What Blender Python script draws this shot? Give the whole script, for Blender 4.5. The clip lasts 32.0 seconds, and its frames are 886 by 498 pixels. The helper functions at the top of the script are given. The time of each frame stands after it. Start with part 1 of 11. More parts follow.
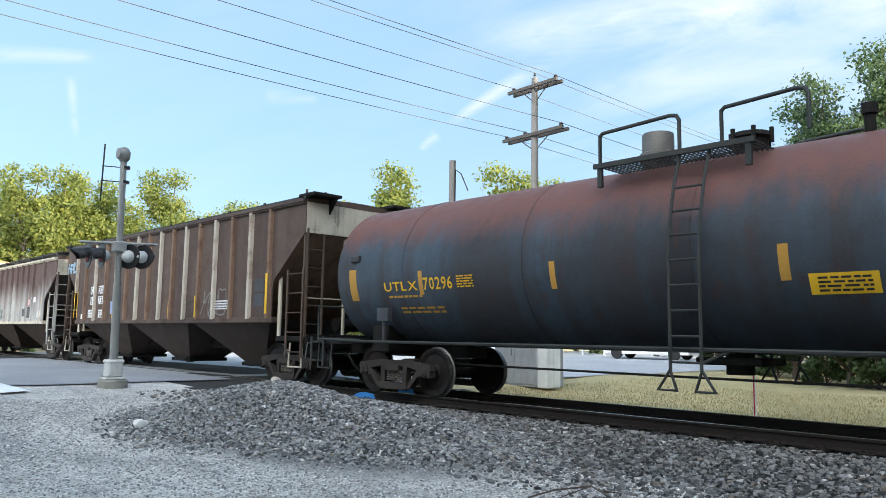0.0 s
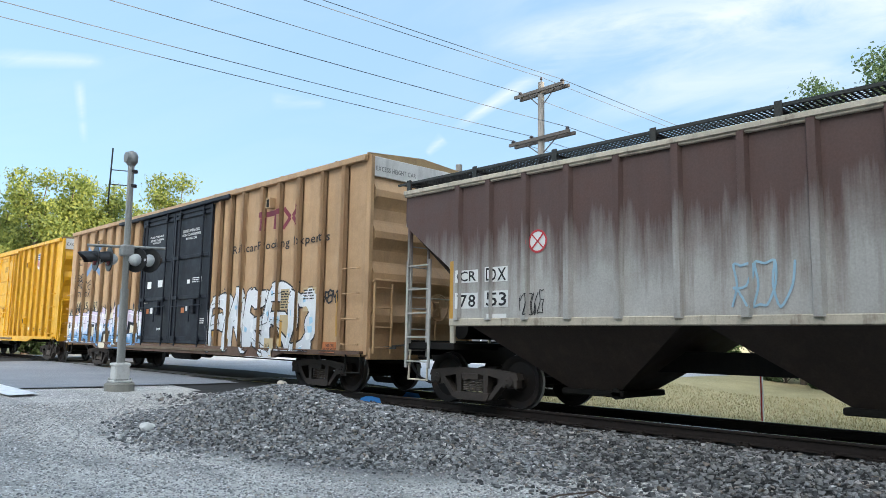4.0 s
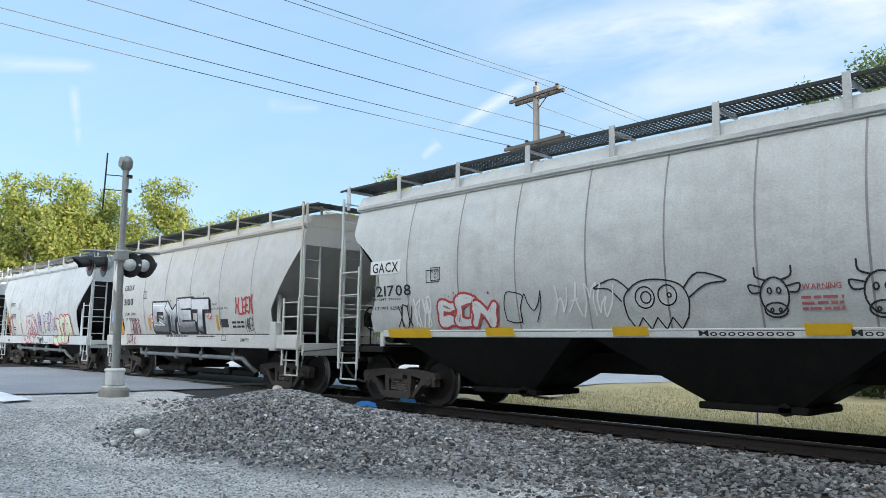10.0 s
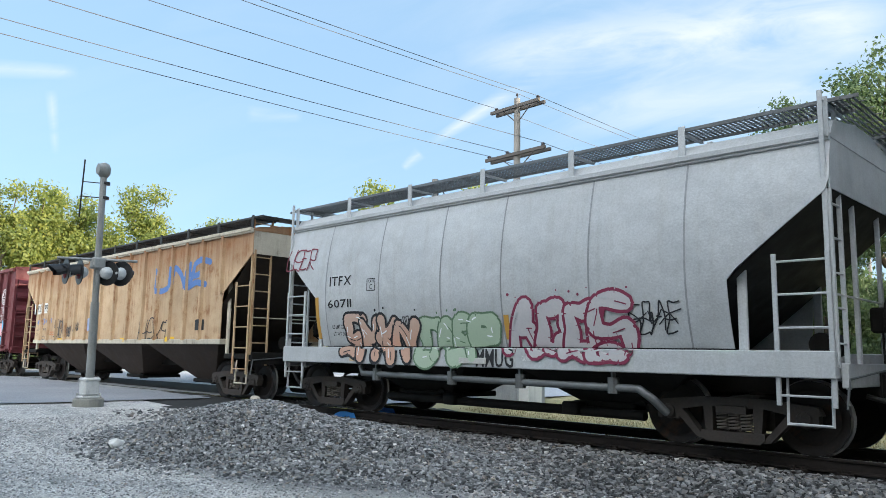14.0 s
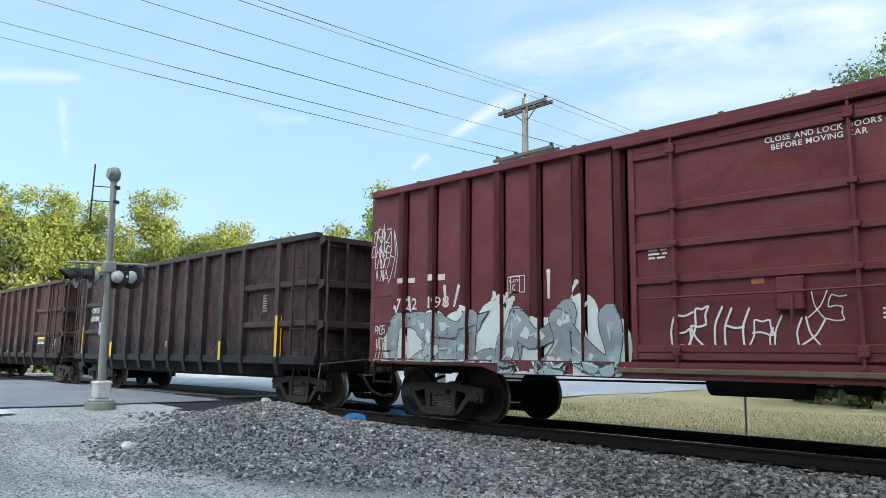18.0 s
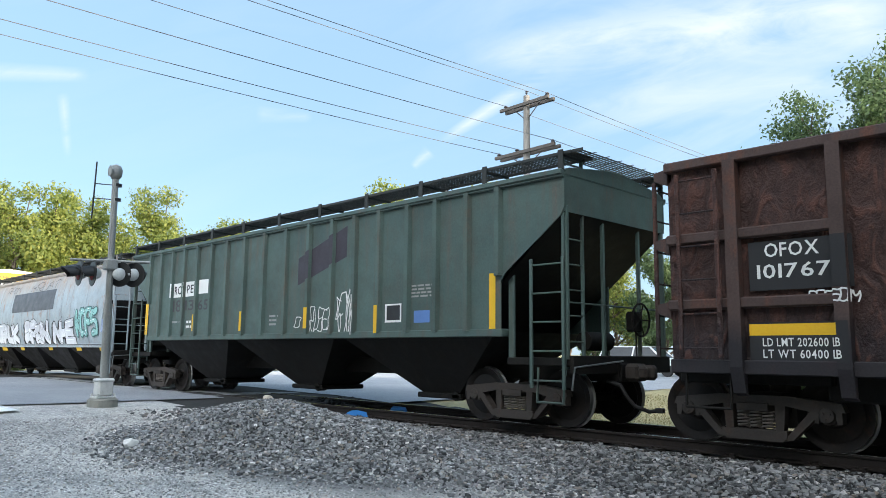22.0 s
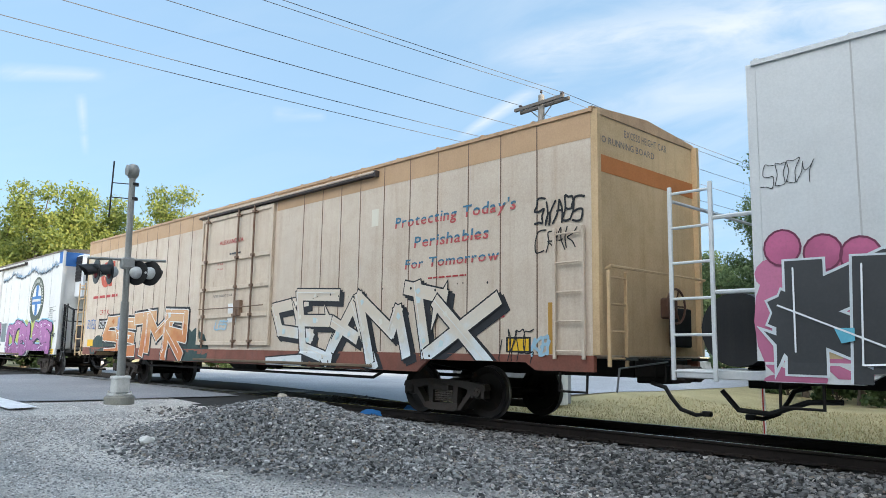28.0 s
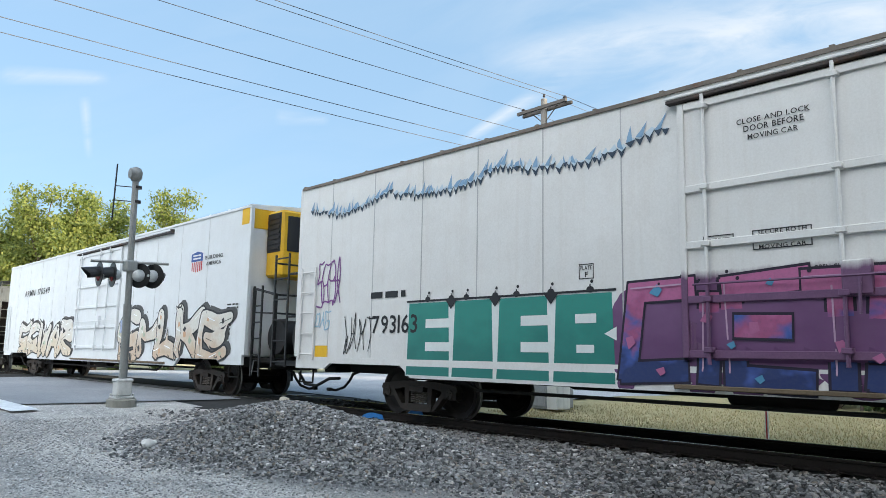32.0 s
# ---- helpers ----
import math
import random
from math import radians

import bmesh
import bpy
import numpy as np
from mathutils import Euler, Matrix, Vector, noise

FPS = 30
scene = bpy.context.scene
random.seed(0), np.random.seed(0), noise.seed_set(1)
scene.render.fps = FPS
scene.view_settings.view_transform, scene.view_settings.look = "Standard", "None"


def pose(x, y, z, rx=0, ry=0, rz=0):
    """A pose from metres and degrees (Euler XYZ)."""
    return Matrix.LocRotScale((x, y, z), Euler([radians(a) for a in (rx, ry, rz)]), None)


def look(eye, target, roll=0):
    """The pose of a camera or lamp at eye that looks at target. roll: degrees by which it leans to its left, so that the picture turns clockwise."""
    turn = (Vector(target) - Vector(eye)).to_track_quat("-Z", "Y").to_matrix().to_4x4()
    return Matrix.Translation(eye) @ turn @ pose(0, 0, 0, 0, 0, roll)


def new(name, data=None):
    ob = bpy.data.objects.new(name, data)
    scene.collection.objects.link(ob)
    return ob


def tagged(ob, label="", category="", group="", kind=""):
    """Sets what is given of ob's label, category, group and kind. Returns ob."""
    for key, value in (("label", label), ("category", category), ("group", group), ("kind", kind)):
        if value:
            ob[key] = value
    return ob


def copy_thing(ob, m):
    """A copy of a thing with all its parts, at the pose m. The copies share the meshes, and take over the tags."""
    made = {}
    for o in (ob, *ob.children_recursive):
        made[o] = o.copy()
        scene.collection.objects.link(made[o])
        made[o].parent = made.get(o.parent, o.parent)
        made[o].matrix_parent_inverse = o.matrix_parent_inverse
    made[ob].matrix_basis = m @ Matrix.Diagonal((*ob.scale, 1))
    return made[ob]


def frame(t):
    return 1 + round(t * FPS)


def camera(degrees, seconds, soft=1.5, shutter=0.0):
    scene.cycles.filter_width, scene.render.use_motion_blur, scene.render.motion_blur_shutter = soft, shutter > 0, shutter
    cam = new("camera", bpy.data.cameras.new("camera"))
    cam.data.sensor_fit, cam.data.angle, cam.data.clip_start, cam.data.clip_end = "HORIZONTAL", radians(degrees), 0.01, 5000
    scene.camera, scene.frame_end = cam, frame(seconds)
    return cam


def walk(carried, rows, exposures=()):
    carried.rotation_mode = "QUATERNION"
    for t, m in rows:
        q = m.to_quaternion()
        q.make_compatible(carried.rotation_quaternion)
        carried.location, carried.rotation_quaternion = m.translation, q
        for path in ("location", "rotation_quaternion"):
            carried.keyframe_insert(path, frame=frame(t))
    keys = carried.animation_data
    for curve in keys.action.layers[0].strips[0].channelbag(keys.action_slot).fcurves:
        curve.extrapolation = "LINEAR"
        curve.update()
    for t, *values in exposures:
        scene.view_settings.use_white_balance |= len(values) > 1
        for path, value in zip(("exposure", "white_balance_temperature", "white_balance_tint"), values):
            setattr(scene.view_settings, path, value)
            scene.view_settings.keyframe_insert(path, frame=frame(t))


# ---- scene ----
# ---- camera: hand-held on the spot, turning slightly with the train ----
CAM = (0.0, -10.80, 1.150)
TURNS = [
    (0, 45.92, 6.64, -0.82), (0.5, 45.98, 6.65, -0.85), (1, 46.13, 6.66, -0.92), (1.5, 46.31, 6.68, -0.98), (2, 46.44, 6.70, -1.00),
    (2.5, 46.49, 6.73, -1.00), (4.5, 46.33, 7.00, -0.96), (5, 46.27, 7.02, -0.95), (5.5, 46.22, 7.09, -0.87), (6, 46.18, 7.19, -0.77),
    (6.5, 46.13, 7.28, -0.69), (7, 46.08, 7.32, -0.61), (7.5, 46.07, 7.31, -0.61), (8, 46.08, 7.27, -0.64), (8.5, 46.09, 7.22, -0.65),
    (9, 46.11, 7.20, -0.66), (9.5, 46.12, 7.22, -0.71), (10, 46.06, 7.28, -0.79), (10.5, 45.89, 7.37, -0.91), (11, 45.57, 7.47, -1.02),
    (11.5, 45.18, 7.57, -1.07), (12, 44.85, 7.67, -1.09), (12.5, 44.61, 7.78, -1.09), (13, 44.51, 7.89, -1.05), (13.5, 44.51, 8.00, -1.02),
    (14, 44.51, 8.09, -1.03), (14.5, 44.53, 8.12, -1.00), (16.5, 45.12, 8.11, -0.91), (17, 45.22, 8.16, -0.82), (17.5, 45.27, 8.17, -0.73),
    (18, 45.26, 8.15, -0.63), (18.5, 45.25, 8.14, -0.59), (19, 45.26, 8.11, -0.57), (19.5, 45.29, 8.06, -0.52), (20, 45.33, 8.03, -0.51),
    (20.5, 45.35, 8.00, -0.54), (21, 45.36, 7.96, -0.58), (21.5, 45.36, 7.94, -0.59), (22, 45.38, 7.95, -0.62), (22.5, 45.43, 7.97, -0.65),
    (23, 45.52, 8.00, -0.69), (23.5, 45.63, 8.03, -0.75), (24, 45.73, 8.03, -0.79), (24.5, 45.84, 8.01, -0.81), (25, 45.96, 7.99, -0.87),
    (25.5, 46.09, 7.95, -0.92), (27.5, 46.50, 7.89, -0.94), (28, 46.44, 7.89, -0.91), (28.5, 46.40, 7.90, -0.89), (29, 46.36, 7.94, -0.87),
    (29.5, 46.35, 8.00, -0.85), (30, 46.38, 8.03, -0.87), (30.5, 46.41, 8.05, -0.94), (31, 46.43, 8.07, -0.97), (31.5, 46.50, 8.11, -1.00),
    (32, 46.60, 8.17, -1.08)
]
cam = camera(61.29, 32.0, soft=0.5)
# the camera's own exposure follows the dark and the white cars a little
EXPOSURES = [(0, 1.45), (3, 1.43), (5, 1.39), (8, 1.33), (10, 1.34), (14, 1.35), (16.5, 1.41), (19, 1.44), (22, 1.42), (24, 1.36), (25.5, 1.32), (28, 1.28), (30, 1.22), (32, 1.22)]
walk(cam, [(t, pose(*CAM, 90 + tilt, lean, yaw)) for t, yaw, tilt, lean in TURNS], EXPOSURES)

# how far the train has rolled, second by second
ROLLED = [0.0, 9.08, 18.07, 27.13, 36.23, 45.36, 54.5, 63.5, 72.6, 81.8, 91.05, 100.32, 109.6, 118.87, 128.18, 137.5, 146.87,
          156.27, 165.69, 175.19, 184.67, 194.11, 203.57, 213.08, 222.65, 232.24, 241.83, 251.4, 260.97, 270.65, 280.33,
          290.01, 299.72]
CARS = []
WHEELSETS = []

# ---- light: low sun from up the line, behind added woods; open sky ----
SUN_EL, SUN_AZ = 17.0, 24.0     # degrees up, and from the track's direction towards the far side
world = bpy.data.worlds.new("sky")
scene.world = world
world.use_nodes = True
wn, wl = world.node_tree.nodes, world.node_tree.links
wn.clear()
w_out = wn.new("ShaderNodeOutputWorld")
w_bg = wn.new("ShaderNodeBackground")
w_sky = wn.new("ShaderNodeTexSky")
w_sky.sky_type = 'NISHITA'
w_sky.sun_disc = False
w_sky.sun_elevation = radians(SUN_EL)
w_sky.sun_rotation = radians(90 - SUN_AZ)
w_sky.air_density, w_sky.dust_density, w_sky.ozone_density = 1.0, 0.6, 2.2
w_co = wn.new("ShaderNodeTexCoord")
# wind-drawn cirrus: long along one direction, thin across it
w_along, w_across = wn.new("ShaderNodeVectorMath"), wn.new("ShaderNodeVectorMath")
w_xyz = wn.new("ShaderNodeCombineXYZ")
for node, vec, slot in ((w_along, (1.25, 1.30, 0.55), 0), (w_across, (-1.6, -1.7, 7.4), 1)):
    node.operation = 'DOT_PRODUCT'
    node.inputs[1].default_value = vec
    wl.new(w_co.outputs["Generated"], node.inputs[0])
    wl.new(node.outputs["Value"], w_xyz.inputs[slot])
w_no = wn.new("ShaderNodeTexNoise")
w_no.inputs["Scale"].default_value = 1.9
w_no.inputs["Detail"].default_value = 9
w_no.inputs["Roughness"].default_value = 0.58
w_no.inputs["Distortion"].default_value = 0.9
w_rp = wn.new("ShaderNodeMapRange")
w_rp.inputs[1].default_value, w_rp.inputs[2].default_value = 0.44, 0.68
# cirrus thickens towards the sun's side
w_dot = wn.new("ShaderNodeVectorMath")
w_dot.operation = 'DOT_PRODUCT'
w_dot.inputs[1].default_value = (0.66, 0.66, 0.36)
w_thick = wn.new("ShaderNodeMapRange")
w_thick.interpolation_type = 'SMOOTHSTEP'
w_thick.inputs[1].default_value, w_thick.inputs[2].default_value = 0.02, 0.46
w_thick.inputs[3].default_value, w_thick.inputs[4].default_value = 0.05, 0.30
w_fac = wn.new("ShaderNodeMath")
w_fac.operation = 'MULTIPLY'
# thin bright haze over the whole sky
w_haze = wn.new("ShaderNodeMixRGB")
w_haze.inputs[0].default_value = 0.74
w_haze.inputs[2].default_value = (1.55, 2.42, 3.35, 1)
w_mix = wn.new("ShaderNodeMixRGB")
w_mix.inputs[2].default_value = (3.3, 3.55, 3.8, 1)
wl.new(w_co.outputs["Generated"], w_dot.inputs[0])
wl.new(w_dot.outputs["Value"], w_thick.inputs[0])
wl.new(w_xyz.outputs[0], w_no.inputs["Vector"])
wl.new(w_no.outputs[0], w_rp.inputs[0])
wl.new(w_rp.outputs[0], w_fac.inputs[0])
wl.new(w_thick.outputs[0], w_fac.inputs[1])
wl.new(w_sky.outputs[0], w_haze.inputs[1])
# bright patch added to the unseen sky over the lot, lighting the train's side
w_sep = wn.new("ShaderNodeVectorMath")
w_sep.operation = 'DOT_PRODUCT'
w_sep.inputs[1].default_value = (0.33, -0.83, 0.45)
w_fill_edge = wn.new("ShaderNodeMapRange")
w_fill_edge.interpolation_type = 'SMOOTHSTEP'
w_fill_edge.inputs[1].default_value, w_fill_edge.inputs[2].default_value = 0.50, 1.0
w_fill = wn.new("ShaderNodeMixRGB")
w_fill.inputs[2].default_value = (15.4, 16.1, 16.8, 1)
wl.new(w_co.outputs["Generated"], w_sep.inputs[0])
wl.new(w_sep.outputs["Value"], w_fill_edge.inputs[0])
wl.new(w_fill_edge.outputs[0], w_fill.inputs[0])
wl.new(w_haze.outputs[0], w_fill.inputs[1])
wl.new(w_fill.outputs[0], w_mix.inputs[1])
wl.new(w_fac.outputs[0], w_mix.inputs[0])


def w_math(op, a, b=0.0, c=0.0, clamp=False):
    nd = wn.new("ShaderNodeMath")
    nd.operation, nd.use_clamp = op, clamp
    for i, v in enumerate((a, b, c)):
        if isinstance(v, (int, float)):
            nd.inputs[i].default_value = v
        else:
            wl.new(v, nd.inputs[i])
    return nd.outputs[0]


def w_along_axis(vec):
    nd = wn.new("ShaderNodeVectorMath")
    nd.operation = 'DOT_PRODUCT'
    nd.inputs[1].default_value = vec
    wl.new(w_co.outputs["Generated"], nd.inputs[0])
    return nd.outputs["Value"]


# single drawn-out clouds over the line: laid out on a plane across the north-west sky
SKY_YAW, SKY_TILT = radians(46.0), radians(7.6)
sky_f = Vector((-math.sin(SKY_YAW) * math.cos(SKY_TILT), math.cos(SKY_YAW) * math.cos(SKY_TILT), math.sin(SKY_TILT)))
sky_r = Vector((math.cos(SKY_YAW), math.sin(SKY_YAW), 0))
sky_depth = w_math('MAXIMUM', w_along_axis(sky_f), 0.05)
sky_u = w_math('DIVIDE', w_along_axis(sky_r), sky_depth)
sky_v = w_math('DIVIDE', w_along_axis(sky_r.cross(sky_f)), sky_depth)
sky_ragged = wn.new("ShaderNodeTexNoise")
sky_ragged.inputs["Scale"].default_value, sky_ragged.inputs["Detail"].default_value, sky_ragged.inputs["Roughness"].default_value = 5.5, 7, 0.6
sky_ragged.inputs["Distortion"].default_value = 0.6
sky_co = wn.new("ShaderNodeCombineXYZ")
wl.new(w_math('MULTIPLY_ADD', sky_v, 1.2, w_math('MULTIPLY', sky_u, 0.8)), sky_co.inputs[0])
wl.new(w_math('MULTIPLY_ADD', sky_v, 3.2, w_math('MULTIPLY', sky_u, -0.7)), sky_co.inputs[1])
wl.new(sky_co.outputs[0], sky_ragged.inputs["Vector"])
sky_clouds = 0.0
for u0, v0, u1, v1, b0, b1, thick in ((0.06, 0.262, 0.62, 0.345, 0.020, 0.065, 0.72), (0.20, 0.20, 0.75, 0.27, 0.020, 0.075, 0.36), (0.155, 0.252, 0.008, 0.152, 0.011, 0.005, 0.62),
                                      (-0.010, 0.137, -0.032, 0.115, 0.007, 0.004, 0.6), (-0.500, 0.205, -0.492, 0.125, 0.006, 0.004, 0.40), (-0.62, 0.236, -0.47, 0.232, 0.010, 0.007, 0.42), (-0.24, 0.183, -0.17, 0.18, 0.008, 0.005, 0.3)):
    ln = math.hypot(u1 - u0, v1 - v0)
    du, dv = (u1 - u0) / ln, (v1 - v0) / ln
    run = w_math('MULTIPLY_ADD', sky_u, du / ln, w_math('MULTIPLY_ADD', sky_v, dv / ln, -(u0 * du + v0 * dv) / ln))
    off = w_math('ABSOLUTE', w_math('MULTIPLY_ADD', sky_u, -dv, w_math('MULTIPLY_ADD', sky_v, du, u0 * dv - v0 * du)))
    breadth = w_math('MULTIPLY_ADD', w_math('MULTIPLY', run, 1.0, 0.0, True), b1 - b0, b0)
    body = w_math('SUBTRACT', 1.0, w_math('DIVIDE', off, w_math('MULTIPLY', breadth, 1.6)), 0.0, True)
    ends = w_math('MULTIPLY', w_math('MULTIPLY_ADD', run, 7.0, 0.3, True), w_math('MULTIPLY_ADD', run, -7.0, 7.3, True))
    one = w_math('MULTIPLY', w_math('MULTIPLY', body, ends), thick)
    sky_clouds = one if isinstance(sky_clouds, float) else w_math('MAXIMUM', sky_clouds, one)
w_streak = wn.new("ShaderNodeMixRGB")
w_streak.inputs[2].default_value = (3.4, 3.6, 3.8, 1)
wl.new(w_math('MULTIPLY', sky_clouds, w_math('MULTIPLY_ADD', sky_ragged.outputs[0], 3.4, -1.05, True), 0.0, True), w_streak.inputs[0])
wl.new(w_mix.outputs[0], w_streak.inputs[1])
wl.new(w_streak.outputs[0], w_bg.inputs[0])
w_bg.inputs[1].default_value = 0.12
wl.new(w_bg.outputs[0], w_out.inputs[0])

sun = new("sun", bpy.data.lights.new("sun", 'SUN'))
sun.data.energy = 4.2
sun.data.angle = radians(1.5)
sun.data.color = (1.0, 0.88, 0.70)
sd = Vector((math.cos(radians(SUN_EL)) * math.cos(radians(SUN_AZ)), math.cos(radians(SUN_EL)) * math.sin(radians(SUN_AZ)), math.sin(radians(SUN_EL))))
sun.matrix_world = look(sd * 200, (0, 0, 0))


# ---- materials ----
def nodes_of(name):
    m = bpy.data.materials.new(name)
    m.use_nodes = True
    return m, m.node_tree.nodes, m.node_tree.links, m.node_tree.nodes["Principled BSDF"]


def noise_at(n, l, vec, scale, detail=4, rough=0.6):
    t = n.new("ShaderNodeTexNoise")
    t.inputs["Scale"].default_value, t.inputs["Detail"].default_value, t.inputs["Roughness"].default_value = scale, detail, rough
    l.new(vec, t.inputs["Vector"])
    return t.outputs[0]


def ramp_of(n, l, val, a, b):
    r = n.new("ShaderNodeMapRange")
    r.inputs[1].default_value, r.inputs[2].default_value = a, b
    l.new(val, r.inputs[0])
    return r.outputs[0]


def mixed(n, l, fac, a, b, mode='MIX'):
    m = n.new("ShaderNodeMixRGB")
    m.blend_type = mode
    for i, v in ((0, fac), (1, a), (2, b)):
        if isinstance(v, (int, float)):
            m.inputs[i].default_value = v
        elif isinstance(v, tuple):
            m.inputs[i].default_value = (*v, 1)
        else:
            l.new(v, m.inputs[i])
    return m.outputs[0]


def times(n, l, a, b):
    m = n.new("ShaderNodeMath")
    m.operation = 'MULTIPLY'
    for i, v in ((0, a), (1, b)):
        if isinstance(v, (int, float)):
            m.inputs[i].default_value = v
        else:
            l.new(v, m.inputs[i])
    return m.outputs[0]


def stretched(n, l, vec, sx, sy, sz, off=0.0):
    mp = n.new("ShaderNodeMapping")
    mp.inputs["Scale"].default_value = (sx, sy, sz)
    mp.inputs["Location"].default_value = (off, off * 0.7, off * 0.3)
    l.new(vec, mp.inputs["Vector"])
    return mp.outputs[0]


def bumped(n, l, b, height, strength, dist=0.01):
    bp = n.new("ShaderNodeBump")
    bp.inputs["Strength"].default_value, bp.inputs["Distance"].default_value = strength, dist
    l.new(height, bp.inputs["Height"])
    l.new(bp.outputs[0], b.inputs["Normal"])


def paint(name, rgb, rough=0.5, dirt=0.35, dirt_rgb=(0.10, 0.085, 0.07), rust=0.0, rust_rgb=(0.17, 0.065, 0.025), streak=0.3, fade=0.15, grain=1.0, metal=0.0, rust_at=0.56, seed=0.0, top=None, wrinkle=0.0, panel=0.0, gloss=0.35, dent=0.0):
    """weathered paint on steel: fading, grime, run-down streaks, rust patches, stains from the top edge, buckled sheet"""
    m, n, l, b = nodes_of(name)
    raw = n.new("ShaderNodeTexCoord").outputs["Object"]
    shift = n.new("ShaderNodeVectorMath")
    l.new(raw, shift.inputs[0])
    l.new(times(n, l, n.new("ShaderNodeObjectInfo").outputs["Random"], 23.0), shift.inputs[1])
    co = shift.outputs[0]
    big = noise_at(n, l, stretched(n, l, co, 0.35, 0.35, 0.5, 3.1 + seed), 1.0, 5)
    run = noise_at(n, l, stretched(n, l, co, 5.5, 5.5, 0.35, 1.7 + seed), 1.0, 5, 0.65)
    fine = noise_at(n, l, co, 34.0, 4, 0.7)
    mid = noise_at(n, l, stretched(n, l, co, 1, 1, 1, 7.7 + seed), 2.6, 6, 0.65)
    c = mixed(n, l, ramp_of(n, l, big, 0.3, 0.7), tuple(v * (1 - fade) for v in rgb), tuple(min(1, v * (1 + fade) + fade * 0.02) for v in rgb))
    if panel:
        pn = noise_at(n, l, stretched(n, l, co, 1.3, 0.2, 0.06, 5.0 + seed), 1.0, 2)
        c = mixed(n, l, times(n, l, ramp_of(n, l, pn, 0.40, 0.60), panel), c, dirt_rgb)
    c = mixed(n, l, times(n, l, ramp_of(n, l, run, 0.50, 0.78), streak), c, dirt_rgb)
    c = mixed(n, l, times(n, l, ramp_of(n, l, mid, 0.45, 0.85), dirt), c, dirt_rgb)
    if rust > 0:
        r = ramp_of(n, l, mixed(n, l, 0.5, mid, run), rust_at, rust_at + 0.10)
        c = mixed(n, l, times(n, l, r, rust), c, mixed(n, l, fine, tuple(v * 0.6 for v in rust_rgb), tuple(v * 1.5 for v in rust_rgb)))
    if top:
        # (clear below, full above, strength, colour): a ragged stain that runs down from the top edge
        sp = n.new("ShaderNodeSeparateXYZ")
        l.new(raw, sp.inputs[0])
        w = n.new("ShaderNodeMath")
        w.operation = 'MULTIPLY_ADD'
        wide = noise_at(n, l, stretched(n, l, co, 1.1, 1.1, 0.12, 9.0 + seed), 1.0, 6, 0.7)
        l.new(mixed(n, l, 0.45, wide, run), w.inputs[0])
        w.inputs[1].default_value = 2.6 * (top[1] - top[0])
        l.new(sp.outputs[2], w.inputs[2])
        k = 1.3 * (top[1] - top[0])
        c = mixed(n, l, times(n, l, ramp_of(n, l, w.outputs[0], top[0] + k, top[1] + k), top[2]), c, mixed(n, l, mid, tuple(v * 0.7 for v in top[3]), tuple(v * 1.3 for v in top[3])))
    fold = None
    if wrinkle:
        fd = n.new("ShaderNodeTexNoise")
        fd.inputs["Scale"].default_value, fd.inputs["Detail"].default_value, fd.inputs["Distortion"].default_value = 4.6, 6, 0.9
        l.new(stretched(n, l, co, 1.0, 1.0, 0.5, 2.0 + seed), fd.inputs["Vector"])
        fold = fd.outputs[0]
        c = mixed(n, l, times(n, l, ramp_of(n, l, fold, 0.54, 0.63), wrinkle * 0.75), c, tuple(v * 1.35 for v in rust_rgb))
        # shade of the fold hollows put into the colour, along with the bump
        c = mixed(n, l, times(n, l, ramp_of(n, l, fold, 0.45, 0.37), wrinkle * 0.6), c, tuple(v * 0.35 for v in rgb))
    c = mixed(n, l, 0.12 * grain, c, mixed(n, l, ramp_of(n, l, fine, 0.3, 0.7), (0.0, 0.0, 0.0), (1, 1, 1)), 'OVERLAY')
    l.new(c, b.inputs["Base Color"])
    b.inputs["Metallic"].default_value = metal
    b.inputs["Specular IOR Level"].default_value = gloss
    rr = n.new("ShaderNodeMapRange")
    rr.inputs[1].default_value, rr.inputs[2].default_value = 0.3, 0.8
    rr.inputs[3].default_value, rr.inputs[4].default_value = max(0.05, rough - 0.12), min(1, rough + 0.25)
    l.new(mid, rr.inputs[0])
    l.new(rr.outputs[0], b.inputs["Roughness"])
    if wrinkle:
        bumped(n, l, b, mixed(n, l, 0.12, fold, fine), 1.0, 0.16)
    elif dent:
        # oil-canned sheet: slow waves that catch the sky
        wave = noise_at(n, l, stretched(n, l, co, 1.0, 1.0, 0.8, 4.0 + seed), 1.5, 2, 0.4)
        bumped(n, l, b, mixed(n, l, 0.035, wave, fine), 1.0, 0.22 * dent)
    else:
        bumped(n, l, b, mixed(n, l, 0.6, fine, mid), 0.25 * grain, 0.006)
    return m


def plain(name, rgb, rough=0.6, metal=0.0, var=0.15):
    m, n, l, b = nodes_of(name)
    co = n.new("ShaderNodeTexCoord").outputs["Object"]
    f = noise_at(n, l, co, 6.0, 5)
    l.new(mixed(n, l, ramp_of(n, l, f, 0.3, 0.7), tuple(v * (1 - var) for v in rgb), tuple(min(1, v * (1 + var)) for v in rgb)), b.inputs["Base Color"])
    b.inputs["Roughness"].default_value, b.inputs["Metallic"].default_value = rough, metal
    return m


INKS = {}


def ink(rgb, rough=0.55):
    """flat sign and spray paint, one material a colour"""
    k = tuple(round(v, 3) for v in rgb)
    if k not in INKS:
        INKS[k] = paint("ink", k, rough, dirt=0.22, dirt_rgb=tuple(v * 0.55 + 0.03 for v in k), streak=0.15, fade=0.08, grain=0.6)
    return INKS[k]


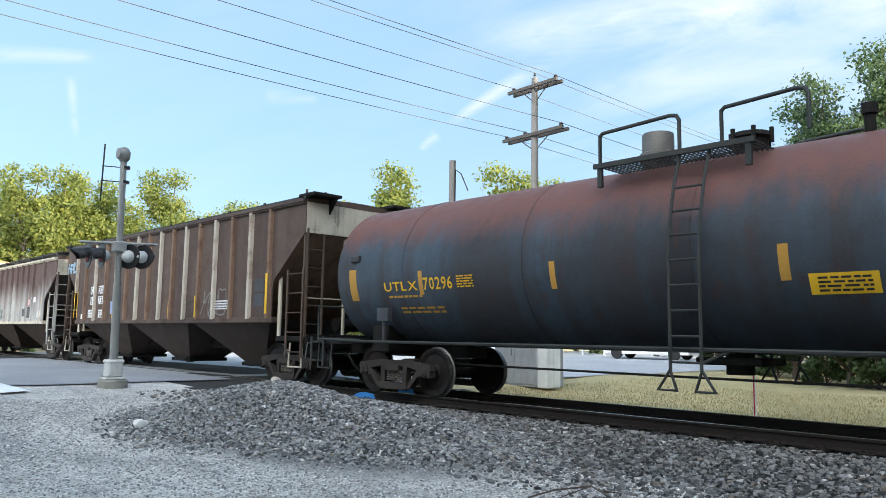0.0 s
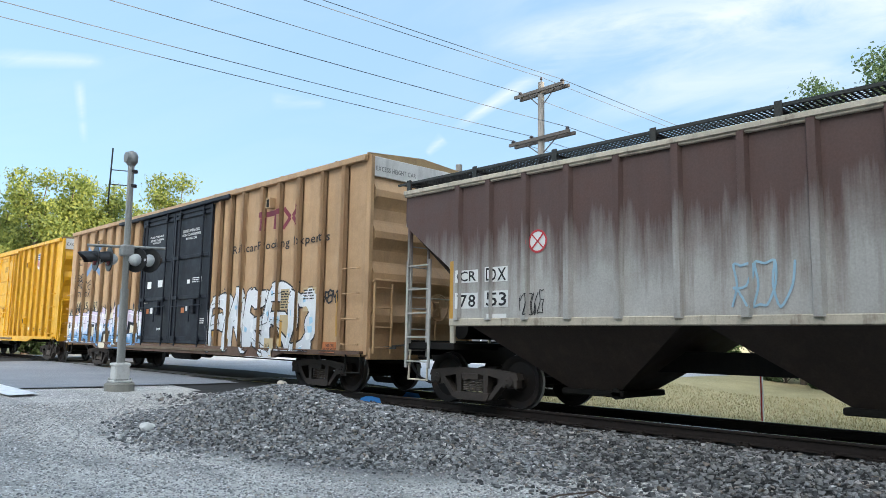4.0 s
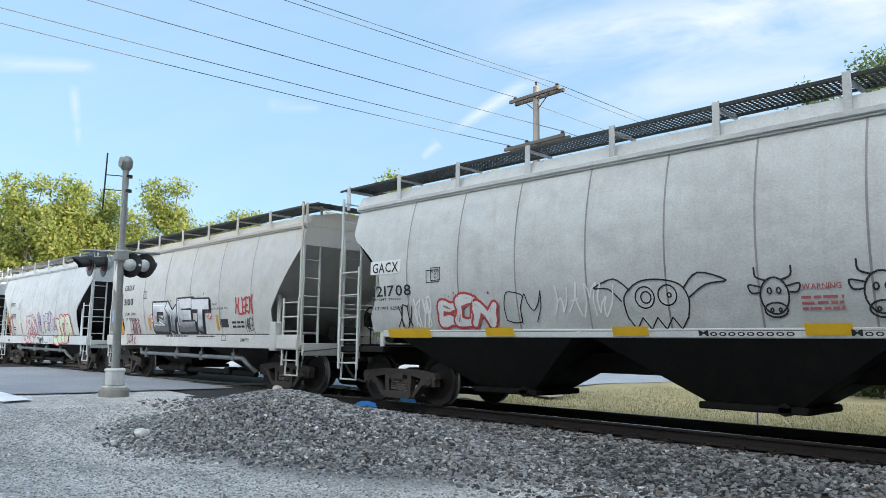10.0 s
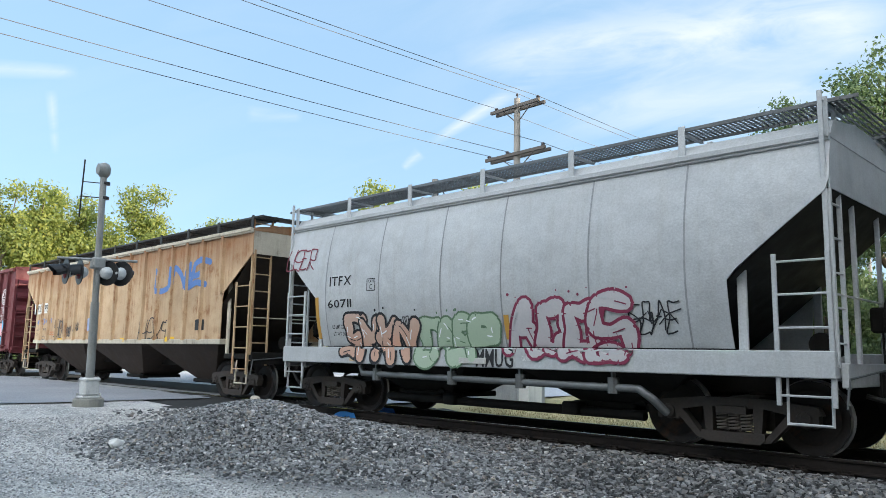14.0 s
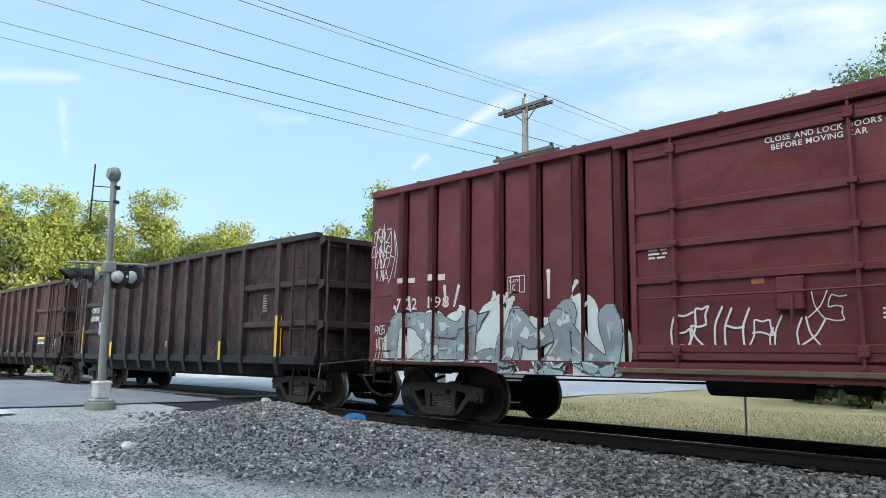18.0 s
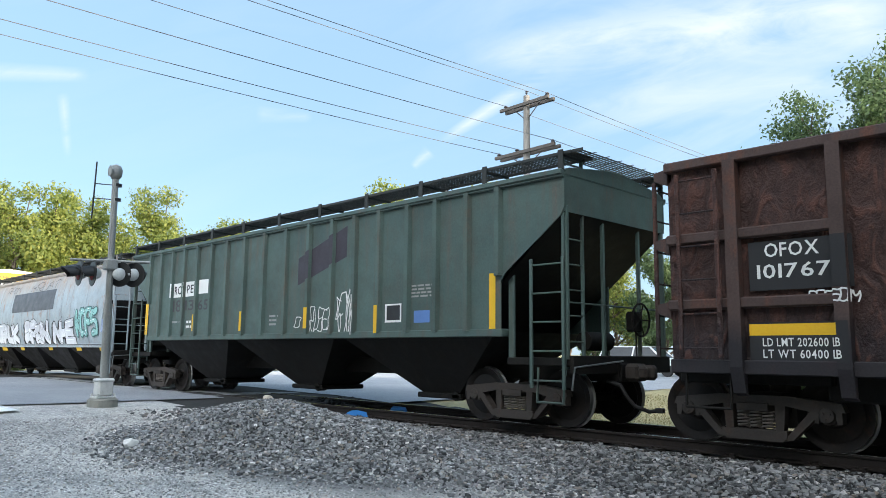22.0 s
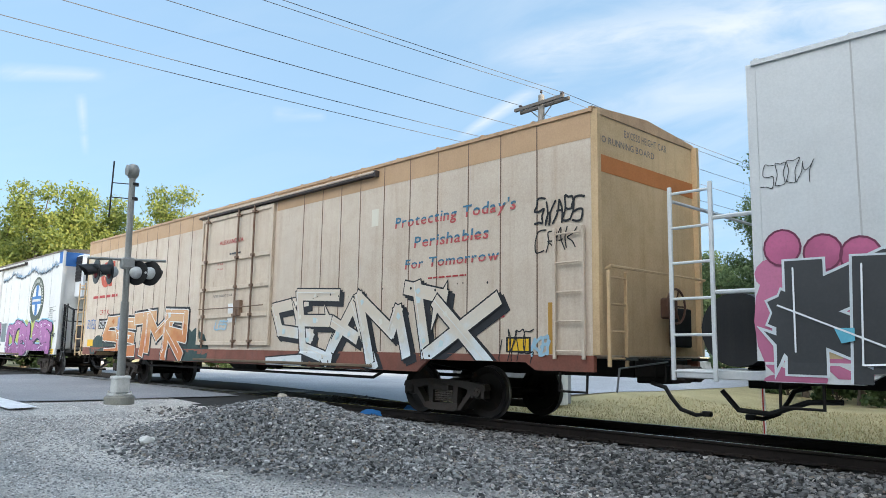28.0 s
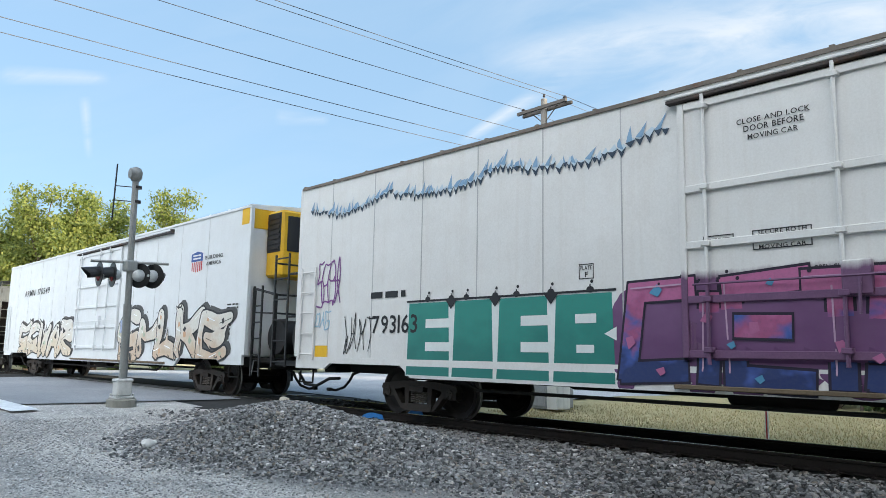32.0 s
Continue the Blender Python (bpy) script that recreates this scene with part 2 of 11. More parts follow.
# ---- mesh building ----
class Shape:
    def __init__(self):
        self.v, self.f = [], []

    def add(self, vs, fs):
        o = len(self.v)
        self.v += [tuple(p) for p in vs]
        self.f += [[i + o for i in q] for q in fs]
        return self

    def box(self, x0, x1, y0, y1, z0, z1, c=0.0):
        if c <= 0:
            vs = [(x, y, z) for x in (x0, x1) for y in (y0, y1) for z in (z0, z1)]
            return self.add(vs, [(0, 1, 3, 2), (4, 6, 7, 5), (0, 4, 5, 1), (2, 3, 7, 6), (0, 2, 6, 4), (1, 5, 7, 3)])
        lo, hi, vs, ix = (x0, y0, z0), (x1, y1, z1), [], {}
        for s in range(8):
            sg = [(s >> 2) & 1, (s >> 1) & 1, s & 1]
            for a in range(3):
                p = [(hi[k] - (c if k != a else 0)) if sg[k] else (lo[k] + (c if k != a else 0)) for k in range(3)]
                ix[(tuple(sg), a)] = len(vs)
                vs.append(p)
        fs = []
        for a in range(3):
            b, d = (a + 1) % 3, (a + 2) % 3
            for sa in (0, 1):
                ring = []
                for sb, sc in ((0, 0), (1, 0), (1, 1), (0, 1)):
                    sg = [0, 0, 0]
                    sg[a], sg[b], sg[d] = sa, sb, sc
                    ring.append(ix[(tuple(sg), a)])
                fs.append(ring if sa else ring[::-1])
            for sb in (0, 1):
                for sc in (0, 1):
                    p, q = [0, 0, 0], [0, 0, 0]
                    p[b] = q[b] = sb
                    p[d] = q[d] = sc
                    p[a], q[a] = 0, 1
                    fs.append([ix[(tuple(p), b)], ix[(tuple(p), d)], ix[(tuple(q), d)], ix[(tuple(q), b)]])
        for s in range(8):
            sg = ((s >> 2) & 1, (s >> 1) & 1, s & 1)
            fs.append([ix[(sg, 0)], ix[(sg, 1)], ix[(sg, 2)]])
        return self.add(vs, fs)

    def prism(self, poly, axis, a, b):
        """poly in the two other axes (order x, y, z), pushed from a to b along axis"""
        n, vs = len(poly), []
        for h in (a, b):
            for p in poly:
                q = list(p)
                q.insert("xyz".index(axis), h)
                vs.append(q)
        return self.add(vs, [list(range(n))[::-1], list(range(n, 2 * n))] + [(i, (i + 1) % n, n + (i + 1) % n, n + i) for i in range(n)])

    def tube(self, p, q, r, n=8, r2=None):
        p, q = Vector(p), Vector(q)
        d = q - p
        if d.length < 1e-6:
            return self
        d.normalize()
        u = d.orthogonal().normalized()
        w = d.cross(u)
        vs = []
        for c, rr in ((p, r), (q, r if r2 is None else r2)):
            for i in range(n):
                a = 2 * math.pi * i / n
                vs.append(c + (u * math.cos(a) + w * math.sin(a)) * rr)
        return self.add(vs, [list(range(n))[::-1], list(range(n, 2 * n))] + [(i, (i + 1) % n, n + (i + 1) % n, n + i) for i in range(n)])

    def path(self, pts, r, n=6):
        """a bent round bar through the points"""
        pts = [Vector(p) for p in pts]
        pts = [p for k, p in enumerate(pts) if k == 0 or (p - pts[k - 1]).length > 1e-5]
        m = len(pts)
        vs, u = [], None
        for k, p in enumerate(pts):
            d0 = (p - pts[k - 1]).normalized() if k else (pts[1] - p).normalized()
            d1 = (pts[k + 1] - p).normalized() if k < m - 1 else d0
            d = (d0 + d1)
            d = d.normalized() if d.length > 1e-4 else d0
            if u is None:
                u = d.orthogonal().normalized()
            else:
                u = u - d * u.dot(d)
                u = u.normalized() if u.length > 1e-4 else d.orthogonal().normalized()
            w = d.cross(u)
            grow = 1.0 / max(0.5, d.dot(d0))
            for i in range(n):
                a = 2 * math.pi * i / n
                vs.append(p + (u * math.cos(a) + w * math.sin(a)) * r * min(grow, 1.5))
        fs = [(k * n + i, k * n + (i + 1) % n, (k + 1) * n + (i + 1) % n, (k + 1) * n + i) for k in range(m - 1) for i in range(n)]
        fs += [list(range(n))[::-1], list(range((m - 1) * n, m * n))]
        return self.add(vs, fs)

    def lathe(self, prof, n=24, axis="y", at=(0, 0, 0)):
        """prof: (radius, height along the axis)"""
        k = "xyz".index(axis)
        vs = []
        for r, h in prof:
            for i in range(n):
                a = 2 * math.pi * i / n
                q = [r * math.cos(a), r * math.sin(a)]
                q.insert(k, h)
                vs.append([q[j] + at[j] for j in range(3)])
        m = len(prof)
        fs = [(j * n + i, j * n + (i + 1) % n, (j + 1) * n + (i + 1) % n, (j + 1) * n + i) for j in range(m - 1) for i in range(n)]
        fs += [list(range(n))[::-1], list(range((m - 1) * n, m * n))]
        return self.add(vs, fs)

    def rows(self, rows, close=False):
        """a skin over rows of points"""
        n = len(rows[0])
        vs = [p for r in rows for p in r]
        fs = [(j * n + i, j * n + i + 1, (j + 1) * n + i + 1, (j + 1) * n + i) for j in range(len(rows) - 1) for i in range(n - 1)]
        return self.add(vs, fs)

    def mesh(self, name, mat, smooth=None):
        me = bpy.data.meshes.new(name)
        me.from_pydata(self.v, [], self.f)
        bm = bmesh.new()
        bm.from_mesh(me)
        bmesh.ops.recalc_face_normals(bm, faces=bm.faces)
        if smooth is not None:
            for f in bm.faces:
                f.smooth = True
            for e in bm.edges:
                if len(e.link_faces) == 2:
                    e.smooth = e.calc_face_angle(0) < smooth
        bm.to_mesh(me)
        bm.free()
        me.materials.append(mat)
        return me


def part(name, shape, mat, parent, label="", smooth=None, at=None):
    me = shape.mesh(name, mat, smooth) if isinstance(shape, Shape) else shape
    ob = new(name, me)
    ob.parent = parent
    if at is not None:
        ob.location = at
    if label:
        tagged(ob, label)
    return ob


def thing(name, label, category, group="", kind="", at=(0, 0, 0)):
    ob = new(name)
    ob.location = at
    return tagged(ob, label, category, group, kind)


# ---- lettering: glyph outlines of the built-in font, laid on curved or ribbed sides ----
GLYPHS = {}


def load_glyphs(chars):
    cu = bpy.data.curves.new("glyph", 'FONT')
    cu.resolution_u = 2
    cu.offset = 0.012
    ob = new("glyph", cu)
    for ch in chars:
        cu.body = ch
        dg = bpy.context.evaluated_depsgraph_get()
        ev = ob.evaluated_get(dg)
        me = ev.to_mesh()
        me.calc_loop_triangles()
        co = [(v.co.x, v.co.y) for v in me.vertices]
        tris = [[co[i] for i in t.vertices] for t in me.loop_triangles]
        xs = [c[0] for c in co] or [0, 0.3]
        GLYPHS[ch] = (tris, min(xs), max(xs))
        ev.to_mesh_clear()
    bpy.data.objects.remove(ob)
    bpy.data.curves.remove(cu)


load_glyphs("ABCDEFGHIJKLMNOPQRSTUVWXYZ0123456789abcdefghijklmnopqrstuvwxyz-'.,!&")


def words(u0, u1, z0, z1, text, slant=0.0):
    """triangles of a line of text fitted into a box: u along the car, z up"""
    x, tris = 0.0, []
    for ch in text:
        if ch == " ":
            x += 0.32
            continue
        g, a, b = GLYPHS[ch]
        tris += [[(p[0] - a + x, p[1]) for p in t] for t in g]
        x += b - a + 0.10
    w = max(x - 0.10, 0.01)
    cap = 0.70
    return [[(u0 + (p[0] + slant * p[1]) / w * (u1 - u0), z0 + p[1] / cap * (z1 - z0)) for p in t] for t in tris]


def clip(poly, k, v, keep_more):
    out, n = [], len(poly)
    for i in range(n):
        p, q = poly[i], poly[(i + 1) % n]
        pin = (p[k] >= v) == keep_more or p[k] == v
        qin = (q[k] >= v) == keep_more or q[k] == v
        if pin:
            out.append(p)
        if pin != qin:
            t = (v - p[k]) / (q[k] - p[k])
            out.append((p[0] + t * (q[0] - p[0]), p[1] + t * (q[1] - p[1])))
    return out


def cut_up(poly, k, cuts):
    lo, hi = min(p[k] for p in poly), max(p[k] for p in poly)
    done = []
    for c in cuts:
        if lo < c < hi:
            a = clip(poly, k, c, False)
            if len(a) > 2:
                done.append(a)
            poly = clip(poly, k, c, True)
            if len(poly) < 3:
                return done
    done.append(poly)
    return done


class Skin:
    """the near side of a car: how far out it stands at (u, z), and where its planes break"""

    def __init__(self, out, ucuts=(), zcuts=(), low=None):
        self.out, self.uc, self.zc, self.low = out, sorted(ucuts), sorted(zcuts), low

    def lay(self, name, polys, mat, parent, lift=0.004, label="", x0=0.0, side=-1, lifts=None):
        s = Shape()
        for k, poly in enumerate(polys):
            e = lifts[k] if lifts else lift + 0.0034 * k / len(polys)
            for a in cut_up([(p[0] - x0, p[1]) for p in poly], 0, self.uc):
                if self.low:
                    a = clip(a, 1, self.low(sum(p[0] for p in a) / len(a)), True)
                    if len(a) < 3:
                        continue
                for q in cut_up(a, 1, self.zc):
                    um = sum(p[0] for p in q) / len(q)
                    s.add([(p[0], side * (self.out(um, p[1]) + e), p[1]) for p in q], [list(range(len(q)))])
        if not s.v:
            return None
        me = bpy.data.meshes.new(name)
        me.from_pydata(s.v, [], s.f)
        me.materials.append(mat)
        ob = part(name, me, mat, parent, label)
        if name in ("graffiti_facet", "graffiti_tag", "graffiti_shard", "graffiti_bubble", "graffiti_bubble_rim", "graffiti_trim", "graffiti_trim_edge", "lettering"):
            tagged(ob, kind="stuff")
        return ob


def disc(u, z, ru, rz=None, n=14, turn=0.0):
    rz = ru if rz is None else rz
    return [(u + ru * math.cos(2 * math.pi * i / n + turn), z + rz * math.sin(2 * math.pi * i / n + turn)) for i in range(n)]


def ring(u, z, r, w, n=24, rz=1.0):
    o = [(u + r * math.cos(2 * math.pi * i / n), z + rz * r * math.sin(2 * math.pi * i / n)) for i in range(n)]
    i_ = [(u + (r - w) * math.cos(2 * math.pi * i / n), z + rz * (r - w) * math.sin(2 * math.pi * i / n)) for i in range(n)]
    return [[o[i], o[(i + 1) % n], i_[(i + 1) % n], i_[i]] for i in range(n)]


def rect(u0, u1, z0, z1):
    return [(u0, z0), (u1, z0), (u1, z1), (u0, z1)]


def frame_of(u0, u1, z0, z1, w):
    return [rect(u0, u1, z0, z0 + w), rect(u0, u1, z1 - w, z1), rect(u0, u0 + w, z0, z1), rect(u1 - w, u1, z0, z1)]


def stroke(pts, w, cap=True):
    """a thick line as convex pieces"""
    out = []
    for p, q in zip(pts, pts[1:]):
        du, dz = q[0] - p[0], q[1] - p[1]
        d = math.hypot(du, dz) or 1e-6
        nu, nz = -dz / d * w / 2, du / d * w / 2
        out.append([(p[0] + nu, p[1] + nz), (p[0] - nu, p[1] - nz), (q[0] - nu, q[1] - nz), (q[0] + nu, q[1] + nz)])
    if cap:
        out += [disc(p[0], p[1], w / 2, n=10) for p in pts]
    return out


STROKES = {"A": "002640,1333", "B": "000636433303,334440300 0".replace(" ", ""), "C": "46060040", "D": "00063644423000", "E": "46060040,0333", "F": "460600,0333",
           "G": "46060040432 3".replace(" ", ""), "H": "0006,4046,0343", "I": "2026", "K": "0006,460340", "L": "060040", "M": "0006234640", "N": "00064046",
           "O": "000646400 0".replace(" ", ""), "P": "0006464303", "Q": "0006464000,2140", "R": "000646430340", "S": "460603434000", "T": "0646,2620",
           "U": "06004046", "V": "062046", "W": "0610233046", "X": "0046,0640", "Y": "062346,2320", "Z": "06460040"}


def flowing(pts, k=4, pull=0.5):
    """a smooth line through the points"""
    if len(pts) < 3:
        return pts
    q = [pts[0]] + pts + [pts[-1]]
    out = []
    for i in range(1, len(q) - 2):
        for j in range(k):
            t = j / k
            m0 = [(q[i + 1][c] - q[i - 1][c]) * pull for c in (0, 1)]
            m1 = [(q[i + 2][c] - q[i][c]) * pull for c in (0, 1)]
            h = (2 * t ** 3 - 3 * t ** 2 + 1, t ** 3 - 2 * t ** 2 + t, -2 * t ** 3 + 3 * t ** 2, t ** 3 - t ** 2)
            out.append(tuple(h[0] * q[i][c] + h[1] * m0[c] + h[2] * q[i + 1][c] + h[3] * m1[c] for c in (0, 1)))
    return out + [pts[-1]]


def strokes_of(word, u0, u1, z0, z1, rng, wild=0.35, lean=0.12, gap=0.25, pull=0.42, bow=0.10, steps=4):
    """graffiti letters as flowing lines that fill the box"""
    n = len(word)
    cw = (u1 - u0) / (n + gap * (n - 1))
    lines = []
    for i, ch in enumerate(word):
        a = u0 + i * cw * (1 + gap)
        dz, dh = rng.uniform(-0.06, 0.06) * (z1 - z0), rng.uniform(0.90, 1.08)
        tilt = lean + rng.uniform(-0.12, 0.12)
        knots = {}
        for st in STROKES[ch].split(","):
            pts = [(int(st[k]) / 4, int(st[k + 1]) / 6) for k in range(0, len(st), 2)]
            for p in pts:
                knots.setdefault(p, (rng.uniform(-1, 1) * wild * cw * 0.2, rng.uniform(-1, 1) * wild * (z1 - z0) * 0.12))
            pts = [(a + cw * (p[0] + tilt * (p[1] - 0.5)) + knots[p][0], z0 + dz + (z1 - z0) * dh * p[1] + knots[p][1]) for p in pts]
            full = []
            for p, q in zip(pts, pts[1:]):
                side = bow * rng.choice((-1, 1))
                full += [p, ((p[0] + q[0]) / 2 + (q[1] - p[1]) * side, (p[1] + q[1]) / 2 - (q[0] - p[0]) * side)] if steps > 1 else [p]
            lines.append(flowing(full + [pts[-1]], steps, pull) if steps > 1 else full + [pts[-1]])
    return lines


def brushed(li, w, grow=0.0, beat=0.0, square=False, shift=(0.0, 0.0)):
    """a line whose breadth swells and thins along its run; square: chiselled joints and ends"""
    li = [(p[0] + shift[0], p[1] + shift[1]) for p in li]
    out, n = [], len(li)
    if square:
        for p, q in zip(li, li[1:]):
            du, dz = q[0] - p[0], q[1] - p[1]
            d = math.hypot(du, dz) or 1e-6
            h = (w + grow) / 2
            a, b = du / d * h, dz / d * h
            out.append([(p[0] - a * 0.8 - b, p[1] - b * 0.8 + a), (p[0] - a * 0.8 + b, p[1] - b * 0.8 - a), (q[0] + a * 0.8 + b, q[1] + b * 0.8 - a), (q[0] + a * 0.8 - b, q[1] + b * 0.8 + a)])
        return out
    wid = [w * (1.0 + 0.26 * math.sin(beat + i * 0.55)) + grow for i in range(n)]
    for i in range(n - 1):
        p, q = li[i], li[i + 1]
        du, dz = q[0] - p[0], q[1] - p[1]
        d = math.hypot(du, dz) or 1e-6
        nu, nz = -dz / d / 2, du / d / 2
        out.append([(p[0] + nu * wid[i], p[1] + nz * wid[i]), (p[0] - nu * wid[i], p[1] - nz * wid[i]), (q[0] - nu * wid[i + 1], q[1] - nz * wid[i + 1]), (q[0] + nu * wid[i + 1], q[1] + nz * wid[i + 1])])
    return out + [disc(p[0], p[1], wid[i] / 2, n=10) for i, p in enumerate(li) if i % 2 == 0 or i == n - 1]


SPRAYS = {}


def spray(fills, z0, z1, k=2):
    """spray paint that fades from colour to colour up the piece, uneven and thin in places"""
    key = (tuple(fills), round(z0, 2), round(z1, 2), k)
    if key in SPRAYS:
        return SPRAYS[key]
    m, n, l, b = nodes_of("spray_fill")
    co = n.new("ShaderNodeTexCoord").outputs["Object"]
    sp = n.new("ShaderNodeSeparateXYZ")
    l.new(co, sp.inputs[0])
    lump = noise_at(n, l, stretched(n, l, co, 1.0, 1.0, 1.3, z0 + len(fills)), 1.7, 3, 0.55)
    mist = noise_at(n, l, co, 26.0, 4, 0.7)
    h = n.new("ShaderNodeMath")
    h.operation = 'MULTIPLY_ADD'
    l.new(lump, h.inputs[0])
    h.inputs[1].default_value = (1.5 if k else 0.16) * (z1 - z0)
    l.new(sp.outputs[k], h.inputs[2])
    f = ramp_of(n, l, h.outputs[0], z0 + (0.75 if k else 0.08) * (z1 - z0), z1 + (0.75 if k else 0.08) * (z1 - z0))
    r = n.new("ShaderNodeValToRGB")
    e = r.color_ramp.elements
    e[0].color, e[1].color = (*fills[0], 1), (*fills[-1], 1)
    e[0].position, e[1].position = (0.2, 0.8) if k else (0.06, 0.94)
    for i, c in enumerate(fills[1:-1]):
        e.new(0.2 + 0.6 * (i + 1) / (len(fills) - 1) if k else 0.06 + 0.88 * (i + 1) / (len(fills) - 1)).color = (*c, 1)
    l.new(f, r.inputs[0])
    c = mixed(n, l, times(n, l, ramp_of(n, l, mist, 0.45, 0.8), 0.35), r.outputs[0], tuple(v * 0.6 + 0.05 for v in fills[0]))
    l.new(c, b.inputs["Base Color"])
    b.inputs["Roughness"].default_value = 0.5
    SPRAYS[key] = m
    return m


def graffiti(car, skin, x0, u0, u1, z0, z1, word, fills, line_rgb, seed, cloud=None, width=None, edge=0.07, glint=(0.85, 0.88, 0.9), label="", outer=None, wild=0.35, spikes=0, pull=0.42, across=False, square=False, shadow=None, drop=(-0.10, -0.08), shards=None, facets=None, bubbles=None, gap=0.12, busy=0.45):
    """a piece: cloud, bubbles or shards behind, block shadow, outlined letters, fading fill, coloured facets, small glints and dots"""
    rng = random.Random(seed)
    n = len(word)
    w = width or (u1 - u0) / n * (0.34 if square else 0.31)
    pad = w / 2 + edge
    lines = strokes_of(word, u0 + pad, u1 - pad, z0 + pad, z1 - pad, rng, wild, gap=gap, pull=pull, bow=0.02 if square else 0.10, steps=1 if square else 4)
    beats = [rng.uniform(0, 6) for _ in lines]
    if cloud:
        blobs = []
        k = max(8, int((u1 - u0) / 0.34))
        for i in range(k):
            f = (i + 0.5) / k
            blobs.append(disc(u0 + f * (u1 - u0) + rng.uniform(-0.15, 0.15), z1 - 0.22 * (z1 - z0) + rng.uniform(-0.16, 0.16), rng.uniform(0.14, 0.36), rng.uniform(0.14, 0.34), turn=rng.uniform(0, 1)))
            blobs.append(disc(u0 + f * (u1 - u0), (z0 + z1) / 2 - 0.05, 0.34, (z1 - z0) * 0.43))
            if rng.random() < 0.6:
                blobs.append(disc(u0 + f * (u1 - u0) + rng.uniform(-0.1, 0.1), z0 + rng.uniform(-0.02, 0.1), rng.uniform(0.12, 0.25), rng.uniform(0.08, 0.16)))
        skin.lay("graffiti_cloud", blobs, spray([cloud, tuple(min(0.8, v * 1.15 + 0.02) for v in cloud)], z0, z1), car, 0.003, label, x0)
    if bubbles:
        # overlapping puffs in a second tone along the top, each with its own dark rim
        rims, puffs = [], []
        for i in range(int((u1 - u0) / 0.45)):
            c = (u0 + 0.2 + i * 0.45 + rng.uniform(-0.1, 0.1), z1 + rng.uniform(-0.18, 0.05), rng.uniform(0.17, 0.30))
            rims += ring(c[0], c[1], c[2], 0.025, 16)
            puffs.append(disc(c[0], c[1], c[2], n=16))
        skin.lay("graffiti_bubble", puffs, spray([bubbles, tuple(v * 1.5 for v in bubbles)], z1 - 0.5, z1 + 0.3), car, 0.006, "", x0)
        skin.lay("graffiti_bubble_rim", rims, ink(tuple(v * 0.45 for v in bubbles)), car, 0.0095, "", x0)
    if shards:
        # sharp splinters flung up over the letters
        cut = []
        u = u0 + 0.1
        while u < u1 - 0.2:
            a, h, b = rng.uniform(-0.5, 0.5), rng.uniform(0.16, 0.42), rng.uniform(0.07, 0.17)
            zb = z1 - 0.10 + rng.uniform(-0.10, 0.16)
            cut.append([(u, zb), (u + b, zb + rng.uniform(-0.06, 0.06)), (u + b * 0.5 + a * h, zb + h)])
            if rng.random() < 0.5:
                cut.append([(u - 0.05, zb + 0.05), (u + 0.12, zb + 0.12), (u + 0.02, zb - 0.18)])
            u += rng.uniform(0.14, 0.34)
        skin.lay("graffiti_shard", cut, ink(shards), car, 0.0065, "", x0)
    horns = []
    for _ in range(spikes):
        li = rng.choice(lines)
        p = rng.choice((li[0], li[-1], li[len(li) // 2]))
        a = rng.uniform(0.15, 0.85) * math.pi * rng.choice((1, 1, -1))
        ln = rng.uniform(0.25, 0.5) * (z1 - z0)
        tip = (p[0] + math.cos(a) * ln, min(z1 + 0.12, max(z0, p[1] + math.sin(a) * ln)))
        horns.append((p, tip))

    def horn(p, tip, wd):
        du, dz = tip[0] - p[0], tip[1] - p[1]
        d = math.hypot(du, dz) or 1e-6
        return [(p[0] - dz / d * wd, p[1] + du / d * wd), (p[0] + dz / d * wd, p[1] - du / d * wd), (tip[0] + du / d * wd * 0.3, tip[1] + dz / d * wd * 0.3)]
    if outer:
        skin.lay("graffiti_halo", [q for li, b in zip(lines, beats) for q in brushed(li, w, 2 * edge + 0.12, b, square)], ink(outer), car, 0.007, "", x0)
    if shadow:
        skin.lay("graffiti_shadow", [q for f in (1.0, 0.5) for li, b in zip(lines, beats) for q in brushed(li, w, 2 * edge, b, square, (drop[0] * f, drop[1] * f))], ink(shadow), car, 0.0088, "", x0)
    # letter over letter: each one's outline covers the fill of the one before
    rims, rim_z, tops, top_z = [], [], [], []
    owner = [i for i, ch in enumerate(word) for _ in STROKES[ch].split(",")]
    for i in range(n):
        z = 0.0122 + 0.0032 * i
        own = [(li, b) for li, b, o in zip(lines, beats, owner) if o == i]
        mine = [(p, t) for p, t in horns if any(p in li for li, b in own)]
        rim = [q for li, b in own for q in brushed(li, w, 2 * edge, b, square)] + [horn(p, t, w * 0.4 + edge) for p, t in mine]
        top = [q for li, b in own for q in brushed(li, w, 0.0, b, square)] + [horn(p, (p[0] * 0.15 + t[0] * 0.85, p[1] * 0.15 + t[1] * 0.85), w * 0.34) for p, t in mine]
        rims += rim
        rim_z += [z + 0.0011 * k / len(rim) for k in range(len(rim))]
        tops += top
        top_z += [z + 0.0018 + 0.0011 * k / len(top) for k in range(len(top))]
    skin.lay("graffiti_outline", rims, ink(line_rgb), car, 0.0122, "", x0, lifts=rim_z)
    skin.lay("graffiti_fill", tops, spray(list(fills), u0 - x0, u1 - x0, 0) if across else spray(list(fills), z0, z1), car, 0.0156, "", x0, lifts=top_z)
    over = 0.0122 + 0.0032 * n
    shine, dots, flecks = [], [], []
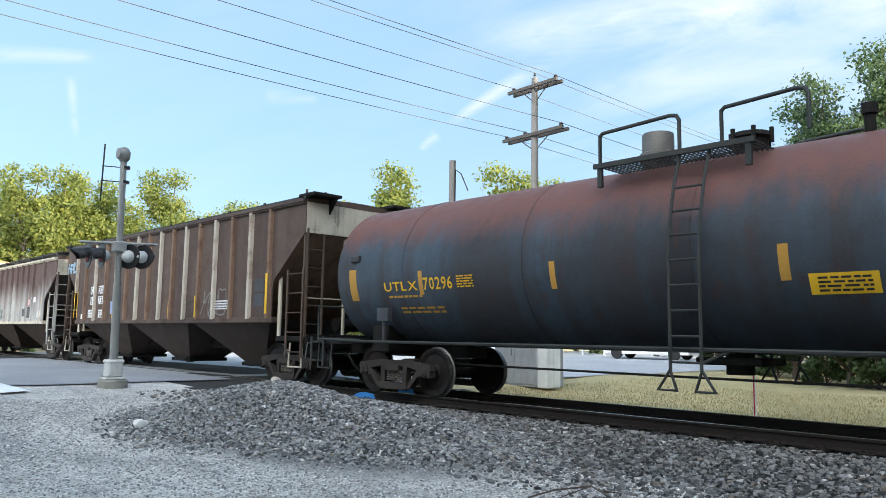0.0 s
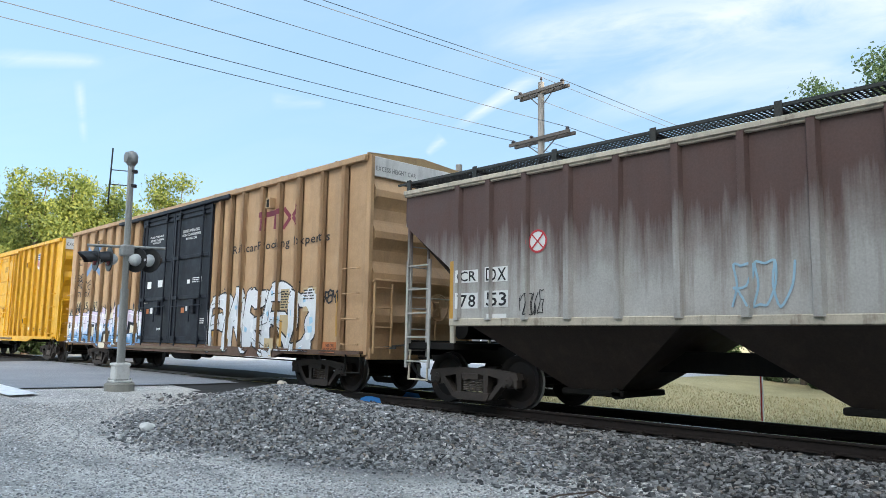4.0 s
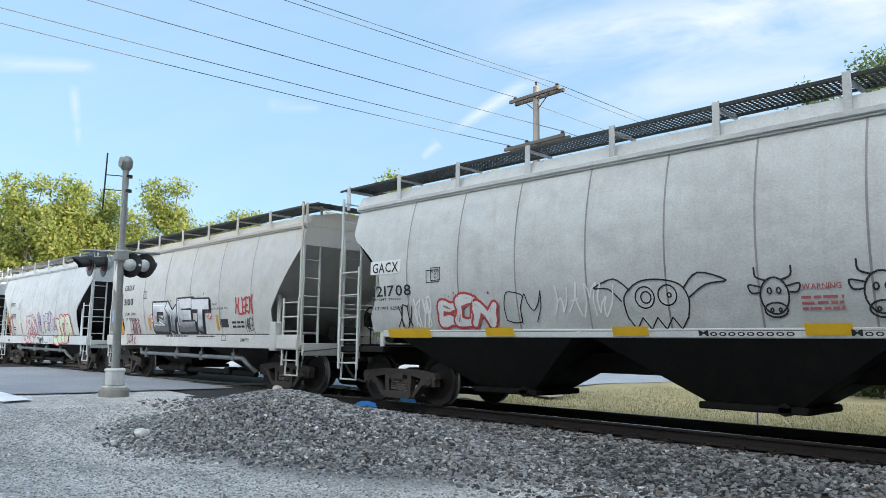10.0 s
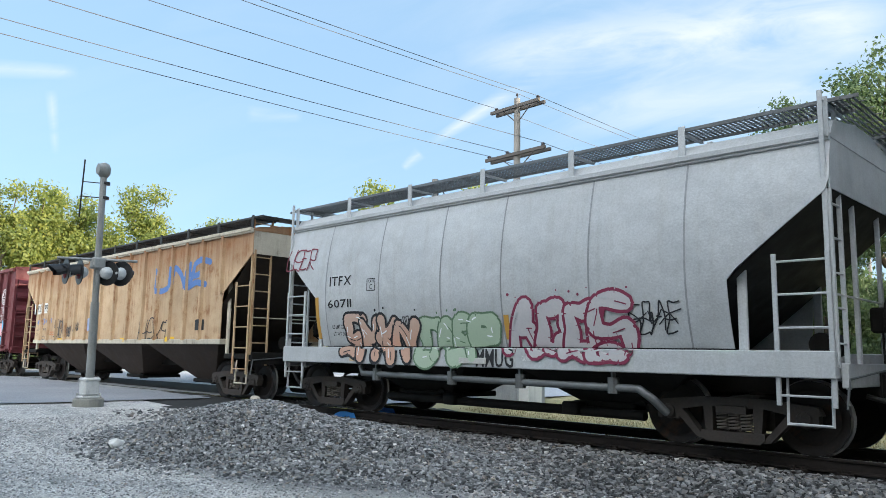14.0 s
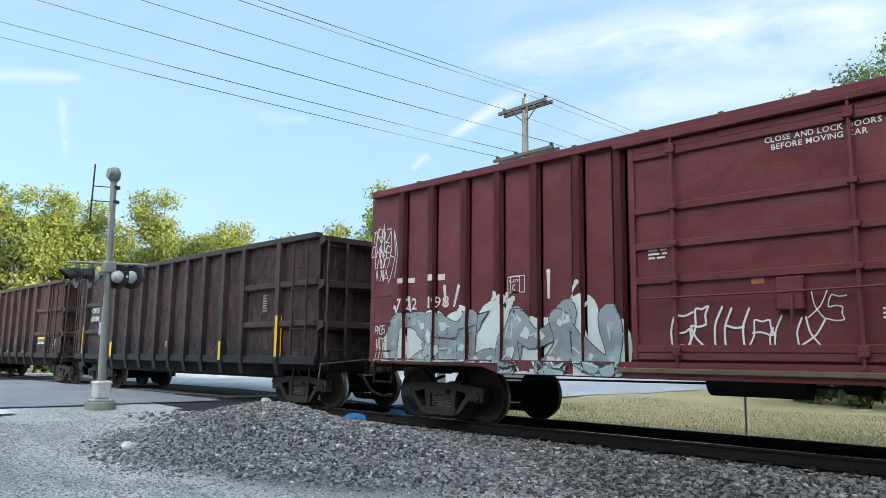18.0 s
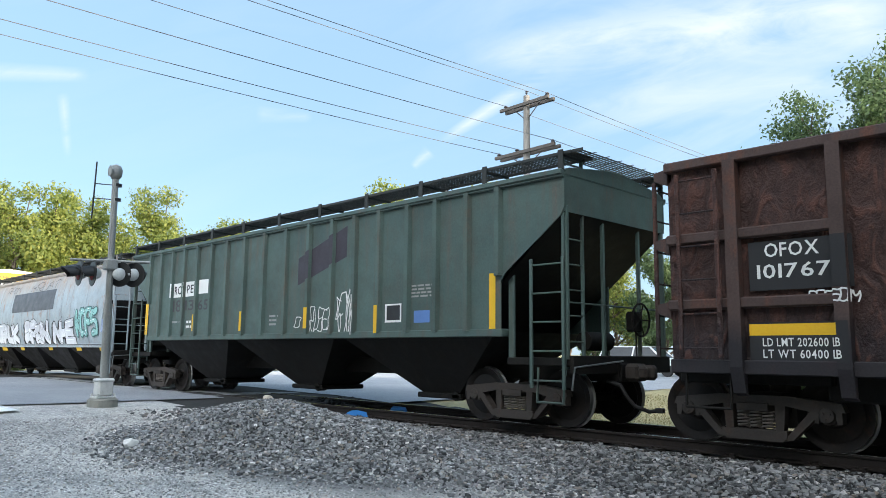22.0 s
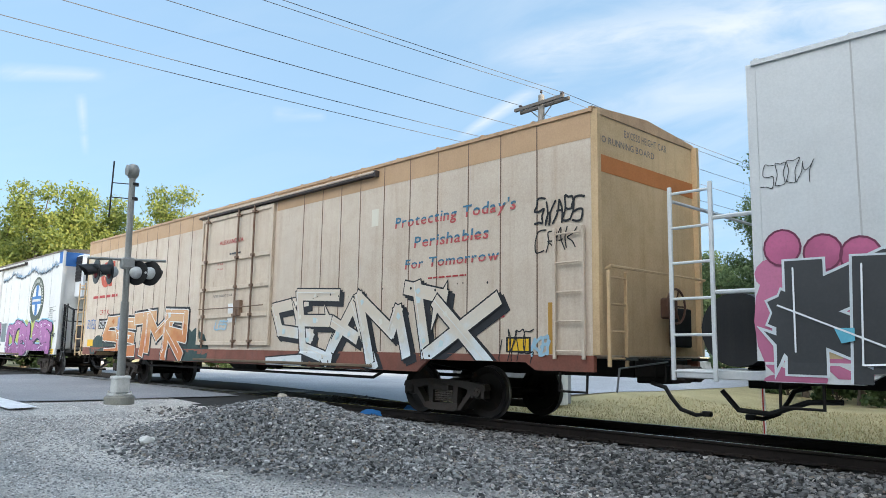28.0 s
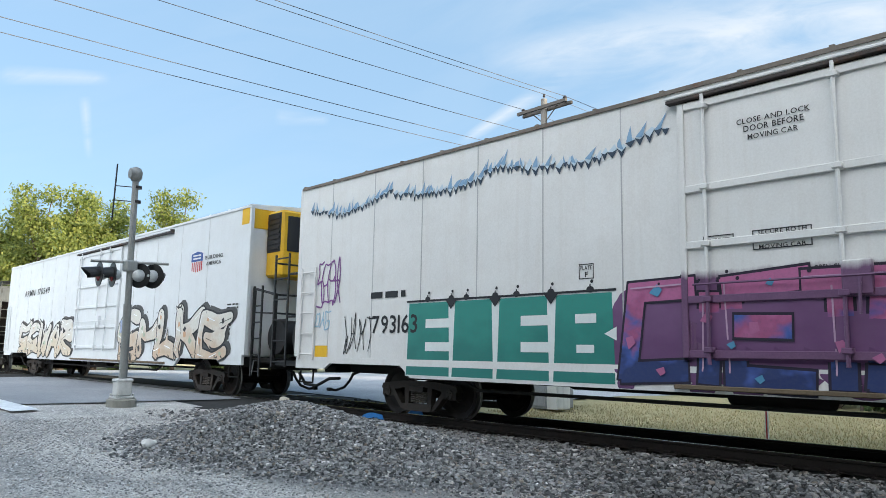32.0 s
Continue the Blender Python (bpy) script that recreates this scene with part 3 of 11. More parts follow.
    for li in lines:
        for i in range(0, len(li) - 1, 1 if square else 4):
            p, q = li[i], li[min(i + (1 if square else 3), len(li) - 1)]
            if rng.random() < 0.45:
                seg = [(p[0] - w * 0.26, p[1] + w * 0.20), (q[0] - w * 0.26, q[1] + w * 0.20)] if square else [(c[0] - w * 0.22, c[1] + w * 0.15) for c in li[i:i + 3]]
                shine += stroke(seg, 0.022)
            if rng.random() < 0.22 and not square:
                dots += stroke([(c[0] + w * 0.12, c[1] - w * 0.1) for c in li[i:i + 4]], 0.018)
            for _ in range(int(busy + rng.random()) if facets else 0):
                f = rng.uniform(0.1, 0.9)
                c = (p[0] + (q[0] - p[0]) * f, p[1] + (q[1] - p[1]) * f)
                r = w * rng.uniform(0.18, 0.32)
                a = rng.uniform(0, 3)
                flecks.append((rng.randrange(len(facets)), [(c[0] + r * math.cos(a), c[1] + r * math.sin(a)), (c[0] + r * 1.5 * math.cos(a + 1.7), c[1] + r * 1.5 * math.sin(a + 1.7)), (c[0] + r * math.cos(a + 3.1), c[1] + r * math.sin(a + 3.1)), (c[0] + r * 0.8 * math.cos(a + 4.7), c[1] + r * 0.8 * math.sin(a + 4.7))]))
    for k in range(len(facets or ())):
        skin.lay("graffiti_facet", [poly for j, poly in flecks if j == k], ink(facets[k]), car, over, "", x0)
    for _ in range(n * 2):
        dots.append(disc(rng.uniform(u0, u1), z1 + rng.uniform(-0.08, 0.08), rng.uniform(0.01, 0.03), n=8))
    for nm, polys, rgb in (("graffiti_glint", shine, glint), ("graffiti_dot", dots, line_rgb)):
        ob = skin.lay(nm, polys, ink(rgb), car, over + 0.0038, "", x0)
        if ob:
            tagged(ob, kind="stuff")


def scrawl(car, skin, x0, u0, u1, z0, z1, word, rgb, seed, w=0.03, wild=0.7, name="graffiti_tag"):
    rng = random.Random(seed)
    lines = strokes_of(word, u0, u1, z0, z1, rng, wild, 0.3, 0.15)
    skin.lay(name, [q for li in lines for q in stroke(li, w)], ink(rgb), car, 0.009, "", x0)


def bars(car, skin, x0, u0, u1, z0, z1, lines, rgb, seed=1, name="marking", lift=0.0076):
    """writing too small to read: short bars in lines"""
    rng = random.Random(seed)
    h = (z1 - z0) / lines
    out = []
    for i in range(lines):
        a = z1 - (i + 1) * h + 0.25 * h
        u = u0
        while u < u1 - 0.02:
            wd = min(rng.uniform(1.2, 4.0) * h, u1 - u)
            out.append(rect(u, u + wd * 0.8, a, a + 0.5 * h))
            u += wd
    ob = skin.lay(name, out, ink(rgb), car, lift, "", x0)
    if ob:
        tagged(ob, kind="stuff")


def lettering(car, skin, x0, u0, u1, z0, z1, text, rgb, slant=0.0, lift=0.0076, name="lettering"):
    return skin.lay(name, words(u0, u1, z0, z1, text, slant), ink(rgb), car, lift, "", x0)


STUCK = {}


def patch(car, skin, x0, u0, u1, z0, z1, rgb, name="panel_mark", lift=None):
    if lift is None:
        STUCK[car.name] = STUCK.get(car.name, 0) + 1
        lift = 0.0036 + 0.00012 * min(STUCK[car.name], 30)
    return skin.lay(name, [rect(u0, u1, z0, z1)], ink(rgb), car, lift, "", x0)

# ---- steel, rubber and running gear ----
M_TRUCK = paint("cast_steel", (0.052, 0.045, 0.041), 0.7, dirt=0.5, dirt_rgb=(0.085, 0.066, 0.055), rust=0.35, rust_rgb=(0.075, 0.042, 0.03), streak=0.2, gloss=0.12)
M_WHEEL = paint("wheel_steel", (0.022, 0.019, 0.018), 0.6, dirt=0.5, dirt_rgb=(0.045, 0.034, 0.027), rust=0.2, metal=0.3, gloss=0.12)
M_TREAD = plain("bright_tread", (0.20, 0.195, 0.19), 0.42, 0.7)
M_SPRING = paint("spring_steel", (0.14, 0.12, 0.105), 0.6, rust=0.3)
M_UNDER = paint("underframe_black", (0.014, 0.013, 0.012), 0.7, dirt=0.5, dirt_rgb=(0.035, 0.03, 0.026), gloss=0.12)
M_HOSE = plain("rubber_hose", (0.012, 0.012, 0.012), 0.7)
M_GRATE = paint("galvanised_grating", (0.15, 0.16, 0.165), 0.5, dirt=0.4, metal=0.4)
M_GRATE_D = paint("dark_grating", (0.05, 0.055, 0.055), 0.6, dirt=0.4, metal=0.2, gloss=0.12)

WR = 0.457


def wheelset_mesh():
    s = Shape()
    for sg in (-1, 1):
        y = sg * 0.755
        prof = [(0.10, -0.075), (0.14, -0.07), (0.17, -0.035), (0.34, -0.02), (0.39, -0.06), (WR, -0.065), (WR, 0.03), (WR + 0.028, 0.045), (WR + 0.022, 0.07), (0.39, 0.07), (0.36, 0.03), (0.17, 0.02), (0.13, 0.06), (0.10, 0.06)]
        s.lathe([(r, y - sg * h * 1.0 * -1 * -1) for r, h in prof] if sg < 0 else [(r, y - h) for r, h in prof], 32, "y")
    s.tube((0, -1.06, 0), (0, 1.06, 0), 0.075, 12)
    me = s.mesh("wheelset", M_WHEEL, radians(35))
    me.materials.append(M_TREAD)
    for f in me.polygons:
        if math.hypot(f.center.x, f.center.z) > WR - 0.012:
            f.material_index = 1
    return me


def sideframe_mesh():
    """cast side frame with two windows and a spring pocket, in the plane y = 0"""
    s = Shape()
    a, b = -0.075, 0.075
    s.prism([(-1.10, 0.50), (-1.06, 0.60), (-0.80, 0.63), (-0.45, 0.665), (0.45, 0.665), (0.80, 0.63), (1.06, 0.60), (1.10, 0.50), (0.70, 0.49), (0.40, 0.545), (-0.40, 0.545), (-0.70, 0.49)], "y", a, b)
    s.prism([(-0.42, 0.16), (-0.36, 0.10), (0.36, 0.10), (0.42, 0.16), (0.42, 0.235), (-0.42, 0.235)], "y", a - 0.02, b + 0.02)
    for k in (-1, 1):
        s.prism([(k * 0.70, 0.50), (k * 0.36, 0.11), (k * 0.48, 0.13), (k * 0.86, 0.52)], "y", a, b)
        s.prism([(k * 0.27, 0.22), (k * 0.37, 0.22), (k * 0.40, 0.56), (k * 0.27, 0.56)], "y", a + 0.01, b - 0.01)
        s.prism([(k * 0.74, 0.36), (k * 0.76, 0.56), (k * 1.06, 0.56), (k * 1.06, 0.36), (k * 1.00, 0.36), (k * 0.98, 0.52), (k * 0.80, 0.52), (k * 0.79, 0.36)], "y", a, b)
    return s.mesh("side_frame", M_TRUCK)


def spring_mesh():
    s = Shape()
    s.path([(0.07 * math.cos(t), 0.07 * math.sin(t), 0.25 + 0.042 * t / (2 * math.pi)) for t in [2 * math.pi * j / 10 for j in range(51)]], 0.014, 5)
    return s.mesh("spring", M_SPRING)


def bolster_mesh():
    s = Shape()
    s.prism([(-1.12, 0.47), (-0.6, 0.42), (0.6, 0.42), (1.12, 0.47), (1.12, 0.56), (0.6, 0.68), (-0.6, 0.68), (-1.12, 0.56)], "x", -0.2, 0.2)
    s.tube((0, 0, 0.66), (0, 0, 0.78), 0.2, 16)
    for k in (-1, 1):
        s.box(k * 0.42 - 0.05, k * 0.42 + 0.05, -0.75, 0.75, 0.30, 0.38)
        s.box(k * 0.42 - 0.03, k * 0.42 + 0.03, -0.82, -0.68, 0.28, 0.50)
        s.box(k * 0.42 - 0.03, k * 0.42 + 0.03, 0.68, 0.82, 0.28, 0.50)
    return s.mesh("truck", M_TRUCK)


def bearing_mesh():
    s = Shape()
    s.lathe([(0.05, -0.10), (0.085, -0.095), (0.10, -0.06), (0.115, -0.05), (0.115, 0.05), (0.10, 0.06), (0.08, 0.07)], 16, "y")
    for i in range(3):
        a = 2 * math.pi * i / 3 + 0.4
        s.tube((0.045 * math.cos(a), -0.118, 0.045 * math.sin(a)), (0.045 * math.cos(a), -0.09, 0.045 * math.sin(a)), 0.014, 6)
    return s.mesh("bearing_cap", M_TRUCK, radians(30))


ME_WHEEL, ME_SIDE, ME_SPRING, ME_BOLSTER, ME_BEARING = wheelset_mesh(), sideframe_mesh(), spring_mesh(), bolster_mesh(), bearing_mesh()


def truck(car, x):
    t = part("truck", ME_BOLSTER, M_TRUCK, car, at=(x, 0, 0))
    for sg in (-1, 1):
        part("side_frame", ME_SIDE, M_TRUCK, t, at=(0, sg * 1.0, 0))
        for k in (-0.16, 0.0, 0.16):
            part("spring", ME_SPRING, M_SPRING, t, at=(k, sg * 1.0, 0))
    for k in (-1, 1):
        w = part("wheelset", ME_WHEEL, M_WHEEL, t, at=(k * 0.889, 0, WR))
        WHEELSETS.append((w, k * 0.889))
        for sg in (-1, 1):
            b = part("bearing_cap", ME_BEARING, M_TRUCK, t, at=(k * 0.889, sg * 1.0, WR))
            if sg > 0:
                b.rotation_euler = (0, 0, math.pi)
    return t


def coupler_meshes():
    s = Shape()
    s.box(-0.75, 0.0, -0.07, 0.07, 0.80, 0.95, 0.02)
    s.box(-0.10, 0.16, -0.17, 0.17, 0.74, 1.02, 0.05)
    s.box(0.10, 0.33, 0.02, 0.18, 0.76, 1.00, 0.05)
    s.box(0.14, 0.30, -0.17, -0.05, 0.78, 0.98, 0.04)
    c = s.mesh("coupler", M_TRUCK)
    h = Shape()
    h.path([(-0.15, -0.35, 0.74), (0.08, -0.34, 0.68), (0.16, -0.30, 0.52), (0.26, -0.22, 0.36), (0.44, -0.10, 0.28), (0.56, 0.0, 0.30)], 0.032, 8)
    h.box(0.50, 0.64, -0.05, 0.05, 0.26, 0.34, 0.015)
    h = h.mesh("air_hose", M_HOSE, radians(40))
    r = Shape()
    r.path([(-0.05, -1.45, 0.62), (-0.02, -1.42, 0.96), (0.0, -0.9, 1.0), (0.05, -0.2, 1.06)], 0.014, 6)
    r = r.mesh("uncoupling_lever", M_GRATE)
    return c, h, r


ME_COUPLER, ME_HOSE, ME_LEVER = coupler_meshes()


def couplers(car, hl):
    """both ends: hl is where the end sill stands"""
    for sg in (-1, 1):
        for nm, me in (("coupler", ME_COUPLER), ("air_hose", ME_HOSE), ("uncoupling_lever", ME_LEVER)):
            ob = part(nm, me, None, car, at=(sg * (hl + 0.14 if nm == "coupler" else hl), 0, 0))
            if sg < 0:
                ob.rotation_euler = (0, 0, math.pi)
        s = Shape()
        s.box(sg * hl - 0.5, sg * hl + 0.03, -0.22, 0.22, 0.72, 1.02, 0.02)
        part("draft_gear", s, M_UNDER, car)


RUNG_MESHES = {}


def ladder(car, x0, x1, z0, z1, y, mat, n=6, stiles=True, thick=0.02, name="ladder"):
    """a ladder in the plane of y; x0 = x1 and a pair for y makes one across the end"""
    s = Shape()
    across = isinstance(y, tuple)
    if across:
        ends = [(x0, y[0]), (x0, y[1])]
    else:
        ends = [(x0, y), (x1, y)]
    if stiles:
        for ex, ey in ends:
            s.box(ex - 0.028, ex + 0.028, ey - 0.02, ey + 0.02, z0 - 0.12, z1 + 0.1, 0.006)
    else:
        for ex, ey in ends:
            s.box(ex - 0.03, ex + 0.03, ey - 0.012 + (0.03 if not across else 0), ey + 0.045, z0 - 0.02, z0 + 0.02)
    lad = part(name, s, mat, car)
    wd = (y[1] - y[0]) if across else (x1 - x0)
    key = (round(wd, 3), across, thick, mat.name, stiles)
    if key not in RUNG_MESHES:
        r = Shape()
        if across:
            r.tube((0, 0, 0), (0, wd, 0), thick, 6)
        else:
            r.tube((0, 0, 0), (wd, 0, 0), thick, 6)
            if not stiles:
                r.tube((0, 0, 0), (0, 0.07, 0), thick, 6)
                r.tube((wd, 0, 0), (wd, 0.07, 0), thick, 6)
        RUNG_MESHES[key] = r.mesh("rung", mat)
    for i in range(n):
        z = z0 + (z1 - z0) * i / max(1, n - 1)
        part("rung", RUNG_MESHES[key], mat, lad, at=(ends[0][0], ends[0][1], z))
    return lad


def step_loop(car, x, w, y, z0, z1, mat):
    s = Shape()
    s.path([(x - w / 2, y + 0.03, z1), (x - w / 2, y, z0), (x + w / 2, y, z0), (x + w / 2, y + 0.03, z1)], 0.018, 6)
    part("stirrup_step", s, mat, car)


def brake_wheel(car, x, y, z, mat, r=0.28):
    s = Shape()
    for i in range(16):
        a, b = 2 * math.pi * i / 16, 2 * math.pi * (i + 1) / 16
        s.tube((x + 0.10, y + r * math.cos(a), z + r * math.sin(a)), (x + 0.10, y + r * math.cos(b), z + r * math.sin(b)), 0.018, 6)
    for i in range(5):
        a = 2 * math.pi * i / 5
        s.tube((x + 0.08, y, z), (x + 0.10, y + r * math.cos(a), z + r * math.sin(a)), 0.013, 5)
    part("brake_wheel", s, mat, car)
    g = Shape()
    g.box(x - 0.12, x + 0.06, y - 0.14, y + 0.14, z - 0.2, z + 0.14, 0.03)
    g.tube((x, y, z - 0.2), (x, y, z - 1.0), 0.016, 6)
    part("brake_gear", g, mat, car)


def underframe(car, hl, z0, z1, tanks=True, half=1.3):
    s = Shape()
    s.box(-hl, hl, -0.2, 0.2, z0, z1)
    for k in range(-3, 4):
        x = k * hl * 0.22
        s.prism([(-half, z1 - 0.14), (-0.2, z0), (0.2, z0), (half, z1 - 0.14), (half, z1), (-half, z1)], "x", x - 0.06, x + 0.06)
    part("underframe", s, M_UNDER, car)
    if tanks:
        b = Shape()
        b.tube((-1.2, -0.75, z0 + 0.02), (0.1, -0.75, z0 + 0.02), 0.2, 14)
        b.tube((0.5, -0.7, z0 + 0.04), (0.85, -0.7, z0 + 0.04), 0.14, 12)
        part("brake_cylinder", b, M_UNDER, car, smooth=radians(40))
        r = Shape()
        r.path([(-hl * 0.75, -0.55, z0 - 0.06), (-1.2, -0.5, z0 - 0.02), (1.0, -0.5, z0 - 0.02), (hl * 0.75, -0.55, z0 - 0.06)], 0.018, 5)
        part("brake_rod", r, M_UNDER, car)


def running_board(car, x0, x1, y0, y1, z, mat, gap=0.07):
    """open grating walkway"""
    s = Shape()
    for k, y in enumerate(np.linspace(y0, y1, 9)):
        s.box(x0, x1, y - 0.010, y + 0.010, z - (0.045 if k in (0, 8) else 0.008), z)
    for i in range(int((x1 - x0) / gap)):
        x = x0 + (i + 0.5) * gap
        s.box(x - 0.2 * gap, x + 0.2 * gap, y0, y1, z - 0.010, z + 0.003)
    return part("running_board", s, mat, car)


# ---- box cars and refrigerator cars ----
def hat_post(mat, z0, z1, y0, depth, w0=0.20, w1=0.12):
    s = Shape()
    s.prism([(-w0 / 2, -y0), (-w1 / 2, -y0 - depth), (w1 / 2, -y0 - depth), (w0 / 2, -y0)], "z", z0, z1)
    s.box(-w0 / 2 - 0.03, w0 / 2 + 0.03, -y0 - 0.012, -y0, z0, z1)
    return s.mesh("side_post", mat)


def box_body(car, hl, z0, z1, yp, mat, mat_roof, mat_end, end_ribs=5, end_cap=None, chamfer=0.03):
    s = Shape()
    s.box(-hl, hl, -yp, yp, z0, z1, chamfer)
    part("body", s, mat, car)
    r = Shape()
    r.prism([(-yp - 0.03, z1 - 0.03), (yp + 0.03, z1 - 0.03), (yp + 0.03, z1 + 0.03), (0.0, z1 + 0.16), (-yp - 0.03, z1 + 0.03)], "x", -hl - 0.02, hl + 0.02)
    n = int(hl * 2 / 1.1)
    for i in range(n + 1):
        x = -hl + 0.03 + (2 * hl - 0.06) * i / n
        r.prism([(-yp, z1 + 0.03), (0.0, z1 + 0.155), (yp, z1 + 0.03), (yp, z1 + 0.065), (0.0, z1 + 0.19), (-yp, z1 + 0.065)], "x", x - 0.03, x + 0.03)
    part("roof", r, mat_roof, car)
    for sg in (-1, 1):
        if end_ribs:
            h = (z1 - z0 - 0.7) / end_ribs
            sh = Shape()
            sh.prism([(sg * hl, -h * 0.36), (sg * (hl + 0.02), -h * 0.30), (sg * (hl + 0.13), -h * 0.08), (sg * (hl + 0.13), h * 0.08), (sg * (hl + 0.02), h * 0.30), (sg * hl, h * 0.36)], "y", -yp + 0.12, yp - 0.12)
            me = sh.mesh("end_rib", mat_end)
            for i in range(end_ribs):
                part("end_rib", me, mat_end, car, at=(0, 0, z0 + 0.35 + h * (i + 0.5)))
        for y in (-yp, yp - 0.09):
            p = Shape()
            a, b = sorted((sg * hl - sg * 0.02, sg * hl + sg * 0.10))
            p.box(a, b, y, y + 0.09, z0 + 0.05, z1)
            part("corner_post", p, mat_end, car)
        if end_cap:
            c = Shape()
            c.box(min(sg * hl, sg * (hl + 0.05)), max(sg * hl, sg * (hl + 0.05)), -yp + 0.09, yp - 0.09, z1 - 0.42, z1 + 0.0, 0.01)
            part("end_header", c, end_cap, car)


def end_fittings(car, hl, z0, yp, mat, wheel_mat=None, wheel=True, plat=True):
    """brake stand, crossover platform and grab irons on the leading end"""
    if plat:
        running_board(car, hl + 0.12, hl + 0.42, -yp + 0.5, yp - 0.5, z0 + 0.32, M_GRATE_D, 0.06)
    if wheel:
        brake_wheel(car, hl + 0.22, 0.25, z0 + 1.15, wheel_mat or mat)
    for y0, y1 in ((-yp + 0.1, -yp + 0.55),):
        ladder(car, hl + 0.2, hl + 0.2, z0 + 0.3, z0 + 1.5, (y0, y1), mat, 4, name="end_ladder")
        s = Shape()
        s.path([(hl + 0.13, -yp + 0.1, z0 + 1.62), (hl + 0.24, -yp + 0.1, z0 + 1.66), (hl + 0.24, yp - 0.2, z0 + 1.66), (hl + 0.13, yp - 0.2, z0 + 1.62)], 0.018, 6)
        part("hand_rail", s, mat, car)


def plug_door(car, x0, x1, z0, z1, yp, mat, bars_z=(0.2, 0.42, 0.63, 0.84), rods=2, mat_rod=None, seed=0, proud=0.05, side=-1):
    """a plug door: framed panel, cross bars, locking rods with keepers, latch box"""
    s = Shape()
    ya, yb = sorted((side * yp, side * (yp + proud)))
    s.box(x0, x1, ya, yb, z0, z1, 0.01)
    d = part("door", s, mat, car)
    o = side * (yp + proud)
    w = x1 - x0

    def slab(a, b, c, e, dep):
        q = Shape()
        yy = sorted((o, o + side * dep))
        q.box(a, b, yy[0], yy[1], c, e, 0.008)
        return q
    for nm, q in (("door_stile", slab(x0, x0 + 0.09, z0, z1, 0.04)), ("door_stile", slab(x1 - 0.09, x1, z0, z1, 0.04)), ("door_rail", slab(x0 + 0.09, x1 - 0.09, z1 - 0.10, z1, 0.035)), ("door_rail", slab(x0 + 0.09, x1 - 0.09, z0, z0 + 0.10, 0.035))):
        part(nm, q, mat, d)
    for f in bars_z:
        z = z0 + f * (z1 - z0)
        part("door_bar", slab(x0 + 0.09, x1 - 0.09, z - 0.05, z + 0.05, 0.045), mat, d)
    for i in range(rods):
        x = x0 + w * (i + 0.5) / rods + (0.12 if i % 2 else -0.12) * w / 2
        q = Shape()
        q.tube((x, o + side * 0.07, z0 - 0.08), (x, o + side * 0.07, z1 + 0.06), 0.026, 8)
        for f in (0.03, *bars_z, 0.97):
            z = z0 + f * (z1 - z0)
            yy = sorted((o, o + side * 0.11))
            q.box(x - 0.06, x + 0.06, yy[0], yy[1], z - 0.035, z + 0.035, 0.008)
        part("lock_rod", q, mat_rod or mat, d)
    q = Shape()
    yy = sorted((o, o + side * 0.10))
    xm = x0 + w * 0.60
    zb = z0 + (z1 - z0) * 0.27
    q.box(xm - 0.16, xm + 0.16, yy[0], yy[1], zb - 0.2, zb + 0.2, 0.015)
    q.path([(xm + 0.04, o + side * 0.13, zb), (xm + 0.03, o + side * 0.14, zb - 0.42)], 0.02, 6)
    q.path([(x0 + 0.2, o + side * 0.10, zb + 0.02), (xm, o + side * 0.10, zb + 0.02), (x1 - 0.2, o + side * 0.10, zb + 0.04)], 0.014, 5)
    part("latch", q, mat_rod or mat, d)
    return d


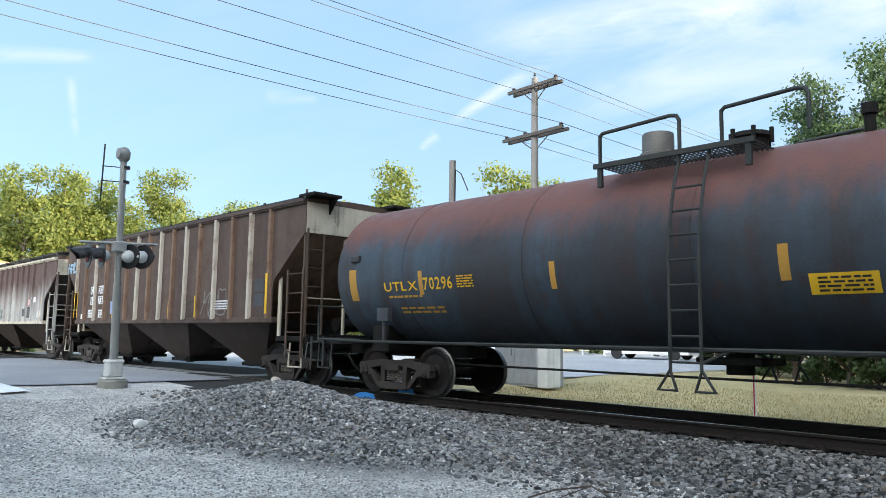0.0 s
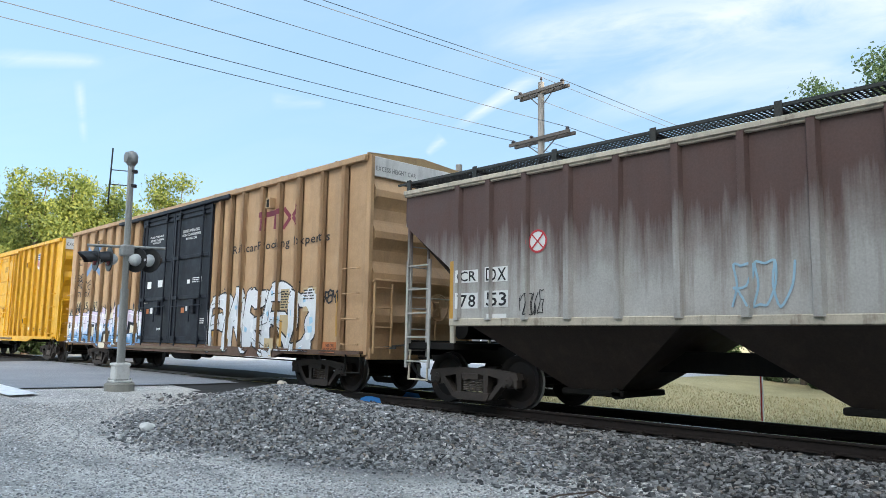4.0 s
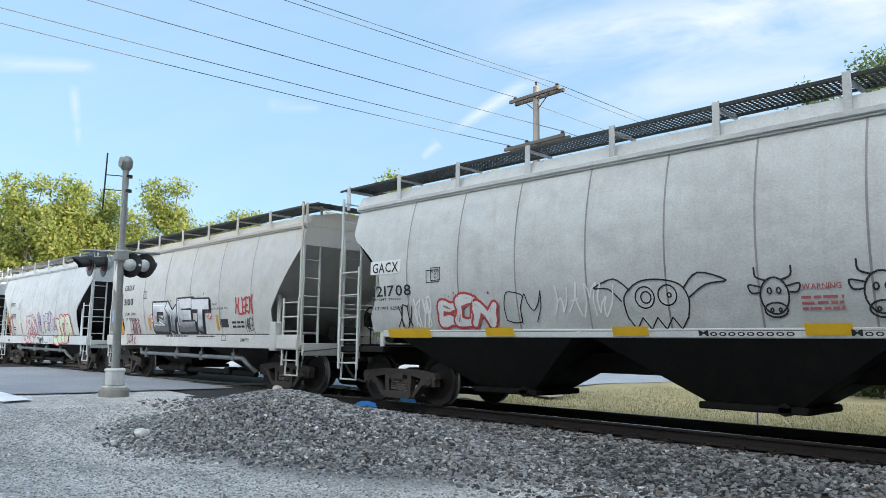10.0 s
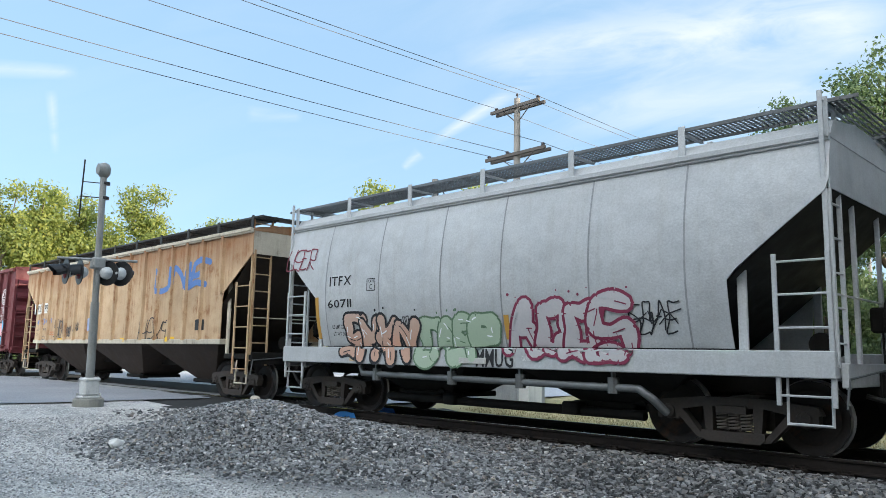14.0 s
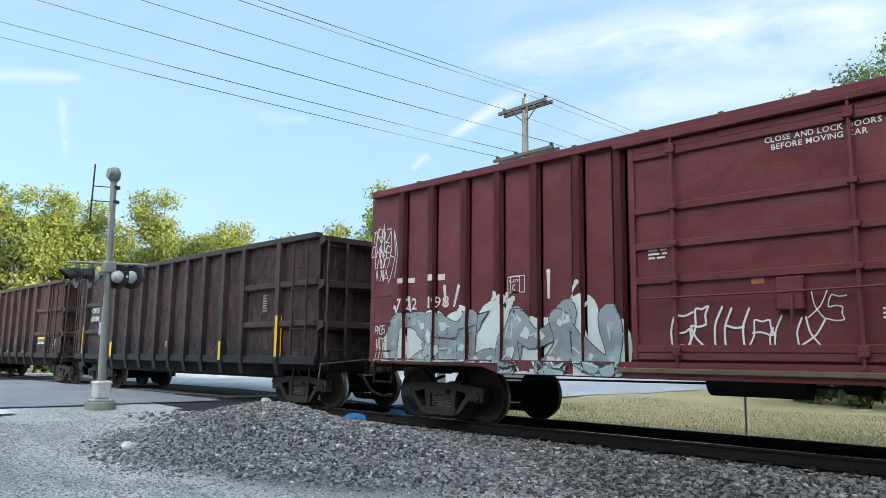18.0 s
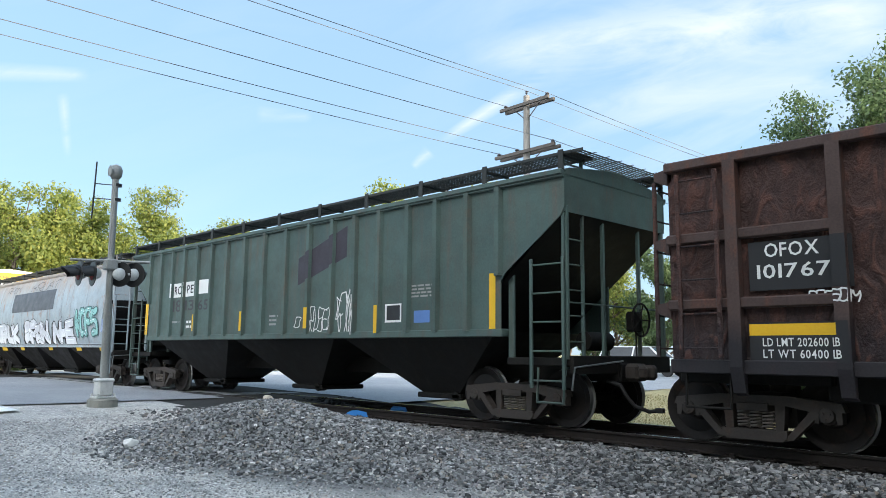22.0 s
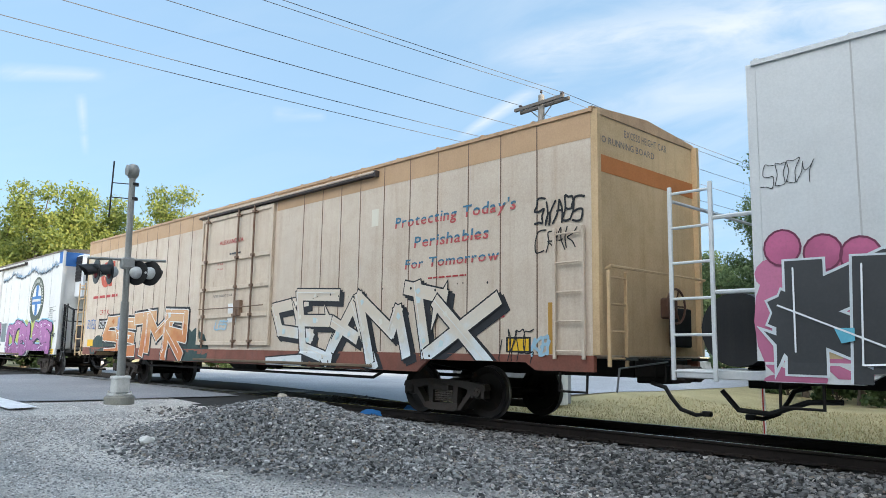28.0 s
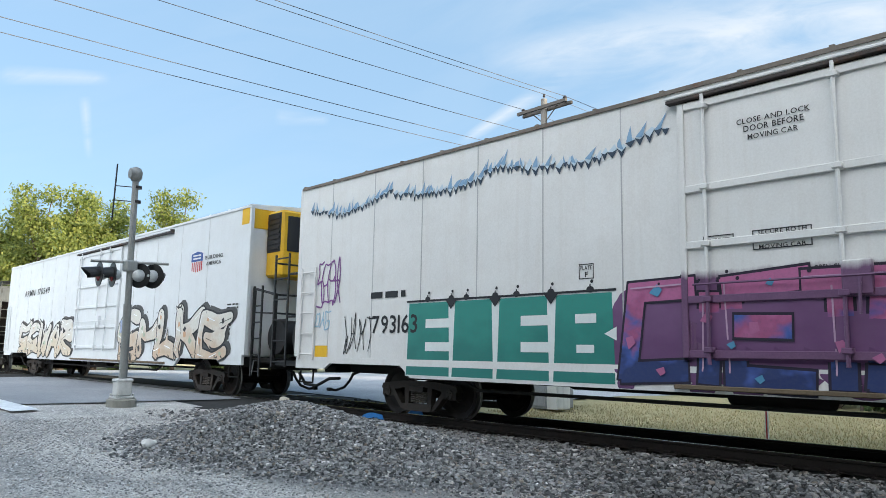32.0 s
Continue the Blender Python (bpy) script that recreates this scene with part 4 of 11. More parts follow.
def boxcar(name, label, xl, xr, z0, z1, trucks, mat, doors, mat_door, posts, mat_roof=None, end_cap=None, mat_end=None, group="cars of the train", yp=1.51, depth=0.09, end_ribs=5, wheel_mat=None, sill_mat=None, door_bars=(0.05, 0.36, 0.52, 0.69, 0.95)):
    x0 = (xl + xr) / 2
    hl = (xr - xl) / 2 - 0.06
    car = thing(name, label, "freight car", group)
    CARS.append((car, x0))
    box_body(car, hl, z0 + 0.10, z1 - 0.05, yp, mat, mat_roof or mat, mat_end or mat, end_ribs, end_cap)
    ups = [p - x0 for p in posts]
    me = hat_post(mat, z0 + 0.20, z1 - 0.12, yp, depth)
    for u in ups:
        part("side_post", me, mat, car, at=(u, 0, 0))
        o = part("side_post", me, mat, car, at=(u, 0, 0))
        o.rotation_euler = (0, 0, math.pi)
        o.scale = (1, -1, 1)
    da, db = doors[0] - x0, doors[-1] - x0
    for sd_ in (-1, 1):
        s = Shape()
        yy = sorted((sd_ * yp, sd_ * (yp + depth + 0.015)))
        s.box(-hl, hl, yy[0], yy[1], z1 - 0.17, z1 - 0.04, 0.012)
        part("top_chord", s, mat, car)
        s = Shape()
        s.prism([(-hl, z0 + 0.16), (-hl + 0.9, z0 + 0.13), (-hl + 2.9, z0 + 0.12), (-hl + 3.3, z0), (hl - 3.3, z0), (hl - 2.9, z0 + 0.12), (hl - 0.9, z0 + 0.13), (hl, z0 + 0.16), (hl, z0 + 0.22), (-hl, z0 + 0.22)], "y", yy[0], yy[1])
        part("side_sill", s, sill_mat or mat, car)
        for zz, ln in ((z1 - 0.24, 0.10), (z0 + 0.07, 0.07)):
            s = Shape()
            yy2 = sorted((sd_ * yp, sd_ * (yp + 0.15)))
            s.box(da - 1.9 if len(doors) > 2 else da - 0.2, db + 1.0, yy2[0], yy2[1], zz, zz + ln, 0.01)
            part("door_track", s, P_TRACKRAIL if zz < 3 else mat_door, car)
        for a, b in zip(doors, doors[1:]):
            plug_door(car, a - x0 + 0.015, b - x0 - 0.015, z0 + 0.25, z1 - 0.26, yp, mat_door, door_bars, rods=2, proud=0.04, side=sd_)
    underframe(car, hl - 0.2, z0 - 0.05, z0 + 0.16)
    for t in trucks:
        truck(car, t - x0)
    couplers(car, hl + 0.05)
    for sg in (-1, 1):
        a = sg * (hl - 0.33) - 0.25
        ladder(car, a, a + 0.5, z0 + 0.35, z0 + 1.9, -(yp + depth + 0.05), mat, 4, stiles=False, thick=0.014, name="grab_irons")
        step_loop(car, sg * (hl - 0.33), 0.5, -(yp + 0.02), z0 - 0.22, z0 + 0.2, M_UNDER)
        s = Shape()
        s.box(min(sg * hl, sg * (hl + 0.13)), max(sg * hl, sg * (hl + 0.13)), -yp + 0.05, yp - 0.05, z0 + 0.05, z0 + 0.3, 0.02)
        part("end_sill", s, mat_end or mat, car)
    end_fittings(car, hl, z0, yp, mat_end or mat, wheel_mat)
    cuts = []
    for u in ups:
        cuts += [u - 0.075, u + 0.075]
    cuts += [d - x0 for d in doors]
    half = 0.075

    def out(u, z):
        if da < u < db:
            return yp + 0.045
        if z0 <= z < z0 + 0.21:
            return yp + depth + 0.016
        for q in ups:
            if abs(u - q) < half:
                return yp + depth + 0.001
        return yp + 0.013 if any(abs(u - q) < 0.13 for q in ups) else yp + 0.001
    cuts += [-hl + 0.05, -hl + 3.3, hl - 3.3, hl - 0.05]
    return car, Skin(out, cuts, [z0 + 0.21], lambda u: z0 + 0.01 if abs(u) < hl - 3.3 else z0 + 0.17), x0


def reefer(name, label, xl, xr, z0, z1, trucks, mat, door, mat_roof, seams, yp=1.57, group="cars of the train", end_cap=None, mat_end=None, end_ribs=0, mat_sill=None, wheel_mat=None, seam_rgb=(0.25, 0.25, 0.25), bars_z=(0.22, 0.43, 0.65), mat_door=None, ladders=(-1, 1), mat_rod=None):
    x0 = (xl + xr) / 2
    hl = (xr - xl) / 2
    car = thing(name, label, "freight car", group)
    CARS.append((car, x0))
    box_body(car, hl, z0 + 0.3, z1 - 0.04, yp, mat, mat_roof, mat_end or mat, end_ribs, end_cap)
    sk = Skin(lambda u, z: yp + 0.046 if door[0] - x0 < u < door[1] - x0 and z > z0 + 0.4 else yp + 0.0125 if z < z0 + 0.34 else yp + 0.001,
              [door[0] - x0, door[1] - x0, -hl + 3.75, hl - 3.75, -hl + 1.2, hl - 1.2], [z0 + 0.34, z0 + 0.40],
              lambda u: z0 + 0.01 if abs(u) < hl - 3.75 else z0 + 0.23 if abs(u) < hl - 1.2 else z0 + 0.11)
    for sd_ in (-1, 1):
        s = Shape()
        yy = sorted((sd_ * (yp - 0.06), sd_ * (yp + 0.012)))
        s.prism([(-hl, z0 + 0.1), (-hl + 1.1, z0 + 0.1), (-hl + 1.3, z0 + 0.22), (-hl + 3.6, z0 + 0.22), (-hl + 3.9, z0), (hl - 3.9, z0), (hl - 3.6, z0 + 0.22), (hl - 1.3, z0 + 0.22), (hl - 1.1, z0 + 0.1), (hl, z0 + 0.1), (hl, z0 + 0.34), (-hl, z0 + 0.34)], "y", yy[0], yy[1])
        part("side_sill", s, mat_sill or mat, car)
        plug_door(car, door[0] - x0, door[1] - x0, z0 + 0.45, z1 - 0.28, yp, mat_door or mat, bars_z, rods=3, mat_rod=mat_rod, proud=0.04, side=sd_)
        s = Shape()
        yy = sorted((sd_ * yp, sd_ * (yp + 0.12)))
        s.box(door[0] - x0 - 0.15, door[1] - x0 + 3.9, yy[0], yy[1], z1 - 0.195, z1 - 0.15, 0.01)
        part("door_track", s, mat_door or mat, car)
        # dark strip below the track: rail and its shadow in one colour
        s = Shape()
        s.box(door[0] - x0 - 0.15, door[1] - x0 + 3.9, yy[0] + 0.003, yy[1] - 0.003, z1 - 0.25, z1 - 0.198, 0.008)
        s.box(door[1] - x0 + 3.84, door[1] - x0 + 3.93, yy[0] + 0.002, yy[1] - 0.002, z1 - 0.27, z1 - 0.14, 0.008)
        part("track_rail", s, P_TRACKDARK, car)
        s = Shape()
        yy = sorted((sd_ * yp, sd_ * (yp + 0.07)))
        s.box(door[0] - x0 - 0.15, door[1] - x0 + 3.9, yy[0], yy[1], z0 + 0.04, z0 + 0.10, 0.01)
        part("door_track", s, P_TRACKRAIL, car)
    me = Shape()
    me.box(-0.010, 0.010, -yp - 0.006, -yp, z0 + 0.36, z1 - 0.08)
    me = me.mesh("seam", ink(seam_rgb))
    for q in seams:
        part("seam", me, None, car, at=(q - x0, 0, 0))
    underframe(car, hl - 0.2, z0 + 0.0, z0 + 0.3)
    s = Shape()
    for a in (-1, 1):
        s.path([(-hl * 0.55, a * 1.35, z0 + 0.06), (-hl * 0.5, a * 1.35, z0 - 0.16), (hl * 0.5, a * 1.35, z0 - 0.16), (hl * 0.55, a * 1.35, z0 + 0.06)], 0.03, 6)
    part("truss_pipe", s, M_UNDER, car)
    for t in trucks:
        truck(car, t - x0)
    couplers(car, hl + 0.35)
    for sg in (-1, 1):
        a = sg * (hl - 0.42) - 0.27
        if sg in ladders:
            ladder(car, a, a + 0.54, z0 + 0.4, z0 + 2.2, -(yp + 0.05), mat, 5, thick=0.015)
        step_loop(car, sg * (hl - 0.4), 0.5, -(yp - 0.02), z0 - 0.2, z0 + 0.25, M_UNDER)
        s = Shape()
        s.box(min(sg * hl, sg * (hl + 0.36)), max(sg * hl, sg * (hl + 0.36)), -0.5, 0.5, z0 + 0.02, z0 + 0.3, 0.02)
        part("end_sill", s, M_UNDER, car)
    return car, sk, x0, hl


# ---- hopper cars ----
def end_edge(hl, inset, z1, zc1, zc2):
    def xe(z):
        if z >= zc1:
            return hl
        if z <= zc2:
            return hl - inset
        f = (zc1 - z) / (zc1 - zc2)
        return hl - inset * f
    return xe


def round_edge(hl, inset, z1, zc1, zc2):
    """the rounded cut-away of the smooth-sided hoppers"""
    def xe(z):
        if z >= zc1:
            return hl - 0.5
        f = min(1.0, (zc1 - z) / (zc1 - zc2))
        g = math.sin(f * math.pi * 0.5)
        return hl - 0.5 - (inset - 0.5) * (0.35 * f + 0.65 * g) if z > zc2 - 0.25 else hl - inset * (1 - 0.25 * min(1, (zc2 - 0.25 - z) / 0.5))
    return xe


def hopper(name, label, xl, xr, zs, z1, trucks, mat, yf, xe_of, mat_dark, mat_roof, ribs=(), mat_rib=None, seams=(), bays=3, deck=None, inset=1.3, zc=(3.35, 2.35), slope_in=2.2, walk_mat=None, group="cars of the train", bay_z=0.40, roof_h=0.14, mat_end=None, board=0.28, tall_end=False, mat_frame=None, cross=True, mat_chord=None, mat_rib2=None, mat_sill=None):
    x0 = (xl + xr) / 2
    hl = (xr - xl) / 2
    car = thing(name, label, "freight car", group)
    CARS.append((car, x0))
    xe = xe_of(hl, inset, z1, zc[0], zc[1])
    mat_frame = mat_frame or mat
    zl = [zs + (z1 - zs) * i / 18 for i in range(19)]
    for sg in (-1, 1):
        s = Shape()
        nx = 24
        for off, rev in ((0.0, 1), (-0.02, -1)):
            rows = [[(-xe(z) + 2 * xe(z) * j / nx, sg * (yf(z) + off), z) for j in range(nx + 1)] for z in zl]
            s.rows(rows)
        nv = (nx + 1) * len(zl)
        for j in range(len(zl) - 1):
            for e in (0, nx):
                a, b = j * (nx + 1) + e, (j + 1) * (nx + 1) + e
                s.f.append([a, b, b + nv, a + nv])
        part("side_sheet", s, mat, car, smooth=radians(35))
        # end slope sheet behind the wings
        q = Shape()
        prof = []
        bulge = hl - xe(z1)
        for z in [v for v in zl if v < zc[0] - 0.01] + [zc[0]]:
            prof.append((hl - 0.02 - slope_in * (zc[0] - z) / (zc[0] - zs), z))
        rows = [[(sg * (x - bulge * abs(j / 6 - 1) ** 2.2), -(yf(z) - 0.022) + 2 * (yf(z) - 0.022) * j / 12, z) for j in range(13)] for x, z in prof]
        q.rows(rows)
        k = len(q.v)
        q.rows([[(p[0] - sg * 0.03, p[1], p[2]) for p in r] for r in rows])
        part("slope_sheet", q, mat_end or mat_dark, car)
        # end bulkhead plate, body-coloured
        w = Shape()
        zz = [z for z in zl if z >= zc[0] - 0.02] or [z1 - 0.3, z1]
        rows = [[(sg * (hl - 0.008 - bulge * abs(j / 6 - 1) ** 2.2), -(yf(z)) + 2 * yf(z) * j / 12, z) for j in range(13)] for z in [zc[0]] + zz]
        w.rows(rows)
        part("end_sheet", w, mat_frame if not bulge else mat, car, smooth=radians(40))
    # roof with a raised trough
    r = Shape()
    yt = yf(z1)
    roof_h = max(0.10, board - 0.10)
    knee = max(0.05, board - 0.24)
    prof = [(-yt, z1 - 0.04), (-yt, z1), (-yt + 0.14, z1 + knee), (-0.3, z1 + roof_h), (0.3, z1 + roof_h), (yt - 0.14, z1 + knee), (yt, z1), (yt, z1 - 0.04)]
    r.prism(prof, "x", -hl + (hl - xe(z1)) * 0.7, hl - (hl - xe(z1)) * 0.7)
    part("roof", r, mat_roof, car)
    hm = Shape()
    hm.box(-hl * 0.92, hl * 0.92, -0.34, 0.34, z1 + roof_h, z1 + roof_h + 0.09, 0.02)
    for i in range(9):
        hm.box(-hl * 0.88 + i * hl * 0.22 - 0.08, -hl * 0.88 + i * hl * 0.22, -0.42, 0.42, z1 + roof_h + 0.08, z1 + roof_h + 0.13)
    part("roof_hatch", hm, mat_roof, car)
    c = Shape()
    for sg in (-1, 1):
        yy = sorted((sg * (yt - 0.02), sg * (yt + 0.06)))
        c.box(-xe(z1), xe(z1), yy[0], yy[1], z1 - 0.09, z1 + 0.02, 0.01)
        c.box(-xe(z1), xe(z1), min(sg * (yt + 0.05), sg * (yt + 0.09)), max(sg * (yt + 0.05), sg * (yt + 0.09)), z1 - 0.05, z1 + 0.03, 0.008)
    part("top_chord", c, mat_chord or mat_frame, car)
    wm = walk_mat or M_GRATE
    zb = z1 + board
    for sg in (-1, 1):
        ya, yb = sorted((sg * (yt - 0.62), sg * (yt - 0.02)))
        running_board(car, -hl - 0.12, hl + 0.12, ya, yb, zb, wm)
        nst = max(6, int(hl * 2 / 1.6))
        st = Shape()
        st.box(-0.05, 0.05, sg * (yt + 0.005) - 0.012, sg * (yt + 0.005) + 0.012, z1 + 0.02, zb + 0.03, 0.004)
        st.box(-0.025, 0.025, ya, yb, zb - 0.08, zb - 0.045)
        bm_ = mat if deck is not None or board > 0.45 else wm
        st = st.mesh("board_bracket", bm_)
        for i in range(nst + 1):
            part("board_bracket", st, bm_, car, at=(-hl + 0.06 + (2 * hl - 0.12) * i / nst, 0, 0))
    for sg in (-1, 1):
        a, b = sorted((sg * (hl - 0.3), sg * (hl + 0.32)))
        if cross:
            running_board(car, a, b, -yt + 0.05, yt - 0.05, zb + 0.005, wm, 0.07)
        else:
            for ya in (-yt - 0.02, yt - 0.75):
                q = Shape()
                q.box(a, b, ya, ya + 0.77, zb - 0.02, zb + 0.05, 0.01)
                q.prism([(a if sg < 0 else b, zb - 0.02), (sg * (hl + 0.02), zb - 0.02), (sg * (hl + 0.02), zb - 0.38)], "y", ya + 0.62, ya + 0.66)
                part("corner_step", q, M_UNDER, car)
        for yy in (-1.47, 1.41):
            q = Shape()
            q.box(sg * (hl - 0.05) - 0.05, sg * (hl - 0.05) + 0.05, yy, yy + 0.06, 1.08, zc[0] + 0.1, 0.008)
            part("corner_post", q, mat, car)
    # side ribs
    if ribs:
        mats = mat_rib or mat
        for iu, u in enumerate(ribs):
            mats = mat_rib2 if mat_rib2 and iu % 2 else mat_rib or mat
            u = u - x0
            zlo = zs
            while xe(zlo) < abs(u) + 0.05 and zlo < z1:
                zlo += 0.05
            s = Shape()
            o = yf(2.5)
            s.prism([(u - 0.085, -o), (u - 0.05, -o - 0.075), (u + 0.05, -o - 0.075), (u + 0.085, -o)], "z", zlo, z1 - 0.05)
            part("side_rib", s, mats, car)
            s = Shape()
            s.prism([(u - 0.085, o), (u - 0.05, o + 0.075), (u + 0.05, o + 0.075), (u + 0.085, o)], "z", zlo, z1 - 0.05)
            part("side_rib", s, mats, car)
    for u in seams:
        u = u - x0
        s = Shape()
        zz = [z for z in zl if xe(z) > abs(u) + 0.03]
        s.rows([[(u - 0.014, -(yf(z) + 0.006), z), (u + 0.014, -(yf(z) + 0.006), z)] for z in zz])
        part("seam", s, mat_rib or mat, car)
    # hopper bays
    bx = hl - inset - 0.15
    bw = 2 * bx / bays
    for i in range(bays):
        c0 = -bx + bw * (i + 0.5)
        s = Shape()
        lo = 0.50 if ribs else 0.66
        top = [(c0 - bw / 2 + 0.03, -1.44, zs), (c0 + bw / 2 - 0.03, -1.44, zs), (c0 + bw / 2 - 0.03, 1.44, zs), (c0 - bw / 2 + 0.03, 1.44, zs)]
        bot = [(c0 - lo, -0.55, bay_z), (c0 + lo, -0.55, bay_z), (c0 + lo, 0.55, bay_z), (c0 - lo, 0.55, bay_z)]
        s.add(bot + top, [(3, 2, 1, 0), (4, 5, 6, 7), (0, 1, 5, 4), (1, 2, 6, 5), (2, 3, 7, 6), (3, 0, 4, 7)])
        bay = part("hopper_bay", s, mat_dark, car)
        g = Shape()
        g.box(c0 - lo - 0.10, c0 + lo + 0.10, -0.62, 0.62, bay_z - 0.10, bay_z, 0.02)
        g.tube((c0 - 0.55, -0.5, bay_z - 0.04), (c0 + 0.55, -0.5, bay_z - 0.04), 0.04, 8)
        g.tube((c0 + 0.45, -0.62, bay_z - 0.04), (c0 + 0.45, -0.40, bay_z - 0.04), 0.09, 8)
        part("outlet_gate", g, M_UNDER, bay)
    # centre sill, side sill and end platforms
    s = Shape()
    s.box(-hl - 0.1, hl + 0.1, -0.25, 0.25, 0.72, 1.04)
    part("centre_sill", s, M_UNDER, car)
    dm = deck or mat_frame
    for sg in (-1, 1):
        e = Shape()
        a, b = sorted((sg * (hl - inset + 0.05), sg * (hl + 0.06)))
        e.box(a, b, -1.42, 1.42, 0.98, 1.10, 0.01)
        e.box(min(sg * hl, sg * (hl + 0.08)), max(sg * hl, sg * (hl + 0.08)), -1.44, 1.44, 0.86, 1.14, 0.01)
        part("end_platform", e, M_UNDER if deck is None else deck, car)
        for yy in (-1.40, 1.36):
            p = Shape()
            xi = sg * (hl - inset + 0.12)
            p.box(xi - 0.06, xi + 0.06, yy, yy + 0.05, 1.0, zc[1] + 0.35, 0.01)
            part("end_post", p, mat_frame, car)
        for yy in (-0.35, 0.75):
            p = Shape()
            p.box(sg * (hl - 0.10) - 0.03, sg * (hl - 0.10) + 0.03, yy - 0.03, yy + 0.03, 1.05, zc[0] + 0.05, 0.008)
            part("end_post", p, mat_frame, car)
        xa = sg * (hl - 0.06)
        xb = sg * (hl - 0.06 - 0.62)
        top = z1 + (0.15 if not tall_end else 0.42)
        ladder(car, min(xa, xb), max(xa, xb), 0.75, zc[1] + 0.15, -1.50, mat, 5, thick=0.015)
        ladder(car, xa, xa, 0.95, top, (-1.48, -0.98), mat, 9, thick=0.015, name="end_ladder")
        step_loop(car, sg * (hl - 0.35), 0.5, -1.46, 0.42, 0.95, mat_frame)
        p = Shape()
        p.path([(xa, -1.44, 1.95), (xa, 1.44, 1.95)], 0.016, 6)
        p.path([(xa, 1.44, 1.0), (xa, 1.44, zc[0])], 0.022, 6)
        part("hand_rail", p, mat_frame, car)
    brake_wheel(car, hl - 0.05, 0.55, 1.75, M_UNDER)
    for xr_, ya, yb, rr in ((-hl + 0.55, -0.55, 0.35, 0.21), (hl - 0.6, -0.2, 0.5, 0.16)):
        s = Shape()
        s.tube((xr_, ya, 1.38), (xr_, yb, 1.38), rr, 14)
        part("air_reservoir", s, M_UNDER, car, smooth=radians(40))
    for sg in (-1, 1):
        s = Shape()
        yy = sorted((sg * 1.36, sg * (yf(zs) + 0.03)))
        if deck is not None:
            s.box(-hl + 0.02, hl - 0.02, yy[0], sorted((sg * 1.36, sg * 1.56))[1] if sg > 0 else yy[1], zs - 0.34, zs - 0.02, 0.012) if sg > 0 else s.box(-hl + 0.02, hl - 0.02, -1.56, -1.36, zs - 0.34, zs - 0.02, 0.012)
        else:
            s.box(-hl + inset - 0.05, hl - inset + 0.05, yy[0], yy[1], zs - 0.10, zs + 0.03, 0.012)
        part("side_sill", s, mat_sill or dm, car)
    for t in trucks:
        truck(car, t - x0)
    couplers(car, hl + 0.1)
    cu = []
    ux = [u - x0 for u in ribs]
    for u in ux:
        cu += [u - 0.068, u + 0.068]

    def out(u, z):
        if deck is not None and z < zs - 0.01:
            return 1.561
        e = 0.0765 if any(abs(u - q) < 0.068 for q in ux) else 0.001
        return yf(z) + e
    return car, Skin(out, cu, [zs - 0.01] + [zs + (z1 - zs) * i / 18 for i in range(1, 18)] if not ribs else [zs - 0.01]), x0, hl


